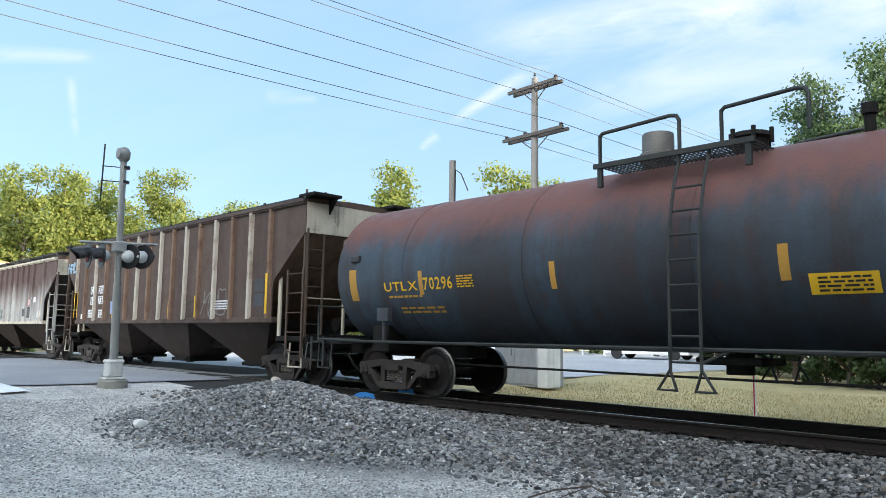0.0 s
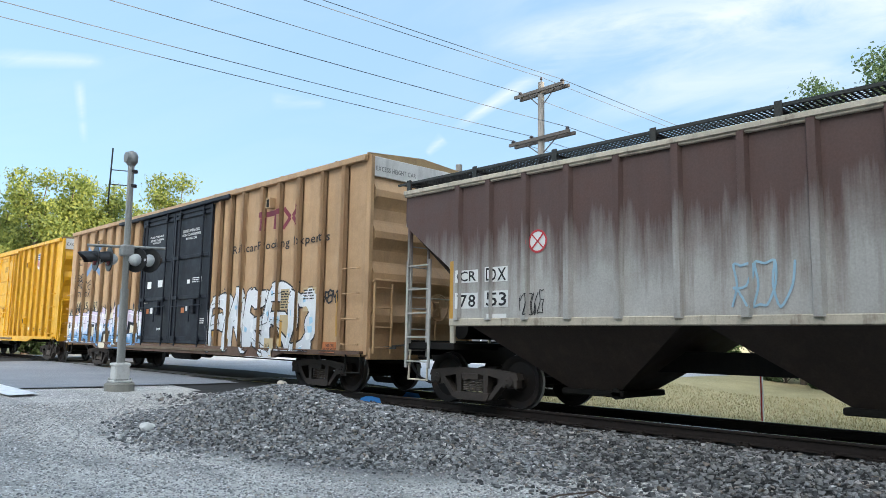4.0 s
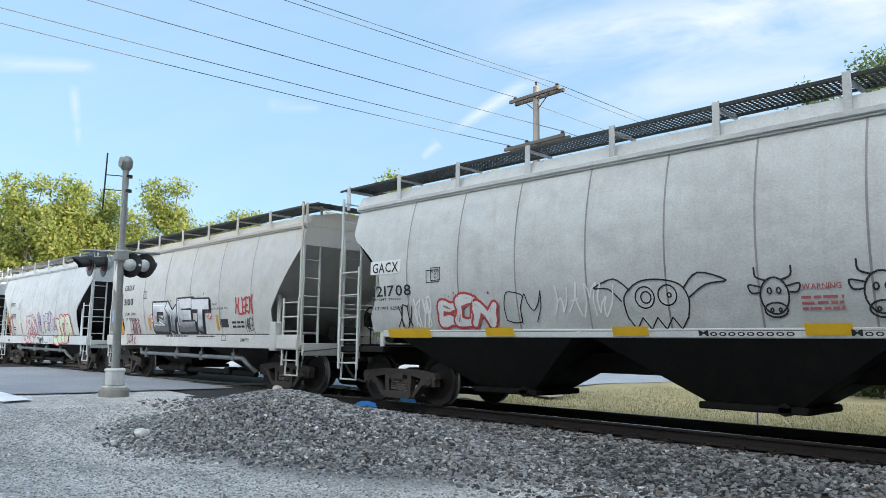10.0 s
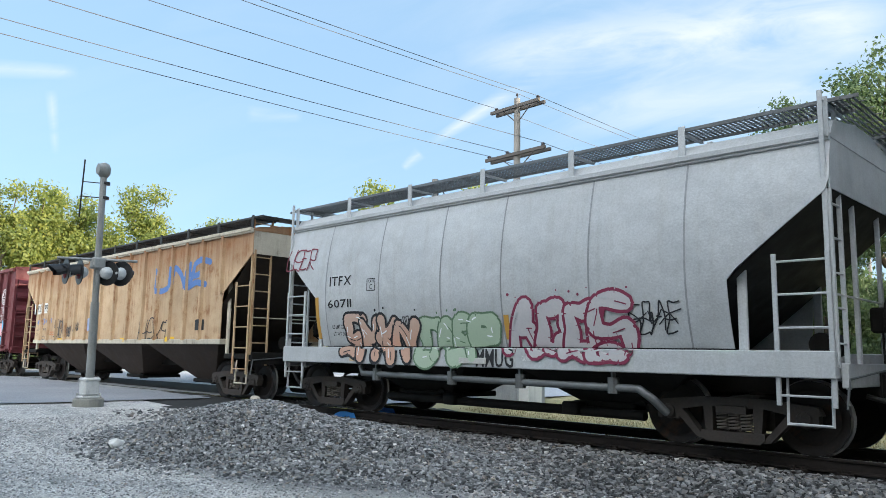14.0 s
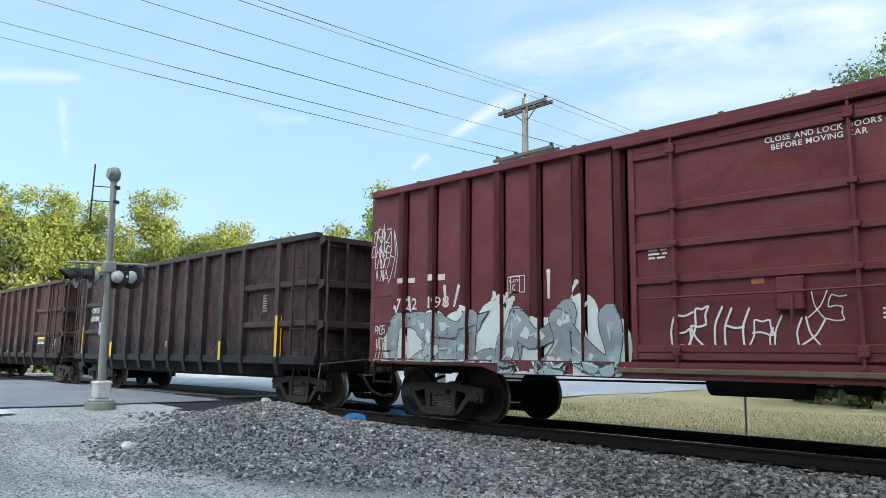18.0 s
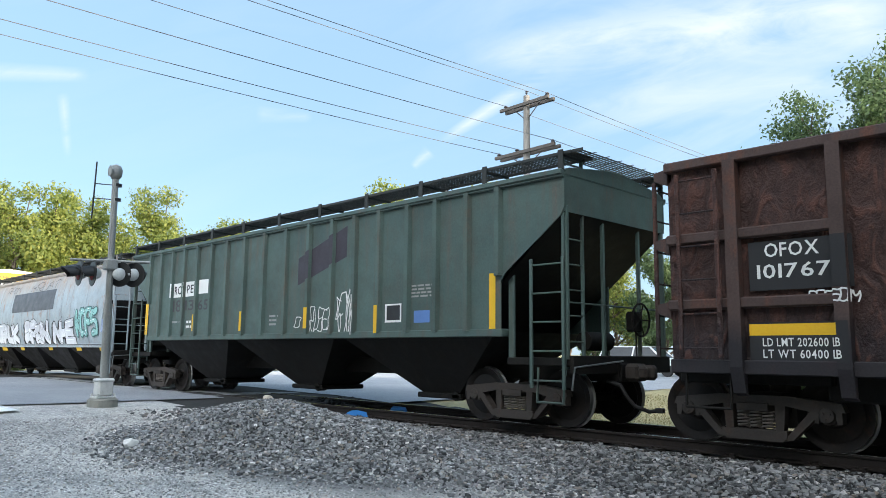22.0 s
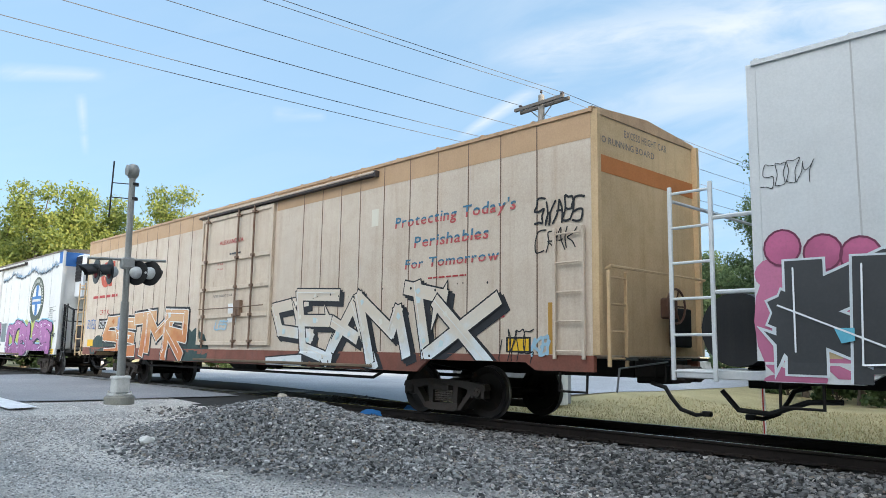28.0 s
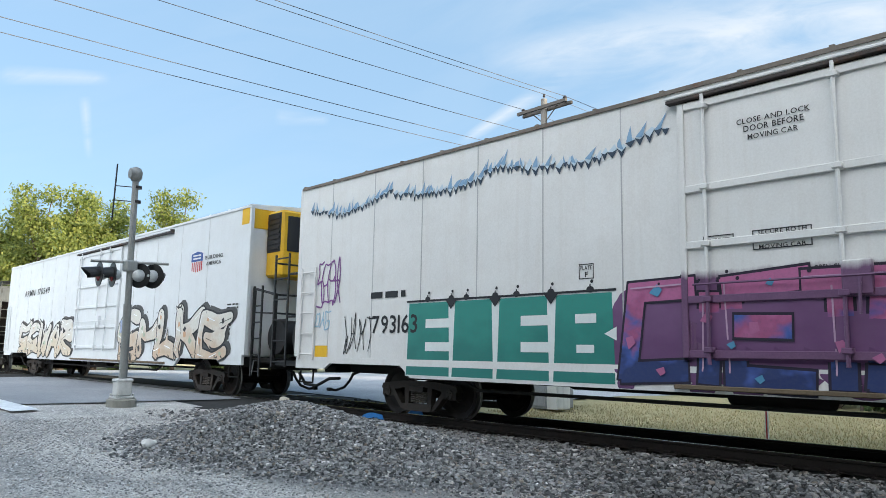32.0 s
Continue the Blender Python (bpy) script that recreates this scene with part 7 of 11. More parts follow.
bars(tan, skT, xT, -56.05, -55.46, 2.61, 2.77, 3, INK_W, 89)
bars(tan, skT, xT, -55.48, -55.21, 1.47, 1.64, 3, INK_W, 90)
lettering(tan, skT, xT, -53.88, -49.58, 3.26, 3.46, "Railcar Pooling Experts", INK_K)
patch(tan, skT, xT, -51.45, -51.08, 1.79, 2.26, INK_T, lift=0.026)
bars(tan, skT, xT, -51.43, -51.11, 1.81, 2.23, 7, INK_K, 93, lift=0.031)
patch(tan, skT, xT, -50.51, -49.96, 1.73, 2.26, INK_T, lift=0.026)
bars(tan, skT, xT, -50.49, -50.06, 1.98, 2.23, 4, INK_K, 95, lift=0.031)
patch(tan, skT, xT, -51.45, -51.05, 0.91, 1.66, INK_T, lift=0.026)
patch(tan, skT, xT, -52.11, -51.07, 0.71, 1.12, INK_T, lift=0.026)
lettering(tan, skT, xT, -52.07, -51.73, 0.91, 1.00, "XGH61", INK_K, lift=0.031)
patch(tan, skT, xT, -49.19, -49.09, 1.18, 2.08, INK_A, lift=0.03)
patch(tan, skT, xT, -51.45, -51.35, 0.94, 1.54, INK_A, lift=0.03)
patch(tan, skT, xT, -54.66, -54.56, 1.14, 1.68, INK_A)
patch(tan, skT, xT, -49.69, -49.14, 0.85, 1.07, INK_O, lift=0.026)
lettering(tan, skT, xT, -49.58, -49.27, 0.96, 1.03, "THIS CAR", INK_K, lift=0.031)
lettering(tan, skT, xT, -49.65, -49.19, 0.88, 0.94, "EXCESS HEIGHT", INK_K, lift=0.031)
scrawl(tan, skT, xT, -49.70, -49.11, 1.92, 2.14, "REMB", INK_K, 105, 0.04)
patch(tan, skT, xT, -63.50, -63.38, 1.04, 1.57, INK_Y)
patch(tan, skT, xT, -60.31, -60.19, 1.13, 1.57, INK_Y)
patch(tan, skT, xT, -60.55, -60.11, 0.94, 1.11, INK_Y)
patch(tan, skT, xT, -63.82, -63.10, 0.69, 0.81, INK_Y)
lettering(yel, skY, xY, -84.11, -83.74, 3.87, 4.06, "70", INK_K)
lettering(yel, skY, xY, -83.28, -82.94, 3.86, 4.05, "09", INK_K)
lettering(yel, skY, xY, -82.49, -82.19, 3.88, 4.04, "16", INK_K)
lettering(yel, skY, xY, -84.12, -83.73, 4.32, 4.50, "UP", INK_K)
outline_box(yel, skY, xY, -69.27, -68.81, 1.19, 1.36, INK_K)
patch(yel, skY, xY, -69.24, -68.84, 1.22, 1.33, INK_Y)
lettering(yel, skY, xY, -69.15, -68.91, 1.28, 1.32, "THIS CAR", INK_K)
lettering(yel, skY, xY, -69.22, -68.85, 1.22, 1.27, "EXCESS HEIGHT", INK_K)
lettering(yel, skY, xY, -84.16, -83.78, 1.50, 1.58, "LD LMT", INK_K)
lettering(yel, skY, xY, -84.16, -83.81, 1.36, 1.44, "LT WT", INK_K)
lettering(yel, skY, xY, -84.15, -83.86, 1.21, 1.30, "CUFT", INK_K)
lettering(yel, skY, xY, -83.35, -82.95, 1.50, 1.58, "205300", INK_K)
lettering(yel, skY, xY, -83.29, -82.94, 1.36, 1.44, "80700", INK_K)
lettering(yel, skY, xY, -83.27, -82.94, 1.23, 1.31, "7500", INK_K)
lettering(yel, skY, xY, -80.13, -79.93, 1.19, 1.28, "70K", INK_K)
lettering(yel, skY, xY, -78.45, -77.51, 4.08, 4.17, "CLOSE THIS DOOR BEFORE", INK_K)
lettering(yel, skY, xY, -78.35, -77.62, 3.99, 4.07, "CLOSING MAIN DOOR", INK_K)
lettering(yel, skY, xY, -75.86, -75.25, 4.12, 4.19, "CLOSE AND LOCK", INK_K)
lettering(yel, skY, xY, -75.86, -75.32, 4.03, 4.10, "DOORS BEFORE", INK_K)
lettering(yel, skY, xY, -75.85, -75.42, 3.94, 4.01, "MOVING CAR", INK_K)
lettering(yel, skY, xY, -78.28, -78.06, 2.23, 2.30, "OPEN", INK_K)
lettering(yel, skY, xY, -78.28, -78.07, 2.03, 2.11, "ASD", INK_K)
lettering(yel, skY, xY, -75.79, -75.59, 2.22, 2.28, "OPEN", INK_K)
lettering(yel, skY, xY, -75.81, -75.60, 2.02, 2.08, "ASD", INK_K)
patch(yel, skY, xY, -78.26, -78.08, 1.84, 2.02, INK_W)
patch(yel, skY, xY, -75.80, -75.62, 1.83, 2.00, INK_W)
patch(yel, skY, xY, -77.81, -77.47, 2.49, 2.59, INK_W)
patch(yel, skY, xY, -71.62, -71.35, 1.26, 1.41, INK_W)
bars(yel, skY, xY, -70.84, -70.55, 1.24, 1.39, 2, INK_K, 138)
bars(yel, skY, xY, -70.01, -69.64, 1.21, 1.33, 2, INK_K, 139)
patch(yel, skY, xY, -84.99, -84.51, 1.20, 1.37, INK_K)
patch(yel, skY, xY, -84.94, -84.55, 1.22, 1.34, INK_Y)
patch(gac, skG, xG, -102.69, -101.79, 2.49, 2.75, INK_W)
lettering(gac, skG, xG, -102.62, -101.85, 2.52, 2.71, "GACX", INK_K)
lettering(gac, skG, xG, -102.61, -101.50, 2.06, 2.26, "121708", INK_K)
lettering(gac, skG, xG, -102.63, -101.80, 1.98, 2.02, "LD LMT 223500", INK_K)
lettering(gac, skG, xG, -102.60, -101.80, 1.80, 1.86, "LT WT 62500", INK_K)
outline_box(gac, skG, xG, -100.95, -100.70, 2.29, 2.53, INK_K)
lettering(gac, skG, xG, -100.93, -100.72, 2.44, 2.48, "PLATE", INK_K)
lettering(gac, skG, xG, -100.86, -100.79, 2.33, 2.42, "C", INK_K)
scrawl(gac, skG, xG, -92.00, -91.43, 1.64, 1.96, "OO", INK_K, 150, 0.022)
scrawl(gac, skG, xG, -91.22, -90.47, 1.53, 2.11, "OAX", INK_K, 151, 0.022)
scrawl(gac, skG, xG, -99.22, -98.48, 1.51, 1.96, "OM", INK_K, 152, 0.018)
scrawl(gac, skG, xG, -98.22, -97.13, 1.62, 2.06, "WAMW", INK_W, 153, 0.025)
scrawl(gac, skG, xG, -93.18, -92.38, 1.58, 1.80, "HATE", INK_C, 154, 0.018)
patch(gac, skG, xG, -90.44, -90.00, 1.63, 1.89, INK_D)
bars(gac, skG, xG, -89.53, -88.84, 1.92, 2.15, 3, INK_K, 156)
outline_box(gac, skG, xG, -101.07, -100.74, 2.26, 2.49, INK_K)
scrawl(gac, skG, xG, -101.93, -101.53, 1.47, 1.85, "XOX", INK_K, 158, 0.025)
scrawl(gac, skG, xG, -101.44, -101.01, 1.49, 1.95, "KIMB", INK_W, 159, 0.03)
patch(gac, skG, xG, -102.24, -101.06, 1.27, 1.44, INK_Y, lift=0.075)
patch(gac, skG, xG, -99.69, -99.07, 1.30, 1.44, INK_Y, lift=0.075)
patch(gac, skG, xG, -97.19, -96.61, 1.31, 1.44, INK_Y, lift=0.075)
patch(gac, skG, xG, -94.51, -93.98, 1.32, 1.46, INK_Y, lift=0.075)
patch(gac, skG, xG, -92.07, -91.58, 1.33, 1.46, INK_Y, lift=0.075)
patch(gac, skG, xG, -90.04, -89.14, 1.33, 1.45, INK_Y, lift=0.075)
patch(gac, skG, xG, -88.94, -88.71, 1.29, 1.42, INK_R, lift=0.075)
lettering(crd, skC, xC, -115.28, -114.52, 2.70, 2.86, "CRDX", INK_K)
lettering(crd, skC, xC, -115.26, -114.55, 2.24, 2.44, "3100", INK_K)
lettering(crd, skC, xC, -115.22, -114.39, 1.92, 2.00, "LD LMT 230100", INK_K)
lettering(crd, skC, xC, -115.16, -114.35, 1.75, 1.84, "LT WT 55900", INK_K)
outline_box(crd, skC, xC, -113.78, -113.53, 2.40, 2.64, INK_K)
lettering(crd, skC, xC, -113.75, -113.55, 2.57, 2.61, "PLATE", INK_K)
lettering(crd, skC, xC, -113.68, -113.60, 2.43, 2.53, "C", INK_K)
lettering(crd, skC, xC, -109.69, -109.06, 2.08, 2.13, "A JOB THAT", INK_K)
lettering(crd, skC, xC, -109.46, -108.49, 1.97, 2.02, "SLOWLY KILLS YOU.", INK_K)
scrawl(crd, skC, xC, -108.12, -107.31, 1.86, 2.23, "MUSEN", INK_R, 176, 0.05)
patch(crd, skC, xC, -115.82, -115.71, 2.08, 2.52, INK_A)
patch(crd, skC, xC, -115.76, -115.50, 1.34, 1.76, INK_A)
patch(crd, skC, xC, -113.51, -113.36, 1.46, 1.83, INK_A)
patch(crd, skC, xC, -109.23, -109.10, 1.43, 1.83, INK_A)
patch(crd, skC, xC, -109.03, -108.60, 1.51, 1.72, INK_K)
bars(crd, skC, xC, -108.39, -107.78, 1.47, 1.68, 2, INK_K, 182)
scrawl(crd, skC, xC, -114.82, -114.13, 1.10, 1.81, "BLXNE", INK_M, 183, 0.03)
scrawl(crd, skC, xC, -107.70, -107.34, 1.41, 1.71, "HKET", INK_K, 184, 0.02)
bars(crd, skC, xC, -112.03, -110.65, 1.25, 1.32, 1, INK_K, 185)
bars(crd, skC, xC, -110.13, -109.07, 1.24, 1.31, 1, INK_K, 186)
outline_box(crd, skC, xC, -108.76, -108.53, 1.17, 1.30, INK_K)
lettering(crd, skC, xC, -107.78, -107.37, 1.15, 1.23, "EMPTY", INK_K)
lettering(it1, sk1, x1, -128.15, -127.47, 2.51, 2.69, "ITFX", INK_K)
lettering(it1, sk1, x1, -128.12, -127.32, 2.02, 2.21, "60717", INK_K)
outline_box(it1, sk1, x1, -126.99, -126.74, 2.40, 2.64, INK_K)
lettering(it1, sk1, x1, -126.96, -126.77, 2.56, 2.61, "PLATE", INK_K)
lettering(it1, sk1, x1, -126.90, -126.83, 2.43, 2.52, "C", INK_K)
bars(it1, sk1, x1, -127.82, -127.49, 1.48, 1.69, 2, INK_K, 194)
scrawl(it1, sk1, x1, -128.51, -127.74, 1.34, 2.06, "RAEXE", INK_M, 195, 0.03)
scrawl(it1, sk1, x1, -124.41, -123.72, 1.39, 2.08, "TRHL", INK_P, 196, 0.028)
scrawl(it1, sk1, x1, -123.52, -122.49, 1.47, 2.13, "ESERT", INK_P, 197, 0.028)
scrawl(it1, sk1, x1, -122.46, -122.03, 1.52, 1.95, "LLW", INK_P, 198, 0.028)
scrawl(it1, sk1, x1, -124.09, -123.41, 0.98, 1.21, "BUMM", INK_K, 199, 0.04)
patch(it1, sk1, x1, -128.63, -128.50, 1.38, 2.24, INK_A)
patch(it1, sk1, x1, -126.77, -126.60, 1.41, 1.83, INK_A)
patch(it1, sk1, x1, -123.62, -123.50, 1.38, 1.81, INK_A)
lettering(it1, sk1, x1, -123.38, -123.19, 1.09, 1.15, "CAUTION", INK_K)
bars(it1, sk1, x1, -123.41, -122.69, 1.00, 1.06, 1, INK_K, 204)
patch(it1, sk1, x1, -128.23, -128.00, 1.03, 1.13, INK_D)
bars(it1, sk1, x1, -122.55, -122.25, 1.05, 1.16, 2, INK_G, 206)
lettering(it2, sk2, x2, -140.52, -139.82, 2.50, 2.69, "ITFX", INK_K)
lettering(it2, sk2, x2, -140.57, -139.81, 2.06, 2.22, "60711", INK_K)
outline_box(it2, sk2, x2, -139.34, -139.09, 2.35, 2.59, INK_K)
lettering(it2, sk2, x2, -139.31, -139.12, 2.51, 2.56, "PLATE", INK_K)
lettering(it2, sk2, x2, -139.25, -139.18, 2.38, 2.48, "C", INK_K)
lettering(it2, sk2, x2, -140.48, -139.96, 1.64, 1.72, "LD LMT 229500", INK_K)
lettering(it2, sk2, x2, -140.47, -139.96, 1.50, 1.58, "LT WT 56500", INK_K)
lettering(it2, sk2, x2, -136.50, -135.71, 0.98, 1.27, "MMUG", INK_K)
patch(it2, sk2, x2, -137.69, -137.46, 1.01, 1.15, INK_Y)
scrawl(it2, sk2, x2, -142.09, -141.11, 2.93, 3.34, "USER", INK_M, 216, 0.03)
scrawl(it2, sk2, x2, -138.35, -138.13, 1.54, 1.83, "DEX", INK_K, 217, 0.02)
patch(it2, sk2, x2, -141.00, -140.89, 1.44, 2.29, INK_A)
patch(it2, sk2, x2, -135.96, -135.85, 1.42, 1.81, INK_A)
lettering(it2, sk2, x2, -135.54, -135.33, 1.09, 1.16, "CAUTION", INK_W)
patch(it2, sk2, x2, -139.82, -139.59, 1.01, 1.13, INK_T)
patch(ora, skO, xO, -158.53, -157.93, 2.38, 2.75, INK_W)
patch(ora, skO, xO, -157.81, -157.23, 2.40, 2.77, INK_W)
lettering(ora, skO, xO, -158.40, -158.01, 2.46, 2.70, "RC", INK_K)
lettering(ora, skO, xO, -157.68, -157.31, 2.46, 2.71, "PE", INK_K)
lettering(ora, skO, xO, -158.35, -157.97, 1.98, 2.18, "49", INK_B)
lettering(ora, skO, xO, -157.72, -157.29, 2.00, 2.21, "34", INK_B)
lettering(ora, skO, xO, -156.97, -156.82, 2.01, 2.21, "9", INK_B)
lettering(ora, skO, xO, -158.37, -157.97, 1.77, 1.85, "LD LMT", INK_D)
lettering(ora, skO, xO, -157.70, -157.35, 1.78, 1.86, "218000", INK_D)
lettering(ora, skO, xO, -158.37, -158.04, 1.60, 1.68, "LT WT", INK_D)
outline_box(ora, skO, xO, -157.72, -157.46, 1.45, 1.58, INK_D)
bars(ora, skO, xO, -156.95, -156.44, 1.60, 1.75, 2, INK_O, 233)
scrawl(ora, skO, xO, -155.30, -154.96, 1.57, 1.84, "GORR", INK_D, 234, 0.03)
scrawl(ora, skO, xO, -154.53, -154.25, 1.74, 1.99, "XN", INK_D, 235, 0.03)
scrawl(ora, skO, xO, -156.29, -155.65, 1.57, 2.13, "SVEN", INK_D, 236, 0.03)
patch(ora, skO, xO, -156.13, -155.66, 1.40, 1.50, INK_Y)
scrawl(ora, skO, xO, -148.59, -145.77, 2.84, 3.40, "UNE", INK_B, 238, 0.16)
scrawl(ora, skO, xO, -149.43, -147.72, 1.40, 1.98, "HEXS", INK_K, 239, 0.03)
patch(ora, skO, xO, -146.25, -145.78, 1.67, 1.94, INK_K)
patch(ora, skO, xO, -153.14, -152.39, 1.35, 1.47, INK_Y)
patch(ora, skO, xO, -150.87, -150.40, 1.37, 1.49, INK_Y)
patch(ora, skO, xO, -147.89, -147.35, 1.38, 1.51, INK_Y)
lettering(mar, skM, xM, -176.23, -175.75, 1.99, 2.20, "722", INK_C)
lettering(mar, skM, xM, -175.37, -174.92, 2.00, 2.20, "198", INK_C)
bars(mar, skM, xM, -176.27, -175.70, 2.44, 2.62, 1, INK_C, 246)
bars(mar, skM, xM, -175.38, -174.94, 2.43, 2.65, 1, INK_C, 247)
outline_box(mar, skM, xM, -173.58, -173.32, 2.17, 2.44, INK_W)
lettering(mar, skM, xM, -173.55, -173.35, 2.34, 2.39, "PLATE", INK_W)
lettering(mar, skM, xM, -173.48, -173.42, 2.21, 2.31, "C", INK_W)
scrawl(mar, skM, xM, -177.03, -176.52, 3.31, 3.56, "TRAZ", INK_W, 251, 0.016)
scrawl(mar, skM, xM, -177.05, -176.51, 3.03, 3.26, "CHAMP", INK_W, 252, 0.016)
scrawl(mar, skM, xM, -176.92, -176.57, 2.60, 2.99, "INC", INK_W, 253, 0.016)
scrawl(mar, skM, xM, -176.92, -176.64, 1.57, 1.71, "PAOS", INK_W, 254, 0.015)
scrawl(mar, skM, xM, -176.89, -176.57, 1.09, 1.50, "MEOW", INK_C, 255, 0.015)
bars(mar, skM, xM, -176.19, -175.82, 1.30, 1.54, 2, INK_W, 256)
lettering(mar, skM, xM, -169.33, -168.01, 3.83, 3.90, "CLOSE AND LOCK DOORS", INK_W)
lettering(mar, skM, xM, -169.25, -168.16, 3.73, 3.80, "BEFORE MOVING CAR", INK_W)
scrawl(mar, skM, xM, -170.64, -169.67, 1.31, 1.77, "GRIH", INK_W, 259, 0.028)
scrawl(mar, skM, xM, -169.61, -168.74, 1.29, 1.63, "BUX", INK_W, 260, 0.022)
scrawl(mar, skM, xM, -168.89, -168.53, 1.63, 1.93, "XS", INK_W, 261, 0.015)
patch(mar, skM, xM, -169.58, -169.42, 2.08, 2.18, INK_O)
bars(mar, skM, xM, -170.99, -170.69, 2.49, 2.65, 3, INK_W, 263)
bars(mar, skM, xM, -168.14, -167.85, 1.60, 1.75, 3, INK_W, 264)
outline_box(mar, skM, xM, -173.52, -173.22, 2.17, 2.45, INK_W)
scrawl(mar, skM, xM, -176.87, -176.36, 2.58, 3.56, "HXA", INK_W, 266, 0.016)
scrawl(mar, skM, xM, -163.09, -162.39, 2.22, 2.79, "SMUK", INK_W, 267, 0.016)
patch(go1, skg1, xg1, -191.74, -190.73, 2.13, 2.63, INK_D)
lettering(go1, skg1, xg1, -191.68, -190.81, 2.43, 2.59, "OFOX", INK_W)
lettering(go1, skg1, xg1, -191.70, -190.76, 2.16, 2.32, "101802", INK_W)
patch(go1, skg1, xg1, -192.44, -192.13, 1.09, 2.02, INK_Y)
patch(go1, skg1, xg1, -189.82, -189.63, 1.03, 1.48, INK_Y)
patch(go1, skg1, xg1, -182.88, -182.77, 1.00, 1.45, INK_Y)
patch(go1, skg1, xg1, -180.34, -180.20, 1.10, 2.01, INK_Y)
patch(go1, skg1, xg1, -185.92, -185.77, 1.33, 1.48, INK_Y)
bars(go1, skg1, xg1, -181.01, -180.83, 2.11, 2.52, 7, INK_G, 276)
patch(go2, skg2, xg2, -207.52, -206.32, 1.96, 2.57, INK_K)
lettering(go2, skg2, xg2, -207.32, -206.68, 2.37, 2.54, "OFOX", INK_W)
lettering(go2, skg2, xg2, -207.42, -206.56, 2.11, 2.28, "101767", INK_W)
patch(go2, skg2, xg2, -207.55, -206.39, 1.09, 1.57, INK_K)
patch(go2, skg2, xg2, -207.46, -206.55, 1.45, 1.54, INK_Y)
lettering(go2, skg2, xg2, -207.39, -206.48, 1.28, 1.38, "LD LMT 202600 LB", INK_W)
lettering(go2, skg2, xg2, -207.39, -206.47, 1.14, 1.24, "LT WT 60400 LB", INK_W)
patch(go2, skg2, xg2, -197.17, -196.22, 1.35, 1.72, INK_K)
patch(go2, skg2, xg2, -197.13, -196.25, 1.61, 1.70, INK_Y)
bars(go2, skg2, xg2, -197.08, -196.28, 1.43, 1.57, 3, INK_W, 286)
patch(go2, skg2, xg2, -207.55, -206.52, 1.41, 1.55, INK_Y)
patch(go2, skg2, xg2, -202.73, -202.36, 1.13, 1.26, INK_Y)
patch(go2, skg2, xg2, -200.93, -200.55, 1.06, 1.20, INK_Y)
patch(go2, skg2, xg2, -198.94, -198.59, 1.09, 1.20, INK_Y)
scrawl(go2, skg2, xg2, -200.09, -199.63, 1.32, 1.82, "HUR", INK_G, 291, 0.014)
scrawl(go2, skg2, xg2, -206.83, -206.27, 1.79, 1.91, "GOSSDM", INK_W, 292, 0.02)
scrawl(go2, skg2, xg2, -195.38, -195.09, 1.26, 1.57, "IGP", INK_W, 293, 0.02)
patch(grn, skN, xN, -223.79, -223.18, 2.60, 2.99, INK_W)
patch(grn, skN, xN, -223.00, -222.42, 2.60, 3.00, INK_W)
patch(grn, skN, xN, -222.21, -221.61, 2.64, 3.01, INK_W)
lettering(grn, skN, xN, -223.62, -223.23, 2.68, 2.91, "RC", INK_K)
lettering(grn, skN, xN, -222.88, -222.50, 2.69, 2.91, "PE", INK_K)
lettering(grn, skN, xN, -223.68, -223.17, 2.21, 2.53, "18", INK_D)
lettering(grn, skN, xN, -222.96, -222.41, 2.23, 2.50, "13", INK_D)
lettering(grn, skN, xN, -222.21, -221.64, 2.22, 2.48, "65", INK_D)
bars(grn, skN, xN, -223.70, -223.21, 1.87, 1.98, 1, INK_G, 302)
bars(grn, skN, xN, -222.83, -222.50, 1.72, 1.98, 2, INK_W, 303)
patch(grn, skN, xN, -225.39, -225.23, 1.60, 2.49, INK_Y)
patch(grn, skN, xN, -222.42, -222.30, 1.66, 2.10, INK_Y)
patch(grn, skN, xN, -219.94, -219.82, 1.63, 2.10, INK_Y)
patch(grn, skN, xN, -217.20, -217.07, 1.65, 2.10, INK_Y)
scrawl(grn, skN, xN, -217.05, -216.25, 1.61, 2.05, "RUSED", INK_W, 308, 0.022)
scrawl(grn, skN, xN, -216.12, -215.52, 1.54, 2.36, "SENX", INK_W, 309, 0.026)
scrawl(grn, skN, xN, -217.61, -217.41, 1.69, 1.90, "O", INK_W, 310, 0.02)
bars(grn, skN, xN, -218.67, -218.30, 1.72, 2.00, 3, INK_G, 311)
patch(grn, skN, xN, -211.89, -211.75, 1.56, 2.48, INK_Y)
patch(grn, skN, xN, -214.86, -214.72, 1.52, 2.06, INK_Y)
patch(grn, skN, xN, -214.56, -214.09, 1.72, 2.07, INK_W)
patch(grn, skN, xN, -214.51, -214.13, 1.76, 2.04, INK_K)
patch(grn, skN, xN, -213.74, -213.32, 1.70, 1.92, INK_B)
bars(grn, skN, xN, -213.81, -213.24, 2.15, 2.41, 4, INK_G, 317)
patch(rcw, skR, xR, -242.60, -241.22, 2.08, 2.44, INK_W)
lettering(rcw, skR, xR, -242.47, -241.55, 2.14, 2.37, "RCPE", INK_K)
patch(rcw, skR, xR, -242.55, -241.24, 1.70, 2.01, INK_G)
lettering(rcw, skR, xR, -242.43, -241.34, 1.82, 2.03, "466873", INK_W)
lettering(rcw, skR, xR, -242.44, -241.44, 1.60, 1.68, "LD LMT 201700", INK_D)
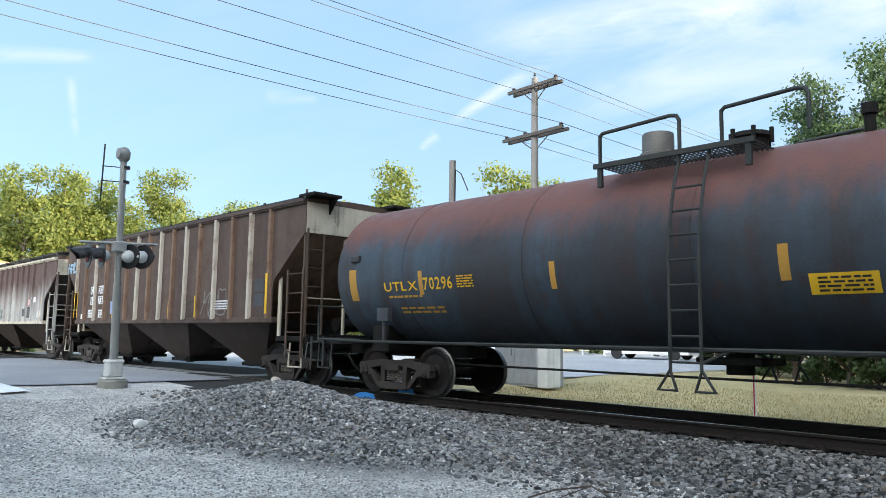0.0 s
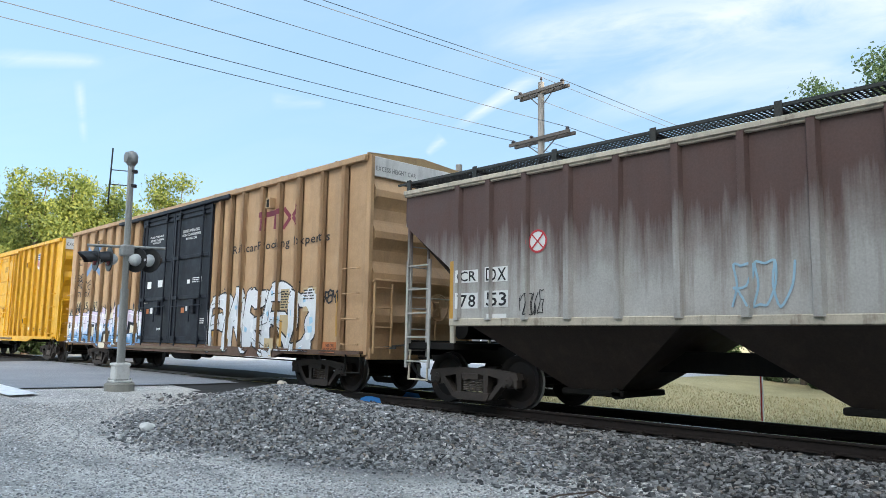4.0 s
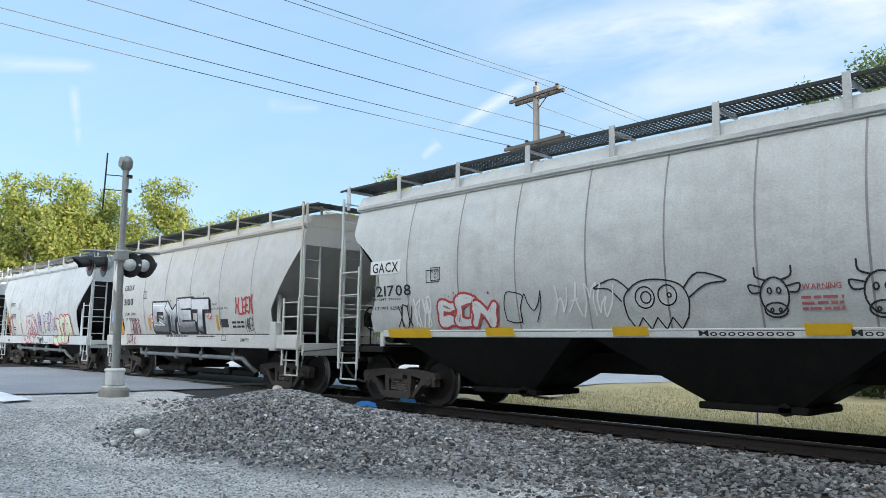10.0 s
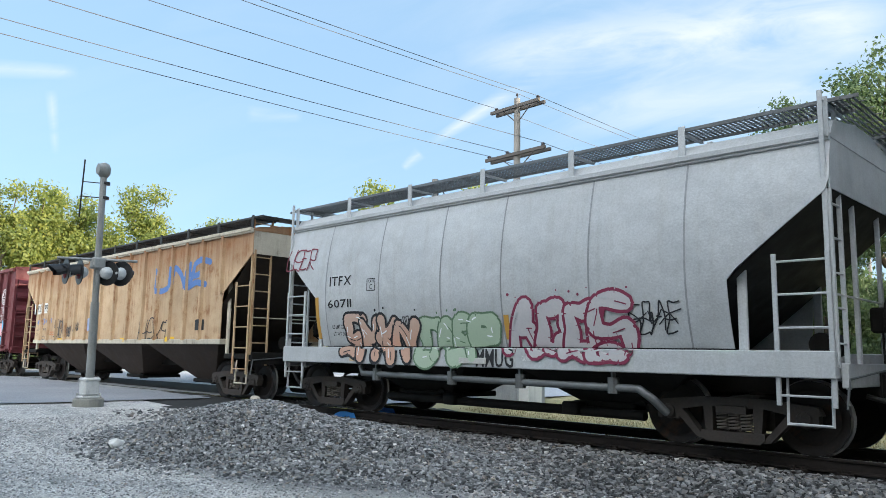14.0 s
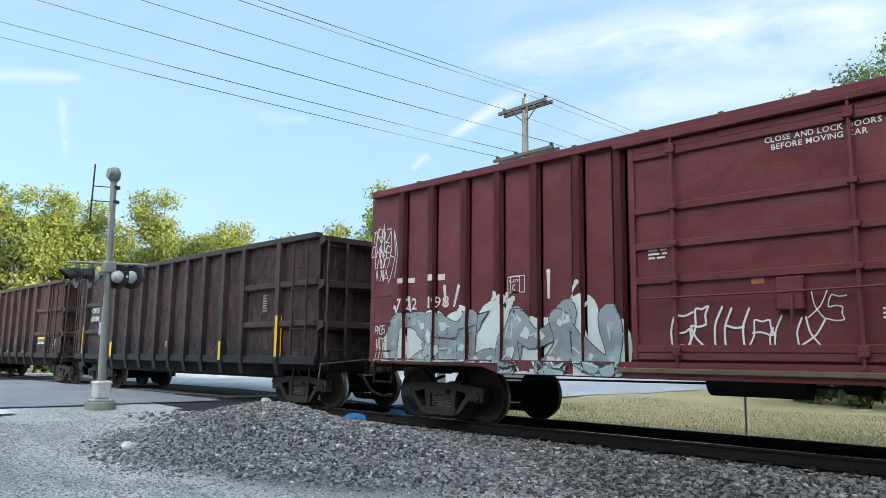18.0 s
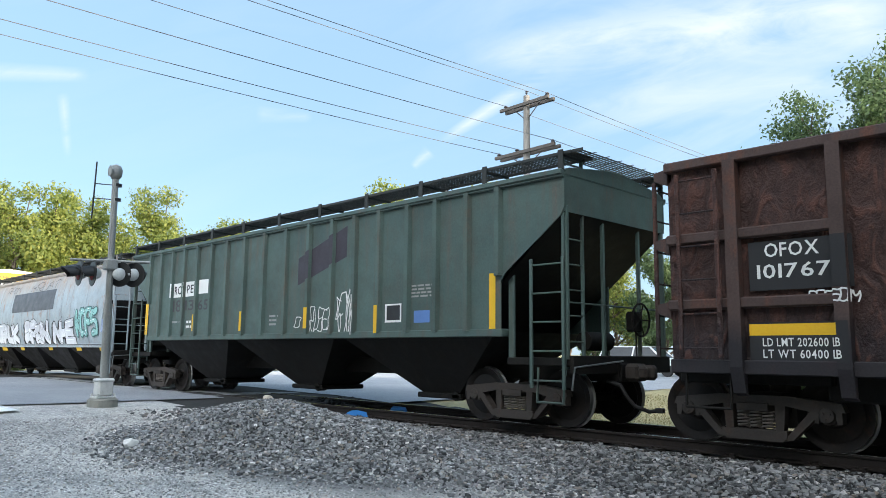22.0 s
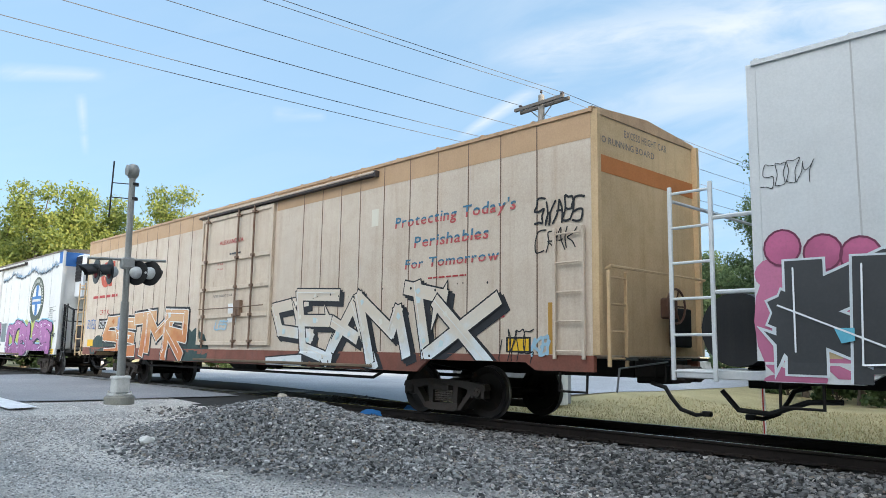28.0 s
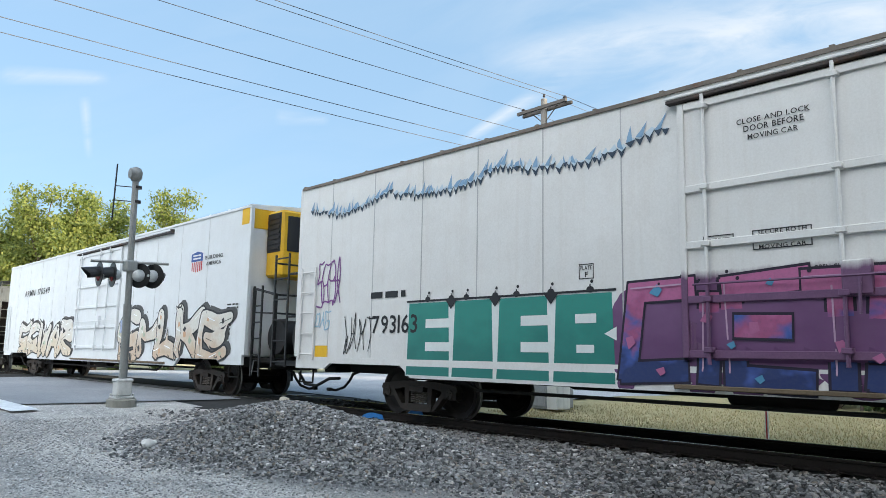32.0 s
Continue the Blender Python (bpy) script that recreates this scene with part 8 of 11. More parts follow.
lettering(rcw, skR, xR, -242.42, -241.44, 1.50, 1.57, "LT WT 61300", INK_D)
patch(rcw, skR, xR, -240.64, -239.90, 1.07, 1.24, INK_Y)
patch(rcw, skR, xR, -237.97, -237.49, 1.09, 1.24, INK_Y)
patch(rcw, skR, xR, -234.46, -234.02, 1.11, 1.27, INK_Y)
patch(rcw, skR, xR, -231.52, -231.04, 1.11, 1.25, INK_Y)
patch(rcw, skR, xR, -229.38, -228.89, 1.12, 1.32, INK_Y)
patch(rcw, skR, xR, -243.04, -242.52, 1.09, 1.31, INK_Y)
scrawl(rcw, skR, xR, -236.48, -233.35, 3.43, 3.69, "KRUAT", INK_D, 330, 0.022)
scrawl(rcw, skR, xR, -239.93, -238.03, 3.48, 3.69, "SPOK", INK_D, 331, 0.016)
lettering(arm, skW, xW, -263.36, -262.17, 3.60, 3.83, "ARMN", INK_K)
lettering(arm, skW, xW, -261.59, -260.15, 3.60, 3.85, "112346", INK_K)
lettering(arm, skW, xW, -263.35, -262.57, 1.50, 1.61, "LD LMT 196600", INK_K)
lettering(arm, skW, xW, -263.35, -262.57, 1.36, 1.45, "LT WT 89400", INK_K)
scrawl(arm, skW, xW, -264.89, -264.30, 3.27, 3.54, "SOOM", INK_D, 336, 0.010)
lettering(arm, skW, xW, -249.05, -247.10, 3.05, 3.19, "BUILDING AMERICA", INK_K)
scrawl(arm, skW, xW, -246.59, -246.26, 2.23, 2.41, "NU", INK_K, 338, 0.03)
scrawl(arm, skW, xW, -246.61, -246.27, 1.81, 2.24, "CUB", INK_K, 339, 0.02)
outline_box(arm, skW, xW, -246.78, -246.24, 1.23, 1.43, INK_Y)
patch(arm, skW, xW, -246.81, -246.23, 1.23, 1.43, INK_Y)
patch(arm, skW, xW, -261.67, -261.17, 1.13, 1.27, INK_T)
patch(arm, skW, xW, -264.70, -264.06, 1.15, 1.25, INK_T)
patch(arm, skW, xW, -262.02, -261.82, 0.83, 1.02, INK_W)
outline_box(arm, skW, xW, -250.07, -249.60, 3.70, 3.97, INK_S)
two_tone(cry, skX, xX, -272.08, -268.98, 3.53, 3.74, "Protecting Today's")
two_tone(cry, skX, xX, -271.51, -269.59, 3.10, 3.31, "Perishables")
two_tone(cry, skX, xX, -271.76, -269.35, 2.71, 2.89, "For Tomorrow")
bars(cry, skX, xX, -271.10, -270.10, 2.47, 2.53, 1, INK_R, 349)
scrawl(cry, skX, xX, -268.56, -267.62, 3.22, 3.57, "SWABS", INK_K, 350, 0.035)
scrawl(cry, skX, xX, -268.52, -267.78, 2.75, 3.06, "CRAK", INK_K, 351, 0.022)
patch(cry, skX, xX, -269.18, -268.66, 1.17, 1.42, INK_K)
patch(cry, skX, xX, -269.14, -268.70, 1.20, 1.39, INK_Y)
scrawl(cry, skX, xX, -269.34, -268.62, 0.81, 1.48, "IMPS", INK_K, 354, 0.02)
scrawl(cry, skX, xX, -268.59, -268.30, 1.14, 1.41, "KB", INK_L, 355, 0.05)
patch(cry, skX, xX, -268.31, -268.19, 1.15, 1.95, INK_A)
patch(cry, skX, xX, -271.29, -271.17, 1.09, 1.45, INK_A)
patch(cry, skX, xX, -272.83, -272.61, 3.65, 4.00, INK_C)
bars(cry, skX, xX, -269.34, -269.18, 1.72, 2.04, 4, INK_R, 359)
lettering(cry, skX, xX, -287.90, -287.01, 2.25, 2.41, "CRYX", INK_R)
patch(cry, skX, xX, -287.91, -287.06, 1.77, 2.11, INK_K)
lettering(cry, skX, xX, -287.84, -287.14, 1.81, 2.05, "5257", INK_W)
bars(cry, skX, xX, -288.62, -286.31, 2.78, 2.96, 1, INK_R, 363)
scrawl(cry, skX, xX, -288.98, -288.21, 1.80, 2.08, "GUTSO", INK_B, 364, 0.03)
patch(cry, skX, xX, -288.90, -288.35, 1.18, 1.41, INK_Y)
lettering(cry, skX, xX, -279.25, -277.99, 3.86, 3.97, "ALEXANDRIA", INK_R)
lettering(cry, skX, xX, -279.30, -278.83, 3.44, 3.50, "OPENING", INK_R)
lettering(cry, skX, xX, -279.31, -279.02, 3.33, 3.38, "H 11-3", INK_R)
lettering(cry, skX, xX, -279.31, -278.98, 3.20, 3.25, "W 12-0", INK_R)
lettering(cry, skX, xX, -279.44, -278.43, 2.49, 2.55, "CLOSE AND LOCK DOOR", INK_D)
scrawl(cry, skX, xX, -279.26, -278.62, 1.67, 1.88, "LES", INK_L, 371, 0.04)
patch(cry, skX, xX, -278.61, -278.16, 1.82, 2.30, INK_W)
bars(cry, skX, xX, -278.68, -278.07, 3.54, 3.63, 1, INK_D, 373)
lettering(bn2, skZ, xZ, -311.54, -310.18, 1.58, 1.92, "793163", INK_K)
bars(bn2, skZ, xZ, -311.61, -310.51, 2.20, 2.45, 1, INK_K, 375)
scrawl(bn2, skZ, xZ, -313.49, -312.65, 2.22, 3.09, "SEBA", INK_P, 376, 0.035)
scrawl(bn2, skZ, xZ, -313.54, -313.01, 1.72, 2.04, "DAG", INK_L, 377, 0.03)
scrawl(bn2, skZ, xZ, -312.48, -311.53, 1.25, 1.92, "WAMT", INK_K, 378, 0.022)
patch(bn2, skZ, xZ, -313.53, -313.04, 1.09, 1.33, INK_Y)
scrawl(bn2, skZ, xZ, -313.04, -312.57, 0.72, 0.94, "MD", INK_L, 380, 0.03)
outline_box(bn2, skZ, xZ, -306.51, -306.24, 2.34, 2.57, INK_K)
lettering(bn2, skZ, xZ, -306.48, -306.27, 2.48, 2.54, "PLATE", INK_K)
lettering(bn2, skZ, xZ, -306.40, -306.34, 2.37, 2.45, "F", INK_K)
lettering(bn2, skZ, xZ, -303.96, -303.04, 4.19, 4.26, "CLOSE AND LOCK", INK_K)
lettering(bn2, skZ, xZ, -303.87, -303.12, 4.08, 4.16, "DOOR BEFORE", INK_K)
lettering(bn2, skZ, xZ, -303.82, -303.19, 3.97, 4.04, "MOVING CAR", INK_K)
outline_box(bn2, skZ, xZ, -303.81, -303.09, 2.54, 2.79, INK_K)
lettering(bn2, skZ, xZ, -303.74, -303.15, 2.73, 2.78, "SECURE BOTH", INK_K)
lettering(bn2, skZ, xZ, -303.78, -303.11, 2.64, 2.69, "HASPS BEFORE", INK_K)
lettering(bn2, skZ, xZ, -303.73, -303.16, 2.55, 2.60, "MOVING CAR", INK_K)
lettering(bn2, skZ, xZ, -303.09, -302.66, 2.22, 2.30, "OPEN CLOSE", INK_K)
outline_box(bn2, skZ, xZ, -304.47, -304.05, 2.63, 2.78, INK_K)
bars(bn2, skZ, xZ, -304.44, -304.08, 2.66, 2.75, 2, INK_K, 393)
lettering(bn2, skZ, xZ, -293.56, -293.09, 2.65, 2.70, "EXH 17-00", INK_K)
lettering(bn2, skZ, xZ, -293.57, -293.09, 2.57, 2.62, "EXW 10-07", INK_K)
lettering(bn2, skZ, xZ, -293.57, -293.10, 2.50, 2.54, "EW 10-00", INK_K)
lettering(bn2, skZ, xZ, -293.58, -293.10, 2.42, 2.47, "IL 72-02", INK_K)
lettering(bn2, skZ, xZ, -293.58, -293.11, 2.35, 2.39, "IW 09-02", INK_K)
lettering(bn2, skZ, xZ, -293.58, -293.11, 2.27, 2.31, "IH 12-00", INK_K)
lettering(bn2, skZ, xZ, -293.04, -292.74, 2.68, 2.73, "W 10-00", INK_K)
lettering(bn2, skZ, xZ, -293.05, -292.75, 2.52, 2.57, "H 16-07", INK_K)
lettering(bn2, skZ, xZ, -293.59, -293.12, 2.18, 2.23, "CU FT 7883", INK_K)
bars(bn2, skZ, xZ, -293.58, -292.63, 2.08, 2.16, 2, INK_K, 403)
patch(bn2, skZ, xZ, -293.06, -292.66, 0.86, 1.05, INK_Y)
lettering(bn2, skZ, xZ, -292.98, -292.73, 0.97, 1.03, "THIS CAR", INK_K)
lettering(bn2, skZ, xZ, -293.05, -292.70, 0.89, 0.94, "EXCESS HEIGHT", INK_K)
patch(bn2, skZ, xZ, -294.99, -294.53, 1.32, 1.64, INK_K)
scrawl(bn2, skZ, xZ, -293.13, -292.62, 1.50, 1.66, "TPAK", INK_K, 408, 0.035)
lettering(ar2, skV, xV, -336.44, -334.91, 3.39, 3.65, "ARMN", INK_K)
lettering(ar2, skV, xV, -334.51, -332.88, 3.41, 3.66, "170549", INK_K)
lettering(ar2, skV, xV, -319.05, -318.03, 3.66, 3.76, "BUILDING", INK_K)
lettering(ar2, skV, xV, -318.99, -318.11, 3.49, 3.59, "AMERICA", INK_K)
patch(ar2, skV, xV, -318.06, -317.39, 1.17, 1.39, INK_Y)
bars(ar2, skV, xV, -318.71, -317.36, 1.57, 2.00, 4, INK_K, 414)
bars(ar2, skV, xV, -317.64, -316.99, 2.24, 2.41, 2, INK_K, 415)

no_hump(hopB, skB, xB, -43.8, 2.75, 0.19)
no_hump(hopB, skB, xB, -34.35, 2.30, 0.16)
no_hump(crd, skC, xC, -113.2, 1.80, 0.13)
no_hump(crd, skC, xC, -109.55, 1.86, 0.13)

# sprayed pieces, car by car
INK_DK = (0.02, 0.02, 0.024)
graffiti(tan, skT, xT, -66.35, -59.4, 0.74, 1.98, "SETHEO", [(0.10, 0.26, 0.48), (0.42, 0.54, 0.70), (0.74, 0.72, 0.74), (0.64, 0.54, 0.64)], (0.05, 0.06, 0.09), 31, cloud=(0.64, 0.57, 0.43), edge=0.026, wild=0.6, square=True, width=0.36, gap=-0.02, shards=INK_DK, shadow=INK_DK, drop=(0.09, -0.08), busy=1.9, facets=((0.66, 0.52, 0.60), (0.12, 0.32, 0.58), (0.80, 0.80, 0.80), (0.40, 0.60, 0.74), (0.05, 0.05, 0.06), (0.78, 0.76, 0.78)))
scrawl(tan, skT, xT, -65.1, -64.2, 2.75, 3.02, "KTE", INK_DK, 33, 0.03, 0.9)
graffiti(tan, skT, xT, -55.05, -49.9, 0.74, 2.32, "PARED", [(0.62, 0.65, 0.68), (0.72, 0.74, 0.76), (0.76, 0.77, 0.78)], INK_DK, 32, edge=0.035, width=0.36, wild=0.2, spikes=4, pull=0.3, facets=((0.36, 0.60, 0.76), (0.80, 0.81, 0.82)))
skT.lay("emblem", stroke([(-64.8, 4.22), (-64.35, 3.98), (-64.12, 3.78), (-64.35, 3.55), (-64.8, 3.28)], 0.20, False) + stroke([(-63.42, 4.30), (-63.9, 4.02), (-64.12, 3.78), (-63.9, 3.52), (-63.42, 3.26)], 0.20, False), ink((0.16, 0.27, 0.45)), tan, 0.006, "", xT)
skT.lay("emblem_inner", stroke([(-64.78, 3.98), (-64.40, 3.78), (-64.78, 3.56)], 0.12, False) + stroke([(-63.45, 4.02), (-63.85, 3.78), (-63.45, 3.54)], 0.12, False), ink((0.38, 0.17, 0.10)), tan, 0.010, "", xT)
skT.lay("emblem", [rect(-52.62, -51.55, 4.05, 4.18)] + stroke([(-52.35, 4.05), (-52.38, 3.72)], 0.13, False) + stroke([(-51.85, 4.05), (-51.88, 3.72)], 0.13, False) + stroke([(-51.5, 4.18), (-51.2, 3.94), (-51.5, 3.70)], 0.11, False) + stroke([(-50.85, 4.20), (-51.1, 3.95), (-50.85, 3.70)], 0.11, False), ink((0.20, 0.03, 0.05)), tan, 0.006, "", xT)
shield(yel, skY, xY, -71.03, -70.39, 3.80, 4.50)
graffiti(gac, skG, xG, -100.84, -99.38, 1.42, 1.98, "CON", [(0.66, 0.66, 0.65)], (0.45, 0.06, 0.06), 41, edge=0.045, glint=(0.50, 0.51, 0.52))
graffiti(crd, skC, xC, -113.14, -109.5, 1.36, 2.34, "QYET", [(0.10, 0.10, 0.11), (0.40, 0.41, 0.43), (0.66, 0.67, 0.69)], INK_DK, 42, edge=0.045, width=0.27, wild=0.18, square=True, shadow=INK_DK, drop=(0.06, -0.06))
graffiti(it1, sk1, x1, -126.0, -124.54, 1.36, 2.1, "ARMN", [(0.52, 0.52, 0.53)], (0.36, 0.05, 0.08), 43, edge=0.035, width=0.13, glint=(0.50, 0.51, 0.52))
graffiti(it1, sk1, x1, -125.94, -124.37, 0.97, 1.34, "OOUE", [(0.50, 0.52, 0.50)], (0.36, 0.05, 0.08), 44, edge=0.03, width=0.10, glint=(0.50, 0.51, 0.52))
graffiti(it1, sk1, x1, -122.05, -120.3, 0.98, 2.02, "COB", [(0.44, 0.55, 0.40), (0.50, 0.56, 0.44)], (0.42, 0.04, 0.07), 45, edge=0.045, width=0.26, glint=(0.48, 0.56, 0.44))
graffiti(it2, sk2, x2, -140.14, -137.95, 0.98, 1.95, "SMKN", [(0.60, 0.36, 0.26), (0.55, 0.38, 0.30)], INK_DK, 46, edge=0.05, width=0.2)
graffiti(it2, sk2, x2, -138.0, -136.05, 0.98, 1.85, "CAEP", [(0.40, 0.50, 0.37)], (0.12, 0.20, 0.12), 47, edge=0.035, width=0.24)
graffiti(it2, sk2, x2, -135.9, -133.6, 1.10, 2.12, "ADOS", [(0.52, 0.50, 0.51)], (0.22, 0.03, 0.07), 48, edge=0.05, width=0.2, glint=(0.50, 0.51, 0.52))
scrawl(it2, sk2, x2, -133.7, -132.95, 1.50, 1.92, "SBAE", INK_DK, 49, 0.022)
scrawl(it2, sk2, x2, -133.7, -132.95, 1.62, 1.80, "XVX", INK_DK, 50, 0.018)
graffiti(mar, skM, xM, -176.5, -171.45, 0.78, 1.90, "DEUMN", [(0.34, 0.44, 0.44), (0.22, 0.25, 0.27), (0.30, 0.35, 0.37)], (0.05, 0.06, 0.065), 51, cloud=(0.56, 0.63, 0.60), edge=0.014, wild=0.6, width=0.34, spikes=3, gap=-0.02, busy=0.9, facets=((0.40, 0.44, 0.45), (0.46, 0.64, 0.58), (0.64, 0.68, 0.66)), glint=(0.60, 0.64, 0.62))
# white flicks of paint fanning out over the letters
flick = []
for u, z, lean_, reach in ((-176.2, 1.75, -0.5, 0.34), (-175.9, 1.85, -0.2, 0.36), (-175.0, 2.0, -0.1, 0.36), (-174.8, 2.0, 0.3, 0.36), (-172.75, 2.05, 0.0, 0.42), (-172.45, 1.85, 0.6, 0.5), (-172.3, 1.7, 0.8, 0.4), (-171.6, 1.5, 0.9, 0.25)):
    tip = (u + reach * math.sin(lean_), z + reach * math.cos(lean_))
    flick += [[(u - 0.02, z), (u + 0.02, z), (tip[0] + 0.035, tip[1]), (tip[0] - 0.035, tip[1])], disc(tip[0], tip[1], 0.042, n=10)]
flick += [disc(-173.75 + 0.07 * i, 2.02 + 0.06 * (i % 3), 0.05 + 0.03 * (i % 2), n=10) for i in range(-2, 5)]
tagged(skM.lay("graffiti_flick", flick, ink((0.66, 0.68, 0.66)), mar, 0.007, "", xM), kind="stuff")
graffiti(mar, skM, xM, -167.1, -162.5, 0.78, 2.16, "DUDE", [(0.62, 0.36, 0.26), (0.66, 0.52, 0.18), (0.66, 0.40, 0.40), (0.68, 0.58, 0.20), (0.62, 0.34, 0.36)], INK_DK, 52, cloud=(0.10, 0.38, 0.60), edge=0.05, width=0.50, wild=0.10, square=True, across=True, facets=((0.46, 0.26, 0.16), (0.62, 0.60, 0.26), (0.20, 0.50, 0.60)))
skM.lay("emblem", [disc(-162.78, 3.20, 0.33, n=28)], ink((0.70, 0.68, 0.66)), mar, 0.006, "", xM)
skM.lay("emblem_bar", [q for k in range(30) if k % 15 not in (0, 14) for t in [2 * math.pi * k / 30] for q in stroke([(-162.78 + 0.235 * math.cos(t), 3.2 + 0.235 * math.sin(t)), (-162.78 + 0.295 * math.cos(t), 3.2 + 0.295 * math.sin(t))], 0.034, False)], ink((0.10, 0.03, 0.035)), mar, 0.010, "", xM)
skM.lay("emblem_cross", [rect(-162.84, -162.72, 3.01, 3.39), rect(-162.97, -162.59, 3.14, 3.26)], ink((0.10, 0.03, 0.035)), mar, 0.010, "", xM)
skM.lay("emblem_bar", [rect(-162.95, -162.61, 3.18, 3.22)], ink((0.70, 0.68, 0.66)), mar, 0.014, "", xM)
skN.lay("painted_over_patch", [[(-217.56, 2.60), (-215.81, 3.10), (-215.81, 3.74), (-217.56, 3.20)]], ink((0.045, 0.038, 0.050)), grn, 0.005, "", xN)
patch(rcw, skR, xR, -238.67, -233.49, 2.62, 3.38, (0.085, 0.092, 0.105), "painted_over_patch", 0.0085)
for w, a, b, sd_, sq in (("HEAUK", -241.3, -237.6, 61, True), ("SPON", -236.95, -233.9, 62, False), ("NHE", -233.6, -231.2, 63, True)):
    graffiti(rcw, skR, xR, a, b, 1.33, 2.22, w, [(0.76, 0.77, 0.79), (0.62, 0.64, 0.68), (0.50, 0.52, 0.56)], INK_DK, sd_, edge=0.024, pull=0.25, spikes=2 if sq else 0, width=0.28 if sq else 0.30, wild=0.5 if sq else 0.10, square=sq, shadow=INK_DK, drop=(-0.15, -0.06), facets=((0.46, 0.44, 0.50), (0.70, 0.71, 0.73)), gap=-0.04)
graffiti(rcw, skR, xR, -231.16, -229.05, 1.56, 2.55, "KOPS", [(0.26, 0.52, 0.50)], (0.05, 0.13, 0.13), 64, edge=0.045)
graffiti(arm, skW, xW, -264.9, -257.7, 0.84, 2.45, "KULSEA", [(0.045, 0.048, 0.053), (0.055, 0.058, 0.063)], (0.70, 0.76, 0.80), 71, cloud=(0.50, 0.15, 0.27), edge=0.032, wild=0.8, width=0.44, spikes=20, square=True, facets=((0.08, 0.36, 0.58), (0.14, 0.50, 0.66), (0.05, 0.05, 0.055)), bubbles=(0.40, 0.10, 0.20), gap=-0.12)
graffiti(arm, skW, xW, -254.0, -246.85, 0.84, 2.45, "NECOE", [(0.26, 0.58, 0.70), (0.16, 0.50, 0.58), (0.20, 0.56, 0.64)], (0.17, 0.04, 0.12), 72, cloud=(0.15, 0.12, 0.27), edge=0.03, width=0.38, wild=0.25, spikes=4, bubbles=(0.16, 0.12, 0.24), facets=((0.14, 0.44, 0.54), (0.34, 0.66, 0.76), (0.20, 0.10, 0.22)), gap=-0.06)
shield(arm, skW, xW, -248.39, -247.76, 3.34, 4.04)
patch(cry, skX, xX, -289.28, -280.28, 4.44, 4.86, (0.52, 0.34, 0.20), "upper_band", 0.003)
patch(cry, skX, xX, -276.5, -267.48, 4.44, 4.86, (0.52, 0.34, 0.20), "upper_band", 0.003)
graffiti(cry, skX, xX, -276.44, -269.4, 0.84, 2.30, "SEAMTX", [(0.70, 0.74, 0.76), (0.68, 0.62, 0.53), (0.66, 0.565, 0.455)], INK_DK, 81, edge=0.03, wild=1.25, width=0.25, spikes=12, pull=0.05, shadow=INK_DK, drop=(0.13, -0.09), facets=((0.56, 0.68, 0.70), (0.72, 0.68, 0.60)), glint=(0.72, 0.70, 0.66), square=True, gap=-0.06, busy=1.2)
skX.lay("graffiti_cloud", [disc(-288.1 + 0.25 * i, 1.1 + 0.1 * (i % 2), 0.5, 0.36) for i in range(6)] + [disc(-281.3 + 0.3 * i, 1.15 + 0.12 * (i % 2), 0.45, 0.45) for i in range(5)], ink((0.03, 0.06, 0.055)), cry, 0.003, "", xX)
graffiti(cry, skX, xX, -287.3, -280.9, 0.84, 2.2, "SETMR", [(0.50, 0.16, 0.04), (0.56, 0.24, 0.08), (0.62, 0.36, 0.18)], (0.70, 0.70, 0.66), 82, outer=INK_DK, edge=0.03, width=0.33, wild=0.75, spikes=5, square=True, facets=((0.66, 0.70, 0.68), (0.52, 0.18, 0.05)), gap=-0.05)
skX.lay("emblem", [disc(-287.55, 3.62, 0.46, 0.44, 24), rect(-287.55, -286.78, 3.72, 4.05), rect(-287.25, -286.95, 3.2, 3.75)], ink((0.55, 0.09, 0.05)), cry, 0.006, "", xX)
skX.lay("emblem_flake", [q for k in range(3) for q in stroke([(-287.6 - 0.22 * math.cos(k * 1.047), 3.62 - 0.22 * math.sin(k * 1.047)), (-287.6 + 0.22 * math.cos(k * 1.047), 3.62 + 0.22 * math.sin(k * 1.047))], 0.035, False)], ink((0.68, 0.62, 0.52)), cry, 0.010, "", xX)
# four green slab letters with white gaps, a black line and drips along their tops
patch(bn2, skZ, xZ, -310.49, -305.85, 0.78, 2.16, (0.68, 0.72, 0.71), "graffiti_ground", 0.003)
slabs = [(-310.45, -309.33), (-309.22, -308.28), (-308.16, -307.10), (-306.98, -305.90)]
for k, (a, b) in enumerate(slabs):
    skZ.lay("graffiti_letter", [[(a - 0.02, 0.80), (b + 0.02, 0.80), (b - 0.03, 2.12), (a + 0.03, 2.12)]], spray([(0.012, 0.17, 0.145), (0.02, 0.23, 0.19)], 0.8, 2.1), bn2, 0.006, "", xZ)
gaps = []
for k in (0, 2):
    a, b = slabs[k]
    gaps += [rect(a + 0.50, b + 0.06, 1.24, 1.40), rect(a + 0.50, b + 0.06, 1.66, 1.82)]
a, b = slabs[3]
gaps += [rect(a + 0.42, b - 0.34, 1.24, 1.36), rect(a + 0.40, b - 0.30, 1.68, 1.82), [(b - 0.16, 1.52), (b + 0.05, 1.42), (b + 0.05, 1.62)]]
skZ.lay("graffiti_gap", gaps, ink((0.68, 0.72, 0.71)), bn2, 0.0105, "", xZ)
drips = [rect(-310.49, -305.85, 2.14, 2.175)]
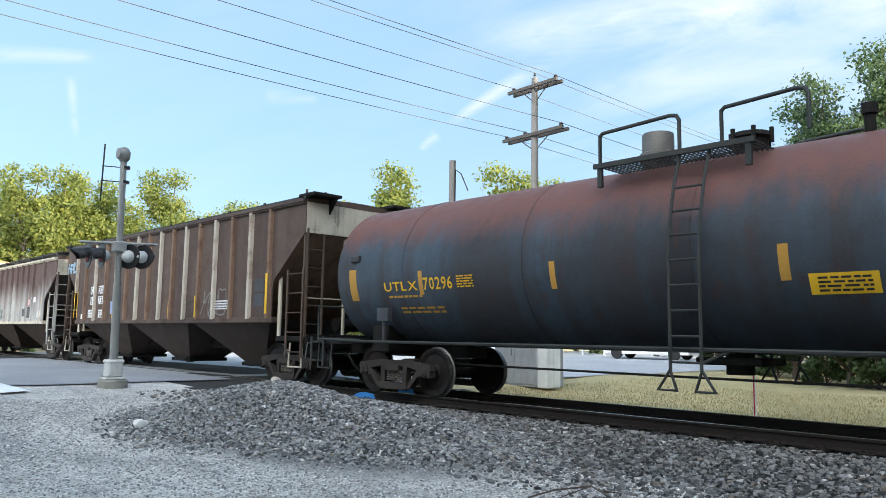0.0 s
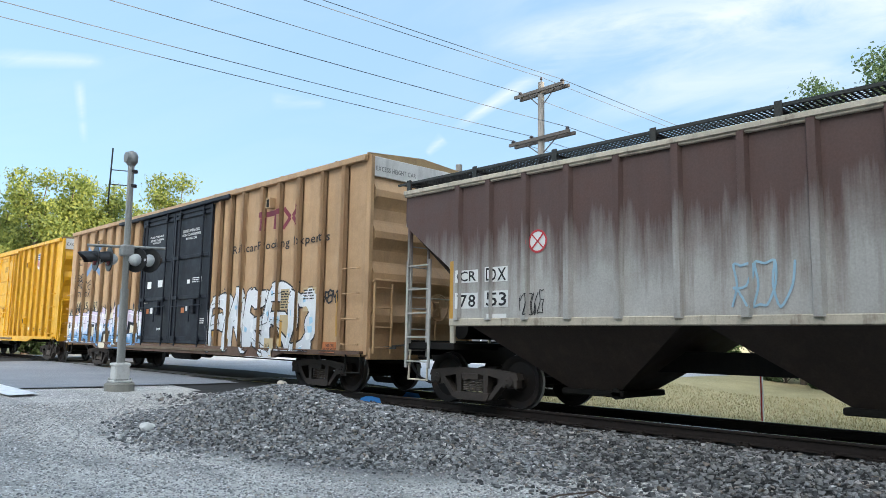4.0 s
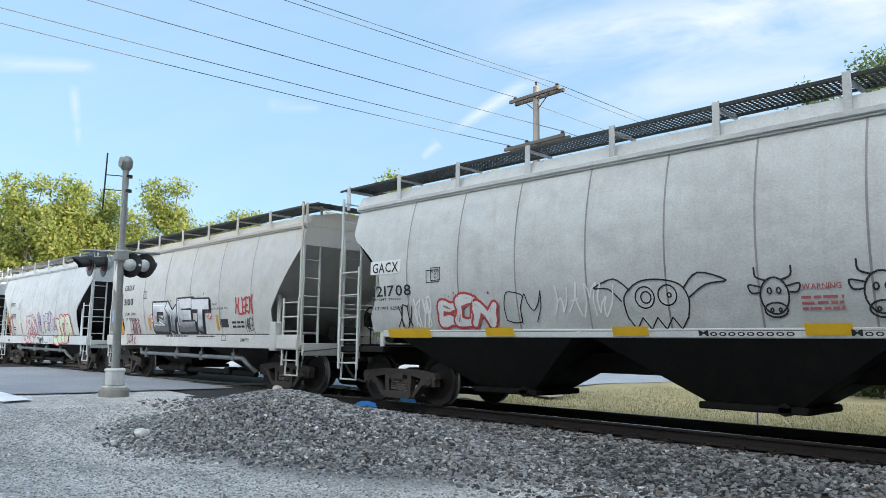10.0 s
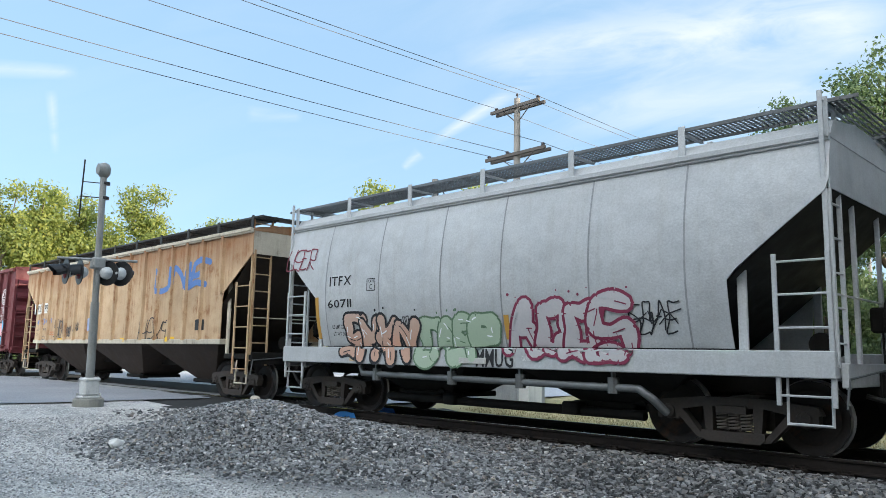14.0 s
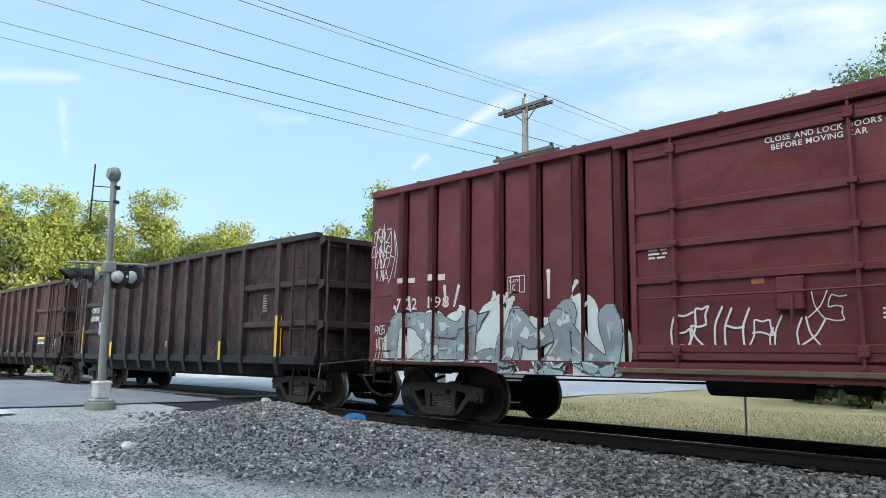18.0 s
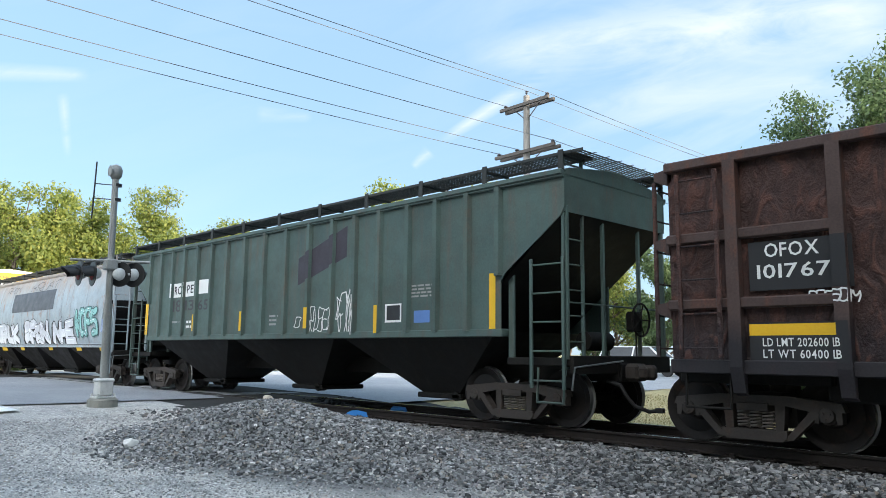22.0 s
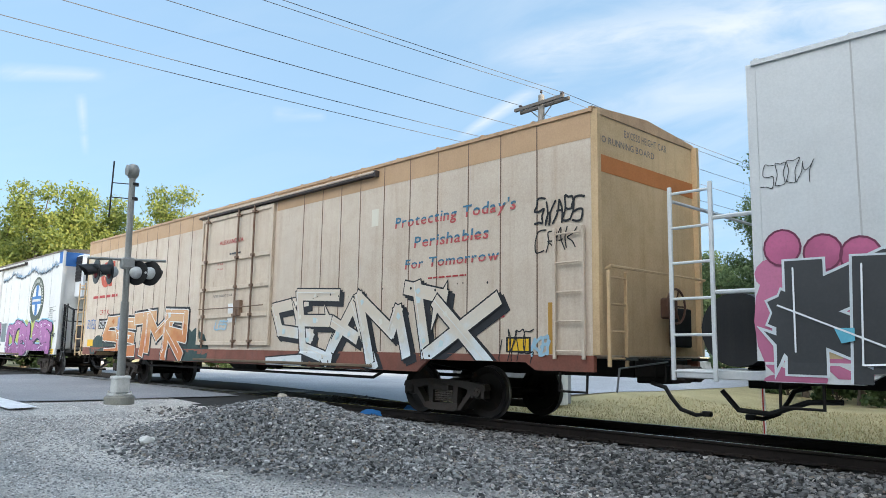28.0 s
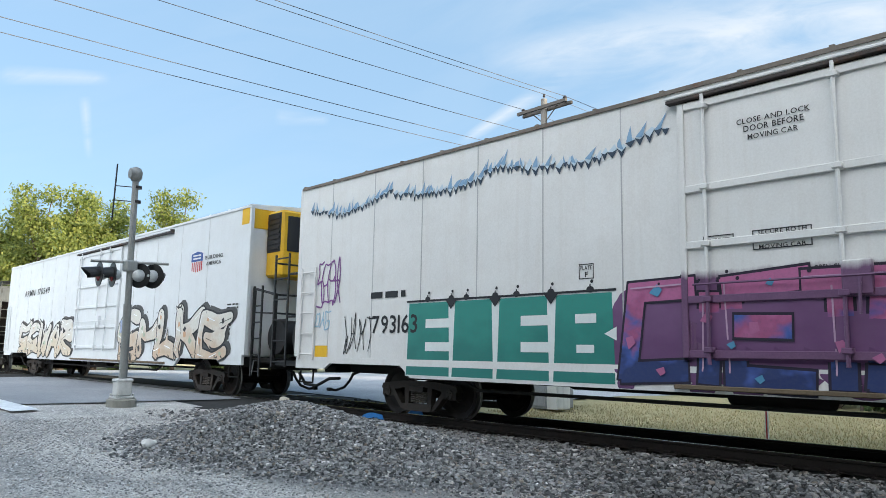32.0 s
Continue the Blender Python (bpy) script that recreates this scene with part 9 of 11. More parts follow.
for u in (-309.9, -309.28, -308.9, -308.22, -307.75, -307.04, -306.3):
    drips += [disc(u, 2.18, 0.07, 0.05), disc(u + 0.03, 2.30, 0.028, n=8), rect(u - 0.012, u + 0.012, 2.18, 2.26)]
for u in (-309.28, -308.22, -307.04):
    drips.append([(u - 0.16, 2.17), (u + 0.16, 2.17), (u, 1.98)])
tagged(skZ.lay("graffiti_drip", drips, ink(INK_DK), bn2, 0.0145, "", xZ), kind="stuff")
graffiti(bn2, skZ, xZ, -305.85, -300.6, 0.80, 2.25, "CIETUS", [(0.015, 0.03, 0.12), (0.05, 0.10, 0.35), (0.33, 0.08, 0.19), (0.42, 0.12, 0.26)], (0.02, 0.015, 0.03), 92, cloud=(0.12, 0.045, 0.13), width=0.28, edge=0.035, facets=((0.08, 0.26, 0.42), (0.40, 0.13, 0.26)), glint=(0.45, 0.30, 0.42), gap=-0.08, square=True, wild=0.6, busy=0.9)
patch(bn2, skZ, xZ, -300.53, -299.59, 1.24, 2.24, (0.68, 0.70, 0.72), "graffiti_panel", 0.020)
patch(bn2, skZ, xZ, -300.45, -299.67, 1.32, 2.16, (0.16, 0.20, 0.22), "graffiti_panel", 0.023)
graffiti(bn2, skZ, xZ, -299.5, -293.0, 0.80, 2.15, "COELSS", [(0.27, 0.085, 0.25), (0.34, 0.12, 0.31), (0.38, 0.14, 0.34)], (0.03, 0.03, 0.06), 93, cloud=(0.36, 0.40, 0.07), outer=(0.25, 0.50, 0.62), edge=0.03, width=0.40, wild=0.2, spikes=4, shadow=(0.03, 0.03, 0.06), drop=(0.07, -0.05), facets=((0.46, 0.20, 0.40), (0.40, 0.16, 0.36)), gap=-0.06)
skZ.lay("emblem", [disc(-295.4, 3.05, 0.98, 0.98, 36)], ink((0.085, 0.105, 0.085)), bn2, 0.005, "", xZ)
skZ.lay("emblem_field", [disc(-295.4, 3.05, 0.64, 0.64, 32)], ink((0.70, 0.70, 0.68)), bn2, 0.009, "", xZ)
skZ.lay("emblem_cross", [rect(-295.56, -295.24, 2.42, 3.68), rect(-296.02, -294.78, 2.88, 3.22)], ink((0.06, 0.20, 0.48)), bn2, 0.013, "", xZ)
skZ.lay("emblem_bar", [q for k in range(26) if k % 11 != 10 for a in [math.pi * (-0.08 + 1.16 * k / 25)] for q in stroke([(-295.4 + 0.74 * math.cos(a), 3.05 + 0.74 * math.sin(a)), (-295.4 + 0.88 * math.cos(a), 3.05 + 0.88 * math.sin(a))], 0.055, False)] + [rect(-295.95, -294.85, 2.99, 3.10)], ink((0.60, 0.60, 0.56)), bn2, 0.017, "", xZ)
rngz = random.Random(77)
zig, zig2, zig3, u = [], [], [], -313.9
while u < -292.9:
    if not -305.0 < u < -301.0:
        # a line of dark teeth with pale and mid-blue splinters standing on it, higher at every arch
        d, arch = rngz.uniform(0.06, 0.17), abs(math.sin(u * 1.05))
        a = 4.16 + 0.24 * (1 - arch) + rngz.uniform(-0.03, 0.03)
        b, c = a - rngz.uniform(0.06, 0.17), a + rngz.uniform(-0.02, 0.05)
        zig.append([(u - 0.01, a + 0.02), (u + d * 0.5, b), (u + d + 0.01, c + 0.02), (u + d * 0.5, b + 0.095)])
        zig2.append([(u, a + 0.02), (u + d * 0.5, b + 0.06), (u + d, c + 0.02), (u + d * 0.7, c + rngz.uniform(0.03, 0.12))])
        if rngz.random() < 0.55:
            t = rngz.uniform(-0.10, 0.10)
            zig3.append([(u, a + 0.03), (u + d * 0.7, c - 0.02), (u + d * 0.9 + t, c + rngz.uniform(0.10, 0.26)), (u + d * 0.3 + t * 0.5, a + 0.10)])
        u += d
    else:
        u += 0.25
skZ.lay("graffiti_trim", zig2, ink((0.50, 0.60, 0.68)), bn2, 0.005, "", xZ)
skZ.lay("graffiti_trim", zig3, ink((0.22, 0.36, 0.52)), bn2, 0.009, "", xZ)
skZ.lay("graffiti_trim_edge", zig, ink((0.035, 0.055, 0.085)), bn2, 0.013, "", xZ)
graffiti(ar2, skV, xV, -336.6, -329.5, 0.84, 2.25, "SEWAR", [(0.60, 0.50, 0.38), (0.64, 0.62, 0.58)], INK_DK, 95, edge=0.05, wild=0.8, spikes=12, pull=0.2, width=0.34, shadow=(0.10, 0.09, 0.09), drop=(0.14, 0.06), facets=((0.42, 0.50, 0.38), (0.62, 0.40, 0.26), (0.05, 0.05, 0.05)))
graffiti(ar2, skV, xV, -324.9, -317.3, 0.84, 2.3, "SMUKE", [(0.56, 0.42, 0.30), (0.66, 0.64, 0.58)], INK_DK, 96, edge=0.05, wild=0.8, spikes=12, pull=0.2, width=0.36, shadow=(0.08, 0.08, 0.08), drop=(0.15, 0.08), facets=((0.40, 0.48, 0.36), (0.60, 0.36, 0.22), (0.05, 0.05, 0.05)))
shield(ar2, skV, xV, -319.95, -319.15, 3.22, 3.95)



def cow_head(car, skin, x0, u, z, r, rgb):
    """line drawing of a cow's head: face, muzzle, horns, ears, eyes"""
    q = []
    for cu, cz, a, b in ((0, 0, 0.62, 0.80), (0, -0.62, 0.50, 0.32), (-0.20, 0.22, 0.09, 0.13), (0.20, 0.22, 0.09, 0.13), (-0.18, -0.62, 0.06, 0.08), (0.18, -0.62, 0.06, 0.08)):
        q += stroke([(u + r * (cu + a * math.cos(t)), z + r * (cz + b * math.sin(t))) for t in [2 * math.pi * k / 18 for k in range(19)]], 0.022, False)
    for sg in (-1, 1):
        q += stroke(flowing([(u + sg * r * 0.35, z + r * 0.68), (u + sg * r * 0.75, z + r * 0.85), (u + sg * r * 0.80, z + r * 1.25)]), 0.024)
        q += stroke(flowing([(u + sg * r * 0.58, z + r * 0.40), (u + sg * r * 1.10, z + r * 0.50), (u + sg * r * 1.0, z + r * 0.15), (u + sg * r * 0.60, z + r * 0.15)]), 0.022)
    ob = skin.lay("graffiti_tag", q, ink(rgb), car, 0.009, "", x0)


cow_head(gac, skG, xG, -94.83, 1.80, 0.28, INK_DK)
cow_head(gac, skG, xG, -93.64, 1.80, 0.30, INK_DK)
bug = []
for cu, cz, a, b in ((-96.62, 1.84, 0.15, 0.15), (-96.60, 1.84, 0.08, 0.08), (-96.27, 1.86, 0.14, 0.14), (-96.24, 1.86, 0.03, 0.03)):
    bug += stroke([(cu + a * math.cos(t), cz + b * math.sin(t)) for t in [2 * math.pi * k / 16 for k in range(17)]], 0.02, False)
bug += stroke(flowing([(-96.92, 1.55), (-96.95, 1.85), (-96.72, 2.05), (-96.40, 2.08), (-96.08, 2.00), (-95.96, 1.80), (-96.0, 1.55)]), 0.022)
bug += stroke([(-96.92 + 0.115 * k, 1.56 if k % 2 == 0 else 1.40) for k in range(9)], 0.02)
bug += stroke(flowing([(-96.85, 1.95), (-97.10, 2.12), (-97.45, 2.0), (-97.20, 1.98), (-97.0, 1.80)]), 0.022) + stroke(flowing([(-96.02, 1.95), (-95.80, 2.14), (-95.42, 2.02), (-95.70, 1.98), (-95.95, 1.82)]), 0.022)
skG.lay("graffiti_tag", bug, ink(INK_DK), gac, 0.009, "", xG)
lettering(gac, skG, xG, -94.50, -94.06, 1.86, 1.93, "WARNING", (0.42, 0.12, 0.12))
bars(gac, skG, xG, -94.52, -94.04, 1.60, 1.80, 3, (0.42, 0.12, 0.12), 7)

lettering(gac, skG, xG, -95.86, -94.63, 1.31, 1.385, "Mooooooooo", INK_DK, lift=0.085)
lettering(gac, skG, xG, -94.00, -92.90, 1.31, 1.385, "Mooooooooo", INK_DK, lift=0.085)

# leading ends
hT, hY = (-48.24 + 66.45) / 2 - 0.06, (-67.8 + 85.87) / 2 - 0.06
end_text(tan, hT + 0.056, -1.35, -0.25, 4.63, 4.73, "EXCESS HEIGHT CAR", (0.2, 0.2, 0.2))
end_text(yel, hY + 0.056, -1.35, -0.05, 4.62, 4.74, "EXCESS HEIGHT CAR", (0.03, 0.03, 0.03))
end_text(yel, hY + 0.056, 0.6, 1.3, 4.60, 4.70, "700916", (0.03, 0.03, 0.03))
end_text(arm, hW + 0.056, -1.0, 0.6, 4.62, 4.74, "EXCESS HEIGHT CAR", (0.03, 0.03, 0.03))
end_fittings(arm, hW, 0.76, 1.57, P_WHITE, M_UNDER)
end_text(cry, hX + 0.013, -0.7, 0.6, 4.62, 4.74, "EXCESS HEIGHT CAR", (0.22, 0.2, 0.18))
end_text(cry, hX + 0.013, -1.45, 0.2, 4.42, 4.53, "NO RUNNING BOARD", (0.22, 0.2, 0.18))
s = Shape()
s.box(hX + 0.004, hX + 0.010, -1.5, 1.5, 3.95, 4.22)
part("end_panel", Shape().box(hX, hX + 0.004, -1.53, 1.53, 1.15, 4.84), P_CREAMEND, cry)
part("end_stripe", s, ink((0.52, 0.19, 0.06)), cry)
end_fittings(cry, hX, 0.80, 1.57, P_CREAMEND, paint("rusty_wheel", (0.12, 0.06, 0.04), 0.7, rust=0.4))
s = Shape()
s.box(hX, hX + 0.10, 0.55, 1.15, 1.3, 1.95, 0.02)
part("brake_cabinet", s, M_UNDER, cry)


def reefer_unit(car, hl, z0, yp, top_rgb=None, shell=None):
    """refrigerating unit high on the end, fuel tank and railed platform below"""
    s = Shape()
    s.box(hl, hl + 0.75, -1.05, 1.05, 3.05, 4.75, 0.06)
    u = part("cooling_unit", s, shell or P_WHITE, car, "cooling unit with black louvres")
    for i in range(7):
        s = Shape()
        z = 3.75 + i * 0.13
        s.prism([(hl + 0.10, z), (hl + 0.66, z), (hl + 0.66, z + 0.07), (hl + 0.10, z + 0.09)], "y", -1.09, -1.05)
        part("louvre", s, M_BLACKISH, u)
    s = Shape()
    s.box(hl + 0.06, hl + 0.70, -1.068, -1.05, 3.68, 4.68, 0.01)
    part("grille", s, M_BLACKISH, u)
    s = Shape()
    s.box(hl + 0.745, hl + 0.765, -0.9, 0.0, 3.7, 4.6, 0.005)
    part("grille", s, M_BLACKISH, u)
    if top_rgb:
        s = Shape()
        s.box(hl - 0.002, hl + 0.012, -yp + 0.03, yp - 0.03, 4.30, 4.85)
        s.box(hl - 0.36, hl + 0.012, -yp - 0.006, -yp, 4.40, 4.86)
        part("corner_panel", s, ink(top_rgb), car)
    s = Shape()
    s.tube((hl + 0.55, -0.95, 1.55), (hl + 0.55, 0.95, 1.55), 0.42, 20)
    part("fuel_tank", s, M_BLACKISH, car, smooth=radians(40))
    s = Shape()
    s.box(hl, hl + 1.2, -1.35, 1.35, 0.92, 1.02, 0.01)
    part("end_platform", s, M_UNDER, car)
    for y in (-1.35, 1.35):
        s = Shape()
        s.path([(hl + 0.08, y, 1.0), (hl + 0.08, y, 2.75), (hl + 1.12, y, 2.55), (hl + 1.15, y, 1.0)], 0.035, 6)
        s.path([(hl + 0.08, y, 2.15), (hl + 1.14, y, 2.1)], 0.02, 6)
        part("platform_rail", s, M_BLACKISH, car)
    s = Shape()
    for z in (2.55, 2.1):
        s.path([(hl + 1.14, -1.35, z), (hl + 1.14, 1.35, z)], 0.025, 6)
    part("platform_rail", s, M_BLACKISH, car)
    ladder(car, hl + 0.15, hl + 0.55, 0.7, 2.7, -1.40, M_BLACKISH, 6, thick=0.016, name="end_ladder")


M_BLACKISH = paint("black_enamel", (0.018, 0.018, 0.02), 0.45, dirt=0.3, dirt_rgb=(0.05, 0.045, 0.04))
reefer_unit(bn2, hZ, 0.74, 1.57, (0.04, 0.16, 0.45))
reefer_unit(ar2, hV, 0.74, 1.57, (0.72, 0.42, 0.02), P_YCAP)


def white_end(car, hl, mat):
    """trailing end: open ladder frame, black fuel tank on a low platform"""
    s = Shape()
    s.box(-hl - 1.35, -hl, -1.3, 1.3, 0.86, 0.98, 0.01)
    part("end_platform", s, mat, car)
    s = Shape()
    s.tube((-hl - 0.62, -1.0, 1.52), (-hl - 0.62, 1.0, 1.52), 0.5, 22)
    part("fuel_tank", s, M_BLACKISH, car, smooth=radians(40))
    ladder(car, -hl - 1.32, -hl - 0.72, 0.95, 3.4, -1.42, mat, 6, thick=0.02)
    for y in (-1.4, 1.4):
        s = Shape()
        s.path([(-hl - 0.75, y, 3.0), (-hl + 0.05, y, 3.0)], 0.03, 6)
        s.path([(-hl - 0.75, y, 2.0), (-hl + 0.05, y, 2.0)], 0.03, 6)
        part("platform_rail", s, mat, car)
    s = Shape()
    s.path([(-hl - 1.3, -1.4, 3.3), (-hl - 1.3, 1.4, 3.3)], 0.025, 6)
    s.path([(-hl - 1.3, 1.4, 0.9), (-hl - 1.3, 1.4, 3.3)], 0.025, 6)
    part("platform_rail", s, mat, car)
    s = Shape()
    s.path([(-hl - 0.9, -0.9, 0.7), (-hl - 0.7, -0.85, 0.45), (-hl - 0.3, -0.8, 0.42), (-hl + 0.2, -0.8, 0.6), (-hl + 0.6, -0.8, 0.62)], 0.035, 8)
    part("power_cable", s, M_HOSE, car)


white_end(arm, hW, P_WHITE)
white_end(cry, hX, P_CREAMEND)
white_end(bn2, hZ, M_BLACKISH)

# unloading pipes and valves under the cement hoppers
for car, hl in ((crd, hC), (it1, h1), (it2, h2)):
    s = Shape()
    s.path([(-hl + 2.5, -1.40, 0.92), (-hl + 2.6, -1.42, 0.78), (hl - 2.6, -1.42, 0.74), (hl - 2.4, -1.38, 0.60), (hl - 2.3, -1.2, 0.42)], 0.055, 10)
    part("unloading_pipe", s, M_GRATE, car, smooth=radians(50))
    for x in (-hl + 3.0, -0.6, 0.9, hl - 3.0):
        s = Shape()
        s.tube((x, -1.42, 0.66), (x, -1.42, 0.88), 0.085, 10)
        s.box(x - 0.02, x + 0.02, -1.46, -1.38, 0.80, 1.0, 0.005)
        part("pipe_flange", s, M_GRATE, car)
    s = Shape()
    s.path([(-hl + 2.8, -0.9, 0.36), (hl - 2.8, -0.9, 0.34)], 0.075, 10)
    s.box(-1.2, -0.9, -1.05, -0.75, 0.28, 0.48, 0.03)
    s.box(1.4, 1.7, -1.05, -0.75, 0.28, 0.48, 0.03)
    part("discharge_pipe", s, M_UNDER, car, smooth=radians(50))
    s = Shape()
    s.box(hl - 1.12, hl - 0.86, -1.60, -1.36, 0.95, 1.62, 0.02) if car is crd else s.box(-0.3, 0.3, -1.585, -1.56, 1.02, 1.12, 0.005)
    part("pipe_box", s, P_GREY2, car)


# ---- the ground ----
def smooth_step(a, b, v):
    t = min(1.0, max(0.0, (v - a) / (b - a)))
    return t * t * (3 - 2 * t)


HEAPS = [(-11.1, -4.5, 0.62, 2.1, 1.7), (-9.3, -3.9, 0.50, 2.2, 1.5), (-7.6, -3.3, 0.30, 2.0, 1.1)]


def heap_at(x, y):
    h = 0.0
    for cx, cy, hh, rx, ry in HEAPS:
        d = math.hypot((x - cx) / rx, (y - cy) / ry)
        h = h + hh * math.exp(-(d * 1.35) ** 2.4)
    return h


ROAD = (-34.0, -19.0)       # along the track, where the road crosses


def ground_z(x, y):
    near = -0.45 + 0.03 * noise.noise(Vector((x * 0.5, y * 0.5, 3.0)))
    far = -0.42 + 0.05 * noise.noise(Vector((x * 0.25, y * 0.25, 8.0)))
    z = near if y < 0 else far
    # the crossing lies level with the rails, the lot falls away from it
    lvl = smooth_step(-10.0, -17.0, x) if x > -25 else 1 - smooth_step(-38, -48, x)
    rise = 0.43 if x < -14 else 0.43
    z += rise * lvl * (1.0 if abs(y) < 60 else max(0.0, 1 - (abs(y) - 60) / 60))
    bed = 1 - smooth_step(1.45, 3.3, abs(y))
    on_road = smooth_step(-18.3, -19.3, x) * (1 - smooth_step(-33.6, -34.6, x))
    z = max(z, -0.20 * bed + z * (1 - bed)) if not on_road > 0.5 else z
    if y < 0:
        z += heap_at(x, y)
    if y > 6:
        z += 0.02 * min(y - 6, 40) * smooth_step(-2, 12, x) * 0.6
    return z


M_ROUND, gn, gl, gb = nodes_of("gravel_ground")
gco = gn.new("ShaderNodeTexCoord").outputs["Object"]
g1 = noise_at(gn, gl, gco, 0.35, 5)
g2 = noise_at(gn, gl, gco, 60.0, 3, 0.7)
vor = gn.new("ShaderNodeTexVoronoi")
vor.inputs["Scale"].default_value = 46.0
gl.new(gco, vor.inputs["Vector"])
g3 = noise_at(gn, gl, stretched(gn, gl, gco, 0.5, 1.3, 1.0, 2.0), 0.9, 5, 0.65)
gsep = gn.new("ShaderNodeSeparateColor")
gl.new(vor.outputs["Color"], gsep.inputs[0])
gc = mixed(gn, gl, ramp_of(gn, gl, g1, 0.35, 0.65), (0.53, 0.50, 0.465), (0.70, 0.67, 0.625))
g4 = noise_at(gn, gl, stretched(gn, gl, gco, 1.0, 1.0, 1.0, 5.0), 3.2, 6, 0.72)
gc = mixed(gn, gl, times(gn, gl, ramp_of(gn, gl, g3, 0.48, 0.64), 0.55), gc, (0.22, 0.22, 0.22))
gc = mixed(gn, gl, times(gn, gl, ramp_of(gn, gl, g4, 0.50, 0.66), 0.5), gc, (0.18, 0.18, 0.185))
gc = mixed(gn, gl, ramp_of(gn, gl, gsep.outputs[0], 0.80, 0.92), gc, (0.92, 0.91, 0.89))
gc = mixed(gn, gl, times(gn, gl, ramp_of(gn, gl, gsep.outputs[1], 0.62, 0.88), 0.6), gc, (0.17, 0.17, 0.17))
gc = mixed(gn, gl, times(gn, gl, ramp_of(gn, gl, g2, 0.55, 0.75), 0.6), gc, (0.10, 0.10, 0.10))
# dark crushed stone lies under and round the heap
ghe = gn.new("ShaderNodeVectorMath")
ghe.operation = 'LENGTH'
gl.new(stretched(gn, gl, gco, 0.27, 0.50, 0.0), ghe.inputs[0])
ghe.inputs[0].links[0].from_node.inputs["Location"].default_value = (9.6 * 0.27, 4.05 * 0.50, 0)
gc = mixed(gn, gl, ramp_of(gn, gl, mixed(gn, gl, 0.25, ghe.outputs["Value"], g1), 0.95, 0.70), gc, mixed(gn, gl, vor.outputs["Color"], (0.05, 0.05, 0.052), (0.24, 0.24, 0.24)))
gl.new(gc, gb.inputs["Base Color"])
gb.inputs["Roughness"].default_value = 0.95
bumped(gn, gl, gb, vor.outputs["Distance"], 0.9, 0.02)
M_LOT = M_ROUND

# bed colour also carries the shade under the train
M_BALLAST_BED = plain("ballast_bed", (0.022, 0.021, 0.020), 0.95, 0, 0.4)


def grass_mat():
    m, n, l, b = nodes_of("dry_grass")
    co = n.new("ShaderNodeTexCoord").outputs["Object"]
    a, f = noise_at(n, l, co, 0.25, 5), noise_at(n, l, stretched(n, l, co, 1, 1, 0.2), 18.0, 5, 0.7)
    c = mixed(n, l, ramp_of(n, l, a, 0.35, 0.65), (0.36, 0.31, 0.16), (0.54, 0.45, 0.25))
    c = mixed(n, l, times(n, l, ramp_of(n, l, f, 0.45, 0.75), 0.6), c, (0.22, 0.19, 0.09))
    l.new(c, b.inputs["Base Color"])
    b.inputs["Roughness"].default_value = 0.95
    bumped(n, l, b, f, 0.8, 0.05)
    return m


M_GRASS = grass_mat()


def spaced(lo, hi, step, reach, grow=1.35):
    inner = list(np.arange(lo, hi + 1e-6, step))
    out, v, d = [], hi, step
    while v < reach:
        d *= grow
        v += d
        out.append(v)
    back, v, d = [], lo, step
    while v > -reach:
        d *= grow
        v -= d
        back.append(v)
    return back[::-1] + inner + out


def build_ground():
    xs, ys = spaced(-36, 9, 0.25, 1800), spaced(-13, 12, 0.25, 1800)
    nx, ny = len(xs), len(ys)
    vs = [(x, y, ground_z(x, y)) for y in ys for x in xs]
    fs = [(j * nx + i, j * nx + i + 1, (j + 1) * nx + i + 1, (j + 1) * nx + i) for j in range(ny - 1) for i in range(nx - 1)]
    me = bpy.data.meshes.new("ground")
    me.from_pydata(vs, [], fs)
    for m in (M_LOT, M_BALLAST_BED, M_GRASS):
        me.materials.append(m)
    idx = []
    for j in range(ny - 1):
        for i in range(nx - 1):
            x, y = (xs[i] + xs[i + 1]) / 2, (ys[j] + ys[j + 1]) / 2
            w = 0.35 * noise.noise(Vector((x * 1.3, y * 1.3, 0)))
            k = 0
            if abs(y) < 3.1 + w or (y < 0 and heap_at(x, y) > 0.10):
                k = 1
            elif y > 3.1 + w and x > -15.5 + w:
                k = 2
            elif y > 34 or x < -40 or x > 16 or y < -45:
                k = 2
            idx.append(k)
    me.polygons.foreach_set("material_index", idx)
    me.polygons.foreach_set("use_smooth", [True] * len(idx))
    tagged(new("ground", me), "grey gravel lot, track ballast bed and dry grass verge", "ground", kind="structure")


build_ground()

# asphalt road over the crossing and the paved yard beyond
def asphalt_mat(name="asphalt", pale=1.0):
    m, n, l, b = nodes_of(name)
    co = n.new("ShaderNodeTexCoord").outputs["Object"]
    a, f = noise_at(n, l, co, 0.3, 5), noise_at(n, l, co, 70.0, 3, 0.8)
    c = mixed(n, l, ramp_of(n, l, a, 0.3, 0.7), tuple(v * pale for v in (0.125, 0.13, 0.14)), tuple(v * pale for v in (0.18, 0.185, 0.195)))
    c = mixed(n, l, ramp_of(n, l, f, 0.4, 0.75), c, tuple(v * pale for v in (0.07, 0.07, 0.075)))
    l.new(c, b.inputs["Base Color"])
    b.inputs["Roughness"].default_value = 0.8
    bumped(n, l, b, f, 0.4, 0.006)
    return m


M_ASPHALT = asphalt_mat("asphalt", 2.1)
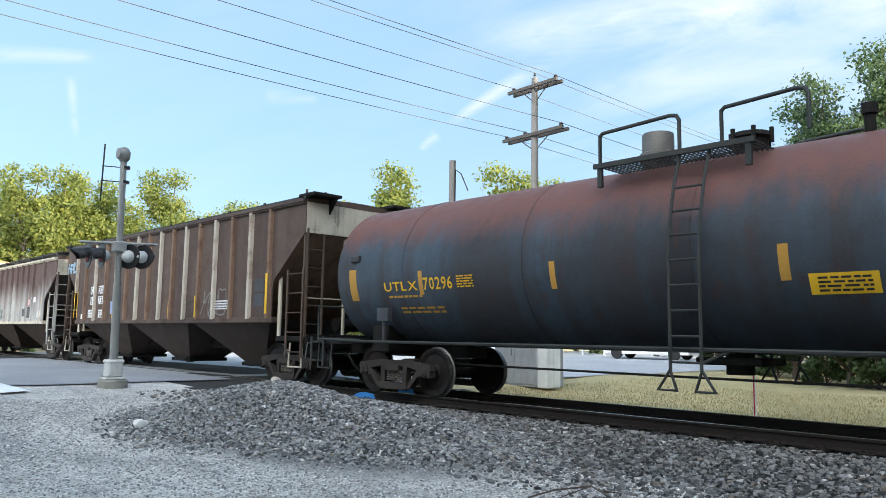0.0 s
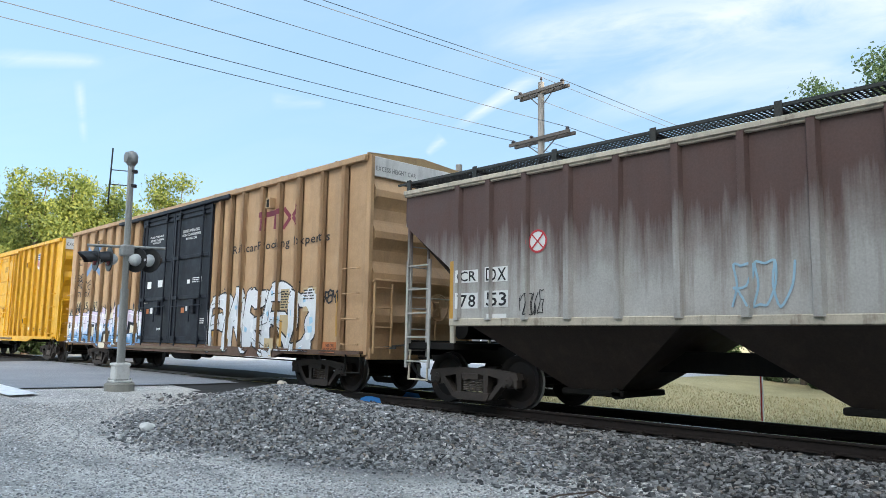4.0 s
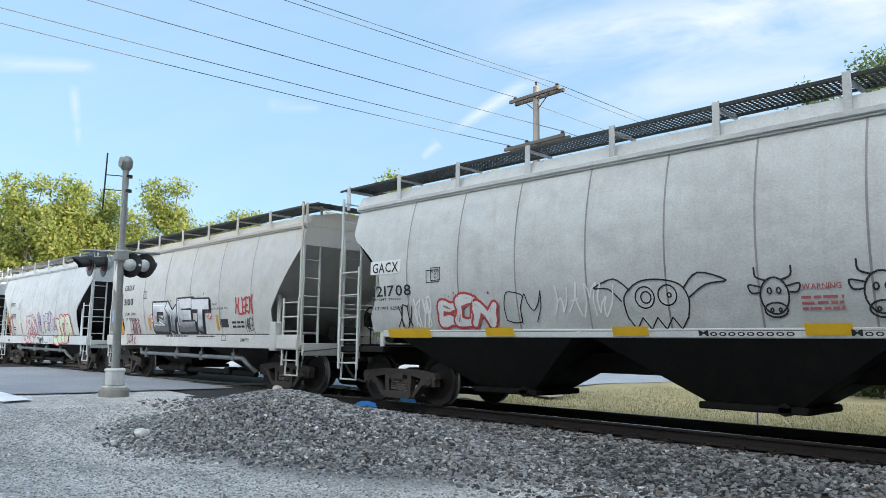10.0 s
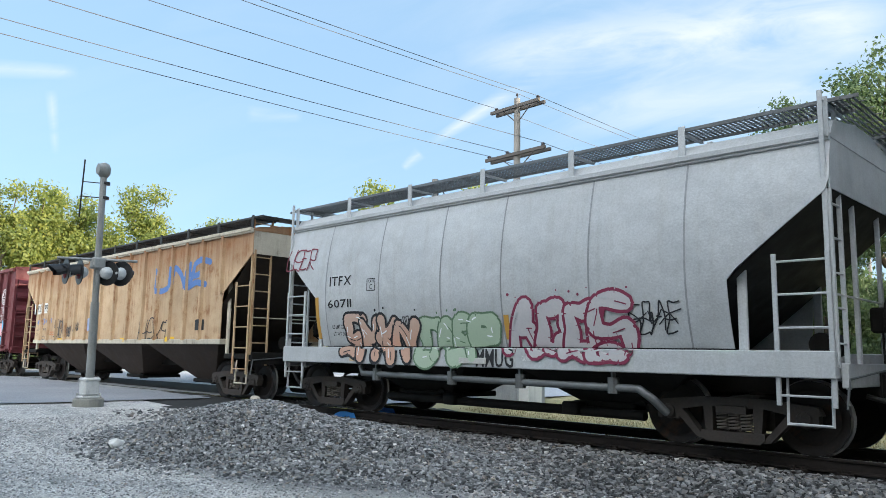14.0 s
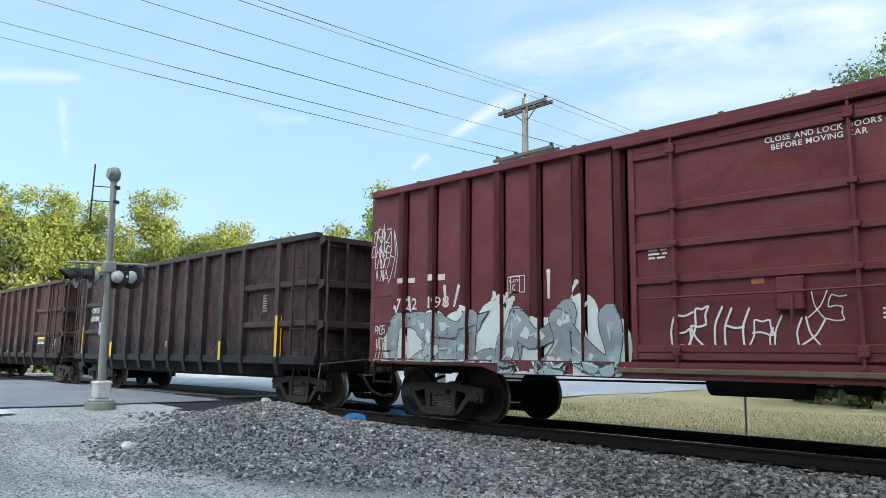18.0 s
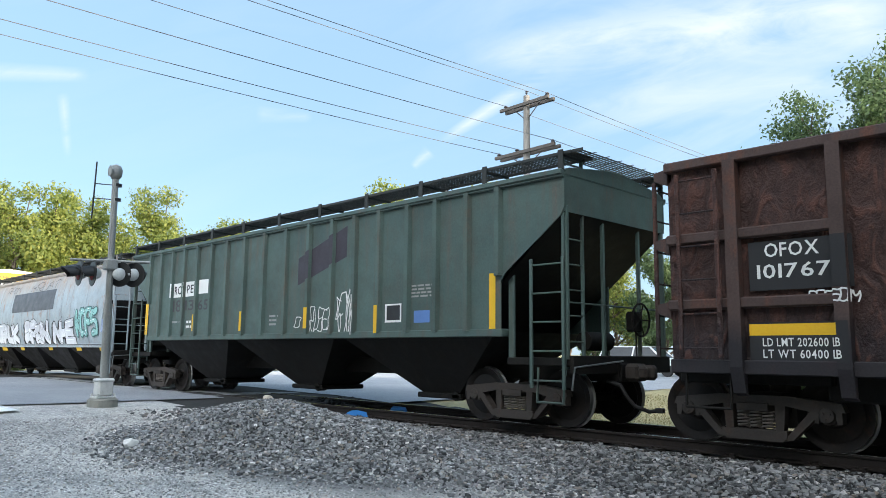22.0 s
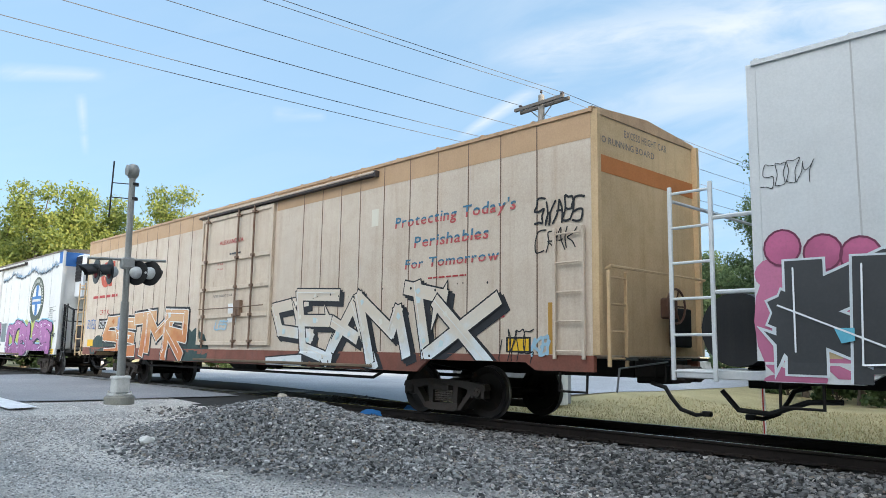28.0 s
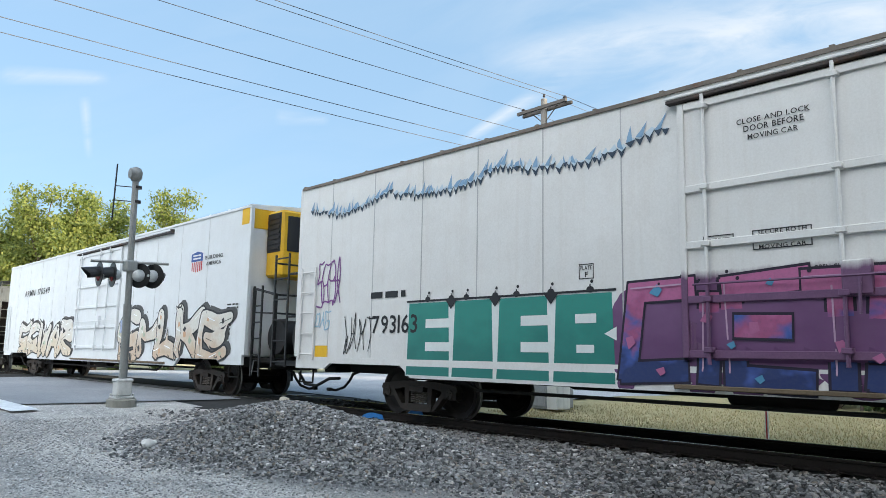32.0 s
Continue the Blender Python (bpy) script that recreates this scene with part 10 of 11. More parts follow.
# far pavement paler than the near road: sunlight put into its colour
M_YARD = asphalt_mat("sunlit_pavement", 2.85)


def road_sheet(name, label, x0, x1, y0, y1, lift, edge=0.35):
    s = Shape()
    nx, ny = 30, 60
    rows = []
    for j in range(ny + 1):
        y = y0 + (y1 - y0) * j / ny
        row = []
        for i in range(nx + 1):
            f = i / nx
            wob = edge * noise.noise(Vector((0.0 if i == 0 else 9.0, y * 0.4, 1.0))) * (1 if i in (0, nx) else 0)
            x = x0 + (x1 - x0) * f + wob
            row.append((x, y, max(ground_z(x, y), -0.10 if abs(y) < 12 else -9) + lift))
        rows.append(row)
    s.rows(rows)
    ob = new(name, s.mesh(name, M_YARD if y0 > 0 else M_ASPHALT))
    return tagged(ob, label, "road", kind="structure")


road_sheet("road_near", "worn grey asphalt road at the level crossing", ROAD[0], ROAD[1] + 1.6, -60, -1.35, 0.03)
road_sheet("road_far", "grey asphalt road and paved yard beyond the tracks", ROAD[0] - 14, ROAD[1] + 4.5, 1.6, 60, 0.02)

# crossing panels between and beside the rails
M_PANEL = paint("crossing_asphalt", (0.34, 0.345, 0.355), 0.85, dirt=0.5, dirt_rgb=(0.10, 0.10, 0.10), gloss=0.2)
xing = tagged(thing("crossing_deck", "dark asphalt and timber crossing panels between the rails", "crossing", kind="structure"))
for y0, y1 in ((-1.50, -0.82), (-0.66, 0.66), (0.82, 1.6)):
    for k in range(6):
        a = ROAD[0] + k * 2.6
        s = Shape()
        s.box(a + 0.004, a + 2.596, y0, y1, -0.16, -0.004, 0.004)
        part("crossing_panel", s, M_PANEL, xing)

# ---- track ----
M_RAIL = paint("rail_steel", (0.024, 0.019, 0.017), 0.7, dirt_rgb=(0.035, 0.028, 0.024), rust=0.3, rust_rgb=(0.05, 0.03, 0.022), gloss=0.12)
M_RAILTOP = plain("polished_rail_head", (0.50, 0.49, 0.48), 0.22, 0.95)
M_TIE = paint("creosote_wood", (0.018, 0.015, 0.013), 0.9, dirt_rgb=(0.04, 0.034, 0.03), dirt=0.5, streak=0.1, gloss=0.12)
track = thing("railway_track", "steel rails on dark wooden ties in grey ballast", "railway track", kind="structure")
for sg in (-1, 1):
    y = sg * 0.755
    s = Shape()
    s.prism([(y - 0.075, -0.17), (y + 0.075, -0.17), (y + 0.075, -0.155), (y + 0.012, -0.135), (y + 0.010, -0.045), (y + 0.036, -0.035), (y + 0.036, -0.006), (y + 0.028, -0.002), (y - 0.028, -0.002), (y - 0.036, -0.006), (y - 0.036, -0.035), (y - 0.010, -0.045), (y - 0.012, -0.135), (y - 0.075, -0.155)], "x", -420, 120)
    rail = part("rail", s, M_RAIL, track)
    s = Shape()
    s.box(-420, 120, y - 0.026, y + 0.026, -0.002, 0.0)
    part("rail_head", s, M_RAILTOP, rail)
tie = Shape()
tie.box(-0.115, 0.115, -1.32, 1.32, -0.36, -0.175, 0.012)
tie = tie.mesh("tie", M_TIE)
pl = Shape()
for sg in (-1, 1):
    y = sg * 0.755
    pl.box(-0.09, 0.09, y - 0.18, y + 0.18, -0.175, -0.160)
    for a in (-0.05, 0.05):
        for b in (-0.105, 0.105):
            pl.box(a - 0.012, a + 0.012, y + b - 0.012, y + b + 0.012, -0.16, -0.135)
pl = pl.mesh("tie_plate", M_RAIL)
rng = random.Random(5)
for k in range(130):
    x = 6.0 - k * 0.53
    if ROAD[0] - 0.2 < x < ROAD[1] + 0.2:
        continue
    t = part("tie", tie, M_TIE, track, at=(x + rng.uniform(-0.02, 0.02), rng.uniform(-0.03, 0.03), 0))
    t.rotation_euler = (0, 0, rng.uniform(-0.012, 0.012))
    if k < 60:
        part("tie_plate", pl, M_RAIL, t)

# survey paint on the rail and ballast
M_BLUE = plain("blue_marking_paint", (0.03, 0.22, 0.62), 0.7)
s = Shape()
s.prism([(-13.02, -0.165), (-12.28, -0.165), (-12.34, -0.07), (-12.62, -0.045), (-12.80, -0.06), (-12.97, -0.11)], "y", -0.838, -0.834)
s.prism([(-13.35, -0.165), (-12.72, -0.165), (-12.80, -0.06), (-13.22, -0.05)], "y", 0.66, 0.664)
s.box(-33.6, -32.9, -0.838, -0.834, -0.165, -0.02)
part("survey_paint", s, M_BLUE, track, "bright blue survey paint on the rail web")


# ---- stones ----
def stone_field(name, label, pts, sizes, mat, seed, flat=0.75):
    """many broken stones as one mesh"""
    rs = np.random.RandomState(seed)
    base = []
    cube = np.array([(x, y, z) for x in (-1, 1) for y in (-1, 1) for z in (-1, 1)], float)
    tri = np.array([(0, 1, 3), (0, 3, 2), (4, 6, 7), (4, 7, 5), (0, 4, 5), (0, 5, 1), (2, 3, 7), (2, 7, 6), (0, 2, 6), (0, 6, 4), (1, 5, 7), (1, 7, 3)])
    for _ in range(11):
        v = cube * rs.uniform(0.22, 1.0, (8, 3))
        v *= np.array([1.1, rs.uniform(0.6, 0.9), rs.uniform(0.45, 0.80) * flat / 0.75])
        base.append((v, tri))
    V, F, o = [], [], 0
    n = len(pts)
    pick = rs.randint(0, len(base), n)
    ang = rs.uniform(0, 2 * np.pi, (n, 2))
    for k in range(len(base)):
        sel = np.where(pick == k)[0]
        if not len(sel):
            continue
        v, f = base[k]
        ca, sa = np.cos(ang[sel, 0]), np.sin(ang[sel, 0])
        cb, sb = np.cos(ang[sel, 1]), np.sin(ang[sel, 1])
        x, y, z = v[None, :, 0], v[None, :, 1], v[None, :, 2]
        y2 = y * cb[:, None] - z * sb[:, None]
        z2 = y * sb[:, None] + z * cb[:, None]
        x3 = x * ca[:, None] - y2 * sa[:, None]
        y3 = x * sa[:, None] + y2 * ca[:, None]
        P = np.stack([x3 + 0 * y3, y3, z2 + 0 * y3], 2) * sizes[sel][:, None, None] + pts[sel][:, None, :]
        V.append(P.reshape(-1, 3))
        m = len(v)
        F.append((f[None] + (np.arange(len(sel)) * m)[:, None, None] + o).reshape(-1, 3))
        o += m * len(sel)
    V, F = np.concatenate(V), np.concatenate(F)
    me = bpy.data.meshes.new(name)
    me.vertices.add(len(V))
    me.vertices.foreach_set("co", V.ravel())
    me.loops.add(F.size)
    me.loops.foreach_set("vertex_index", F.ravel().astype(np.int32))
    me.polygons.add(len(F))
    me.polygons.foreach_set("loop_start", np.arange(0, F.size, 3, dtype=np.int32))
    me.polygons.foreach_set("loop_total", np.full(len(F), 3, dtype=np.int32))
    me.polygons.foreach_set("use_smooth", np.zeros(len(F), dtype=bool))
    me.update()
    me.validate()
    me.materials.append(mat)
    return tagged(new(name, me), label, "gravel", kind="stuff")


def stone_mat(name, dark, light, warm):
    m, n, l, b = nodes_of(name)
    g = n.new("ShaderNodeNewGeometry").outputs["Random Per Island"]
    co = n.new("ShaderNodeTexCoord").outputs["Object"]
    f = noise_at(n, l, co, 45.0, 4, 0.7)
    r = n.new("ShaderNodeValToRGB")
    e = r.color_ramp.elements
    e[0].position, e[0].color = 0.0, (*dark, 1)
    e[1].position, e[1].color = 1.0, (*light, 1)
    q = e.new(0.45)
    q.color = (*[a * 0.72 + c * 0.28 for a, c in zip(dark, light)], 1)
    q = e.new(0.86)
    q.color = (*[a * 0.45 + c * 0.55 for a, c in zip(dark, light)], 1)
    q = e.new(0.94)
    q.color = (*warm, 1)
    l.new(g, r.inputs[0])
    l.new(mixed(n, l, 0.35, r.outputs[0], mixed(n, l, f, (0.0, 0, 0), (0.5, 0.5, 0.5)), 'OVERLAY'), b.inputs["Base Color"])
    b.inputs["Roughness"].default_value = 0.9
    bumped(n, l, b, f, 0.5, 0.006)
    return m


M_STONE = stone_mat("crushed_stone", (0.065, 0.067, 0.069), (0.85, 0.85, 0.85), (0.34, 0.28, 0.22))
# bed stones near black: oil and the shade under cars both in the colour
M_BED_STONE = stone_mat("dark_bed_stone", (0.015, 0.015, 0.015), (0.09, 0.085, 0.08), (0.05, 0.04, 0.035))
M_BALLAST = stone_mat("ballast_stone", (0.050, 0.050, 0.052), (0.60, 0.59, 0.58), (0.26, 0.21, 0.17))
M_CHIP = stone_mat("limestone_chips", (0.22, 0.22, 0.22), (0.92, 0.89, 0.85), (0.50, 0.43, 0.36))


def scatter(n, x0, x1, y0, y1, keep, lo, hi, seed, power=2.0):
    rs = np.random.RandomState(seed)
    P, S = [], []
    while len(P) < n:
        x, y = rs.uniform(x0, x1), rs.uniform(y0, y1)
        if rs.uniform() < keep(x, y):
            r = lo + (hi - lo) * rs.uniform() ** power
            P.append((x, y, ground_z(x, y) + r * 0.25))
            S.append(r)
    return np.array(P), np.array(S)


p, z = scatter(40000, -14.5, -4.6, -7.8, -1.6, lambda x, y: min(1.0, max(0.0, heap_at(x, y) - 0.008) * 7.0), 0.012, 0.040, 1, 1.8)
stone_field("gravel_heap", "heap of dark grey crushed stone beside the track", p, z, M_STONE, 1)
p, z = scatter(26000, -15.5, 3.0, -4.6, -1.0, lambda x, y: (1.0 if y > -3.2 else 0.45 if y > -3.9 else 0.18) * (1 if x > -15 else 0.3), 0.018, 0.048, 2, 1.5)
stone_field("track_ballast", "grey crushed stone ballast along the rails", p, z, M_BALLAST, 2)
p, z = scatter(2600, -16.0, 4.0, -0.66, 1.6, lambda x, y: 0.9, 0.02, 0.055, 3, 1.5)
stone_field("track_ballast", "near-black crushed stone ballast between the rails, shade in its colour", p, z, M_BED_STONE, 3)
p, z = scatter(36000, -15.0, 1.5, -9.6, -3.0, lambda x, y: 0.35 + 0.65 * smooth_step(-9.6, -7.0, y) if heap_at(x, y) < 0.1 else 0.1, 0.006, 0.019, 4, 1.8)
stone_field("lot_gravel", "pale limestone chips over the lot", p, z, M_CHIP, 4)

M_WHITE_ROCK = plain("white_stone", (0.72, 0.71, 0.68), 0.9)
M_TAN_ROCK = plain("tan_stone", (0.50, 0.44, 0.35), 0.9)
for nm, lab, at, r in (("rock", "pale white broken stone lying at the foot of the gravel heap", (-11.45, -6.05, -0.30), 0.11), ("rock", "pale tan stone on the shoulder of the gravel heap", (-10.70, -4.20, 0.29), 0.075)):
    bm = bmesh.new()
    bmesh.ops.create_icosphere(bm, subdivisions=2, radius=r)
    for v in bm.verts:
        v.co *= 1 + 0.35 * noise.noise(v.co * 14)
        v.co.z *= 0.65
    me = bpy.data.meshes.new(nm)
    bm.to_mesh(me)
    bm.free()
    me.materials.append(M_WHITE_ROCK if "white" in lab else M_TAN_ROCK)
    ob = tagged(new(nm, me), lab, "rock")
    ob.location = (at[0], at[1], ground_z(at[0], at[1]) + r * 0.55)

# ---- crossing signal ----
M_ALU = paint("galvanised_mast", (0.30, 0.305, 0.295), 0.45, dirt=0.3, metal=0.3, streak=0.4)
M_BLACK = plain("black_housing", (0.012, 0.012, 0.013), 0.45)
M_LENS = plain("red_lens", (0.20, 0.03, 0.03), 0.2)
M_HOUSE = paint("pale_grey_housing", (0.50, 0.52, 0.52), 0.4, dirt=0.2)
M_CONC = paint("concrete", (0.26, 0.255, 0.225), 0.9, dirt=0.5)
SX, SY = -16.33, -4.67
SZ = ground_z(SX, SY)
sig = thing("crossing_signal", "grey metal level-crossing signal mast with paired black lamps", "crossing signal", at=(SX, SY, SZ))
s = Shape()
s.lathe([(0.30, -0.2), (0.30, 0.14), (0.27, 0.17), (0.05, 0.17)], 20, "z")
part("footing", s, M_CONC, sig)
sig.rotation_euler = Matrix.Rotation(-0.013, 3, Vector((-0.935, 0.356, 0))).to_euler()
s = Shape()
s.box(-0.20, 0.20, -0.20, 0.20, 0.17, 0.215, 0.01)
s.box(-0.155, 0.155, -0.155, 0.155, 0.213, 0.55, 0.035)
s.box(-0.172, 0.172, -0.172, 0.172, 0.50, 0.585, 0.03)
for x in (-0.15, 0.15):
    for y in (-0.15, 0.15):
        s.tube((x * 1.12, y * 1.12, 0.21), (x * 1.12, y * 1.12, 0.27), 0.022, 6)
part("mast_base", s, paint("chipped_white_base", (0.60, 0.60, 0.58), 0.5, dirt=0.4, rust=0.8, rust_rgb=(0.10, 0.085, 0.07), rust_at=0.51), sig)
s = Shape()
s.tube((0, 0, 0.5), (0, 0, 2.15), 0.085, 16)
s.tube((0, 0, 2.15), (0, 0, 4.90), 0.067, 16)
part("mast", s, M_ALU, sig, smooth=radians(40))
s = Shape()
s.lathe([(0.02, 4.83), (0.08, 4.85), (0.13, 4.93), (0.14, 5.05), (0.10, 5.14), (0.02, 5.18)], 18, "z")
s.lathe([(0.03, -0.12), (0.12, -0.11), (0.13, -0.02), (0.05, 0.02)], 16, "y", (0, -0.02, 5.02))
part("bell", s, M_ALU, sig, smooth=radians(40))
RGT = Vector((0.35, 0.937, 0))      # across the mast, as its arms run
s = Shape()
s.box(-0.12, 0.12, -0.13, 0.13, 2.86, 3.10, 0.03)
part("arm_box", s, M_ALU, sig)
for sg in (-1, 1):
    s = Shape()
    s.tube((0, 0, 3.06), (RGT.x * sg * 0.78, RGT.y * sg * 0.78, 3.06), 0.03, 10)
    part("cross_arm", s, M_ALU, sig)
s = Shape()
s.box(-0.20, -0.08, -0.06, 0.06, 1.55, 1.82, 0.01)
part("notice", s, plain("blue_white_notice", (0.35, 0.42, 0.62), 0.5, 0, 0.5), sig, "small blue and white notice plate")
for off, turn in ((0.20, 214), (0.47, 214), (-0.34, -4), (-0.60, -4)):
    # one pair looks up the near road, the other turns its back
    L = part("lamp_head", Shape().lathe([(0.02, 0.17), (0.06, 0.165), (0.10, 0.13), (0.125, 0.08), (0.135, 0.03), (0.135, 0.0), (0.02, -0.005)], 20, "y"), M_HOUSE, sig, smooth=radians(50), at=(RGT.x * off, RGT.y * off, 2.78))
    L.rotation_euler = (0, 0, radians(turn))
    part("backing_disc", Shape().lathe([(0.02, 0.012), (0.265, 0.012), (0.27, 0.0), (0.265, -0.006), (0.02, -0.006)], 28, "y"), M_BLACK, L)
    part("lens", Shape().lathe([(0.155, -0.012), (0.15, -0.03), (0.09, -0.055), (0.02, -0.062)], 20, "y"), M_LENS, L, smooth=radians(60))
    v = Shape()
    rows = []
    for k in range(13):
        a = math.pi * (-0.12 + 1.24 * k / 12)
        rows.append([(0.165 * math.cos(a), -0.01, 0.165 * math.sin(a)), (0.15 * math.cos(a), -0.36 + 0.16 * (1 - math.sin(max(0, min(math.pi, a)))), 0.15 * math.sin(a) - 0.03)])
    v.rows(rows)
    part("visor", v, M_BLACK, L)

# thin rod beside the signal
rod = thing("antenna_rod", "thin dark rod clamped to the signal mast", "rod", at=(SX, SY, SZ))
s = Shape()
s.tube((-0.18, -0.44, 3.95), (-0.17, -0.42, 5.20), 0.018, 6)
part("rod", s, M_BLACK, rod)
for z in (4.40, 4.72):
    s = Shape()
    s.tube((-0.175, -0.43, z), (0.0, 0.0, z), 0.012, 6)
    s.lathe([(0.07, z - 0.03), (0.08, z - 0.03), (0.08, z + 0.03), (0.07, z + 0.03)], 14, "z")
    part("clamp", s, M_BLACK, rod)

# ---- poles and wires ----
M_POLE = paint("weathered_pole_wood", (0.25, 0.235, 0.215), 0.9, dirt=0.3, streak=0.6)
M_ARM = paint("dark_arm_timber", (0.11, 0.10, 0.092), 0.9, dirt=0.3, streak=0.4, gloss=0.2)
M_WIRE = plain("wire", (0.11, 0.12, 0.14), 0.6)
M_INS = plain("brown_glass_insulator", (0.06, 0.05, 0.05), 0.3)
PX, PY = -17.72, 11.1
WAY = Vector((0.052, 0.9986, 0)).normalized()
ACR = Vector((WAY.y, -WAY.x, 0))


def utility_pole(x, y, top, label, arms=((0.36, 2.5, (-1.10, 1.05)), (2.25, 3.05, (-1.48, -0.50, 1.30)))):
    g = ground_z(x, y)
    p = thing("utility_pole", label, "utility pole", at=(x, y, g))
    s = Shape()
    s.tube((0, 0, -0.3), (0, 0, top - g), 0.17, 14, 0.12)
    part("pole", s, M_POLE, p, smooth=radians(40))
    spots = []
    for k, (down, w, pins) in enumerate(arms):
        z = top - g - down
        a, b = -ACR * w / 2, ACR * w / 2
        for off in (-0.16, 0.16):
            q = Shape()
            oo = WAY * off
            hw, dn = WAY * 0.05, 0.0 if off < 0 else -0.02
            q.add([(e.x + oo.x + k * hw.x, e.y + oo.y + k * hw.y, z + dn + h) for e in (a, b) for k, h in ((-1, -0.06), (1, -0.06), (1, 0.06), (-1, 0.06))], [(3, 2, 1, 0), (4, 5, 6, 7), (0, 1, 5, 4), (1, 2, 6, 5), (2, 3, 7, 6), (3, 0, 4, 7)])
            part("cross_arm", q, M_ARM, p)
        for sg in (-1, 1):
            q = Shape()
            e = ACR * (sg * w * 0.27)
            q.tube((e.x, e.y, z - 0.03), (0, 0, z - 0.62), 0.022, 5)
            part("arm_brace", q, M_ARM, p)
        for f in pins:
            e = ACR * f
            q = Shape()
            q.tube((e.x, e.y, z), (e.x, e.y, z + 0.12), 0.015, 6)
            q.lathe([(0.04, 0.08), (0.095, 0.10), (0.06, 0.15), (0.085, 0.17), (0.05, 0.23), (0.01, 0.25)], 12, "z", (e.x, e.y, z))
            part("insulator", q, M_INS, p)
            spots.append((k, f, Vector((x + e.x, y + e.y, g + z + 0.22))))
    if arms:
        q = Shape()
        q.tube((0, 0, top - g), (0, 0, top - g + 0.14), 0.02, 6)
        q.lathe([(0.03, 0.10), (0.055, 0.12), (0.035, 0.16), (0.05, 0.18), (0.02, 0.22)], 10, "z", (0, 0, top - g))
        part("insulator", q, M_INS, p)
        spots.append((2, 0, Vector((x, y, top + 0.22))))
    return spots


SPAN = 38.0
top_z = 11.1
spots = utility_pole(PX, PY, top_z, "grey wooden utility pole with two cross-arms and insulators")
for k, f, a in spots:
    for sg, sag in ((-1, 0.28), (1, 0.32)):
        b = a + WAY * (SPAN * sg)
        cu = Shape()
        pts = []
        for i in range(25):
            t = i / 24
            q = a.lerp(b, t)
            q.z -= sag * 4 * t * (1 - t)
            pts.append(q)
        cu.path(pts, 0.0115, 5)
        ob = new("overhead_wire", cu.mesh("overhead_wire", M_WIRE))
        tagged(ob, "thin dark overhead wire strung between poles", "wire", "overhead wires")
for sg in (-1, 1):
    q = Vector((PX, PY, 0)) + WAY * SPAN * sg
    utility_pole(q.x, q.y, top_z, "grey wooden utility pole with two cross-arms and insulators")
stub = thing("stub_pole", "short dark wooden pole with a weatherhead", "pole", at=(-16.0, 5.0, ground_z(-16.0, 5.0)))
s = Shape()
s.tube((0, 0, -0.2), (0, 0, 6.5), 0.13, 12, 0.10)
part("pole", s, M_POLE, stub)
s = Shape()
s.path([(0.12, 0, 5.2), (0.13, 0, 6.2), (0.35, 0.02, 6.05), (0.62, 0.05, 5.5)], 0.018, 6)
part("weatherhead", s, M_BLACK, stub)

# ---- line-side cabinet, posts, fences, parked vehicles beyond the track ----
M_CAB = paint("grey_cabinet_steel", (0.33, 0.35, 0.37), 0.45, dirt=0.25)
M_CABW = paint("white_cabinet_steel", (0.72, 0.73, 0.72), 0.5, dirt=0.2)
cb = thing("signal_cabinet", "grey and white steel line-side signal cabinet on the grass", "cabinet", at=(-13.5, 5.9, ground_z(-13.5, 5.9)))
s = Shape()
s.box(-1.0, 0.55, -0.6, 0.6, 0.0, 1.9, 0.02)
part("body", s, M_CAB, cb)
# right-hand end, much paler than the front
s = Shape()
s.box(0.555, 0.90, -0.6, 0.0, 0.0, 1.9, 0.02)
part("end_compartment", s, M_CABW, cb)
s = Shape()
s.prism([(-0.68, 1.9), (0.68, 1.9), (0.68, 1.95), (0, 2.08), (-0.68, 1.95)], "x", -1.06, 1.02)
part("roof", s, M_CAB, cb)
for a in (-0.95, -0.2):
    s = Shape()
    s.box(a, a + 0.7, -0.625, -0.6, 0.08, 1.82, 0.008)
    d = part("door", s, M_CAB, cb)
    s = Shape()
    s.box(a + 0.60, a + 0.64, -0.66, -0.625, 0.85, 1.05, 0.006)
    part("handle", s, M_ALU, d)
M_RED = plain("red_marker", (0.45, 0.04, 0.03), 0.5)
mk = thing("marker_post", "thin white marker post with a red stripe in the grass", "post", at=(-6.5, 4.1, ground_z(-6.5, 4.1)))
s = Shape()
s.box(-0.03, 0.03, -0.02, 0.02, -0.1, 1.35, 0.006)
part("post", s, M_CABW, mk)
s = Shape()
s.box(-0.012, 0.012, -0.026, -0.020, 0.1, 1.3)
part("stripe", s, M_RED, mk)


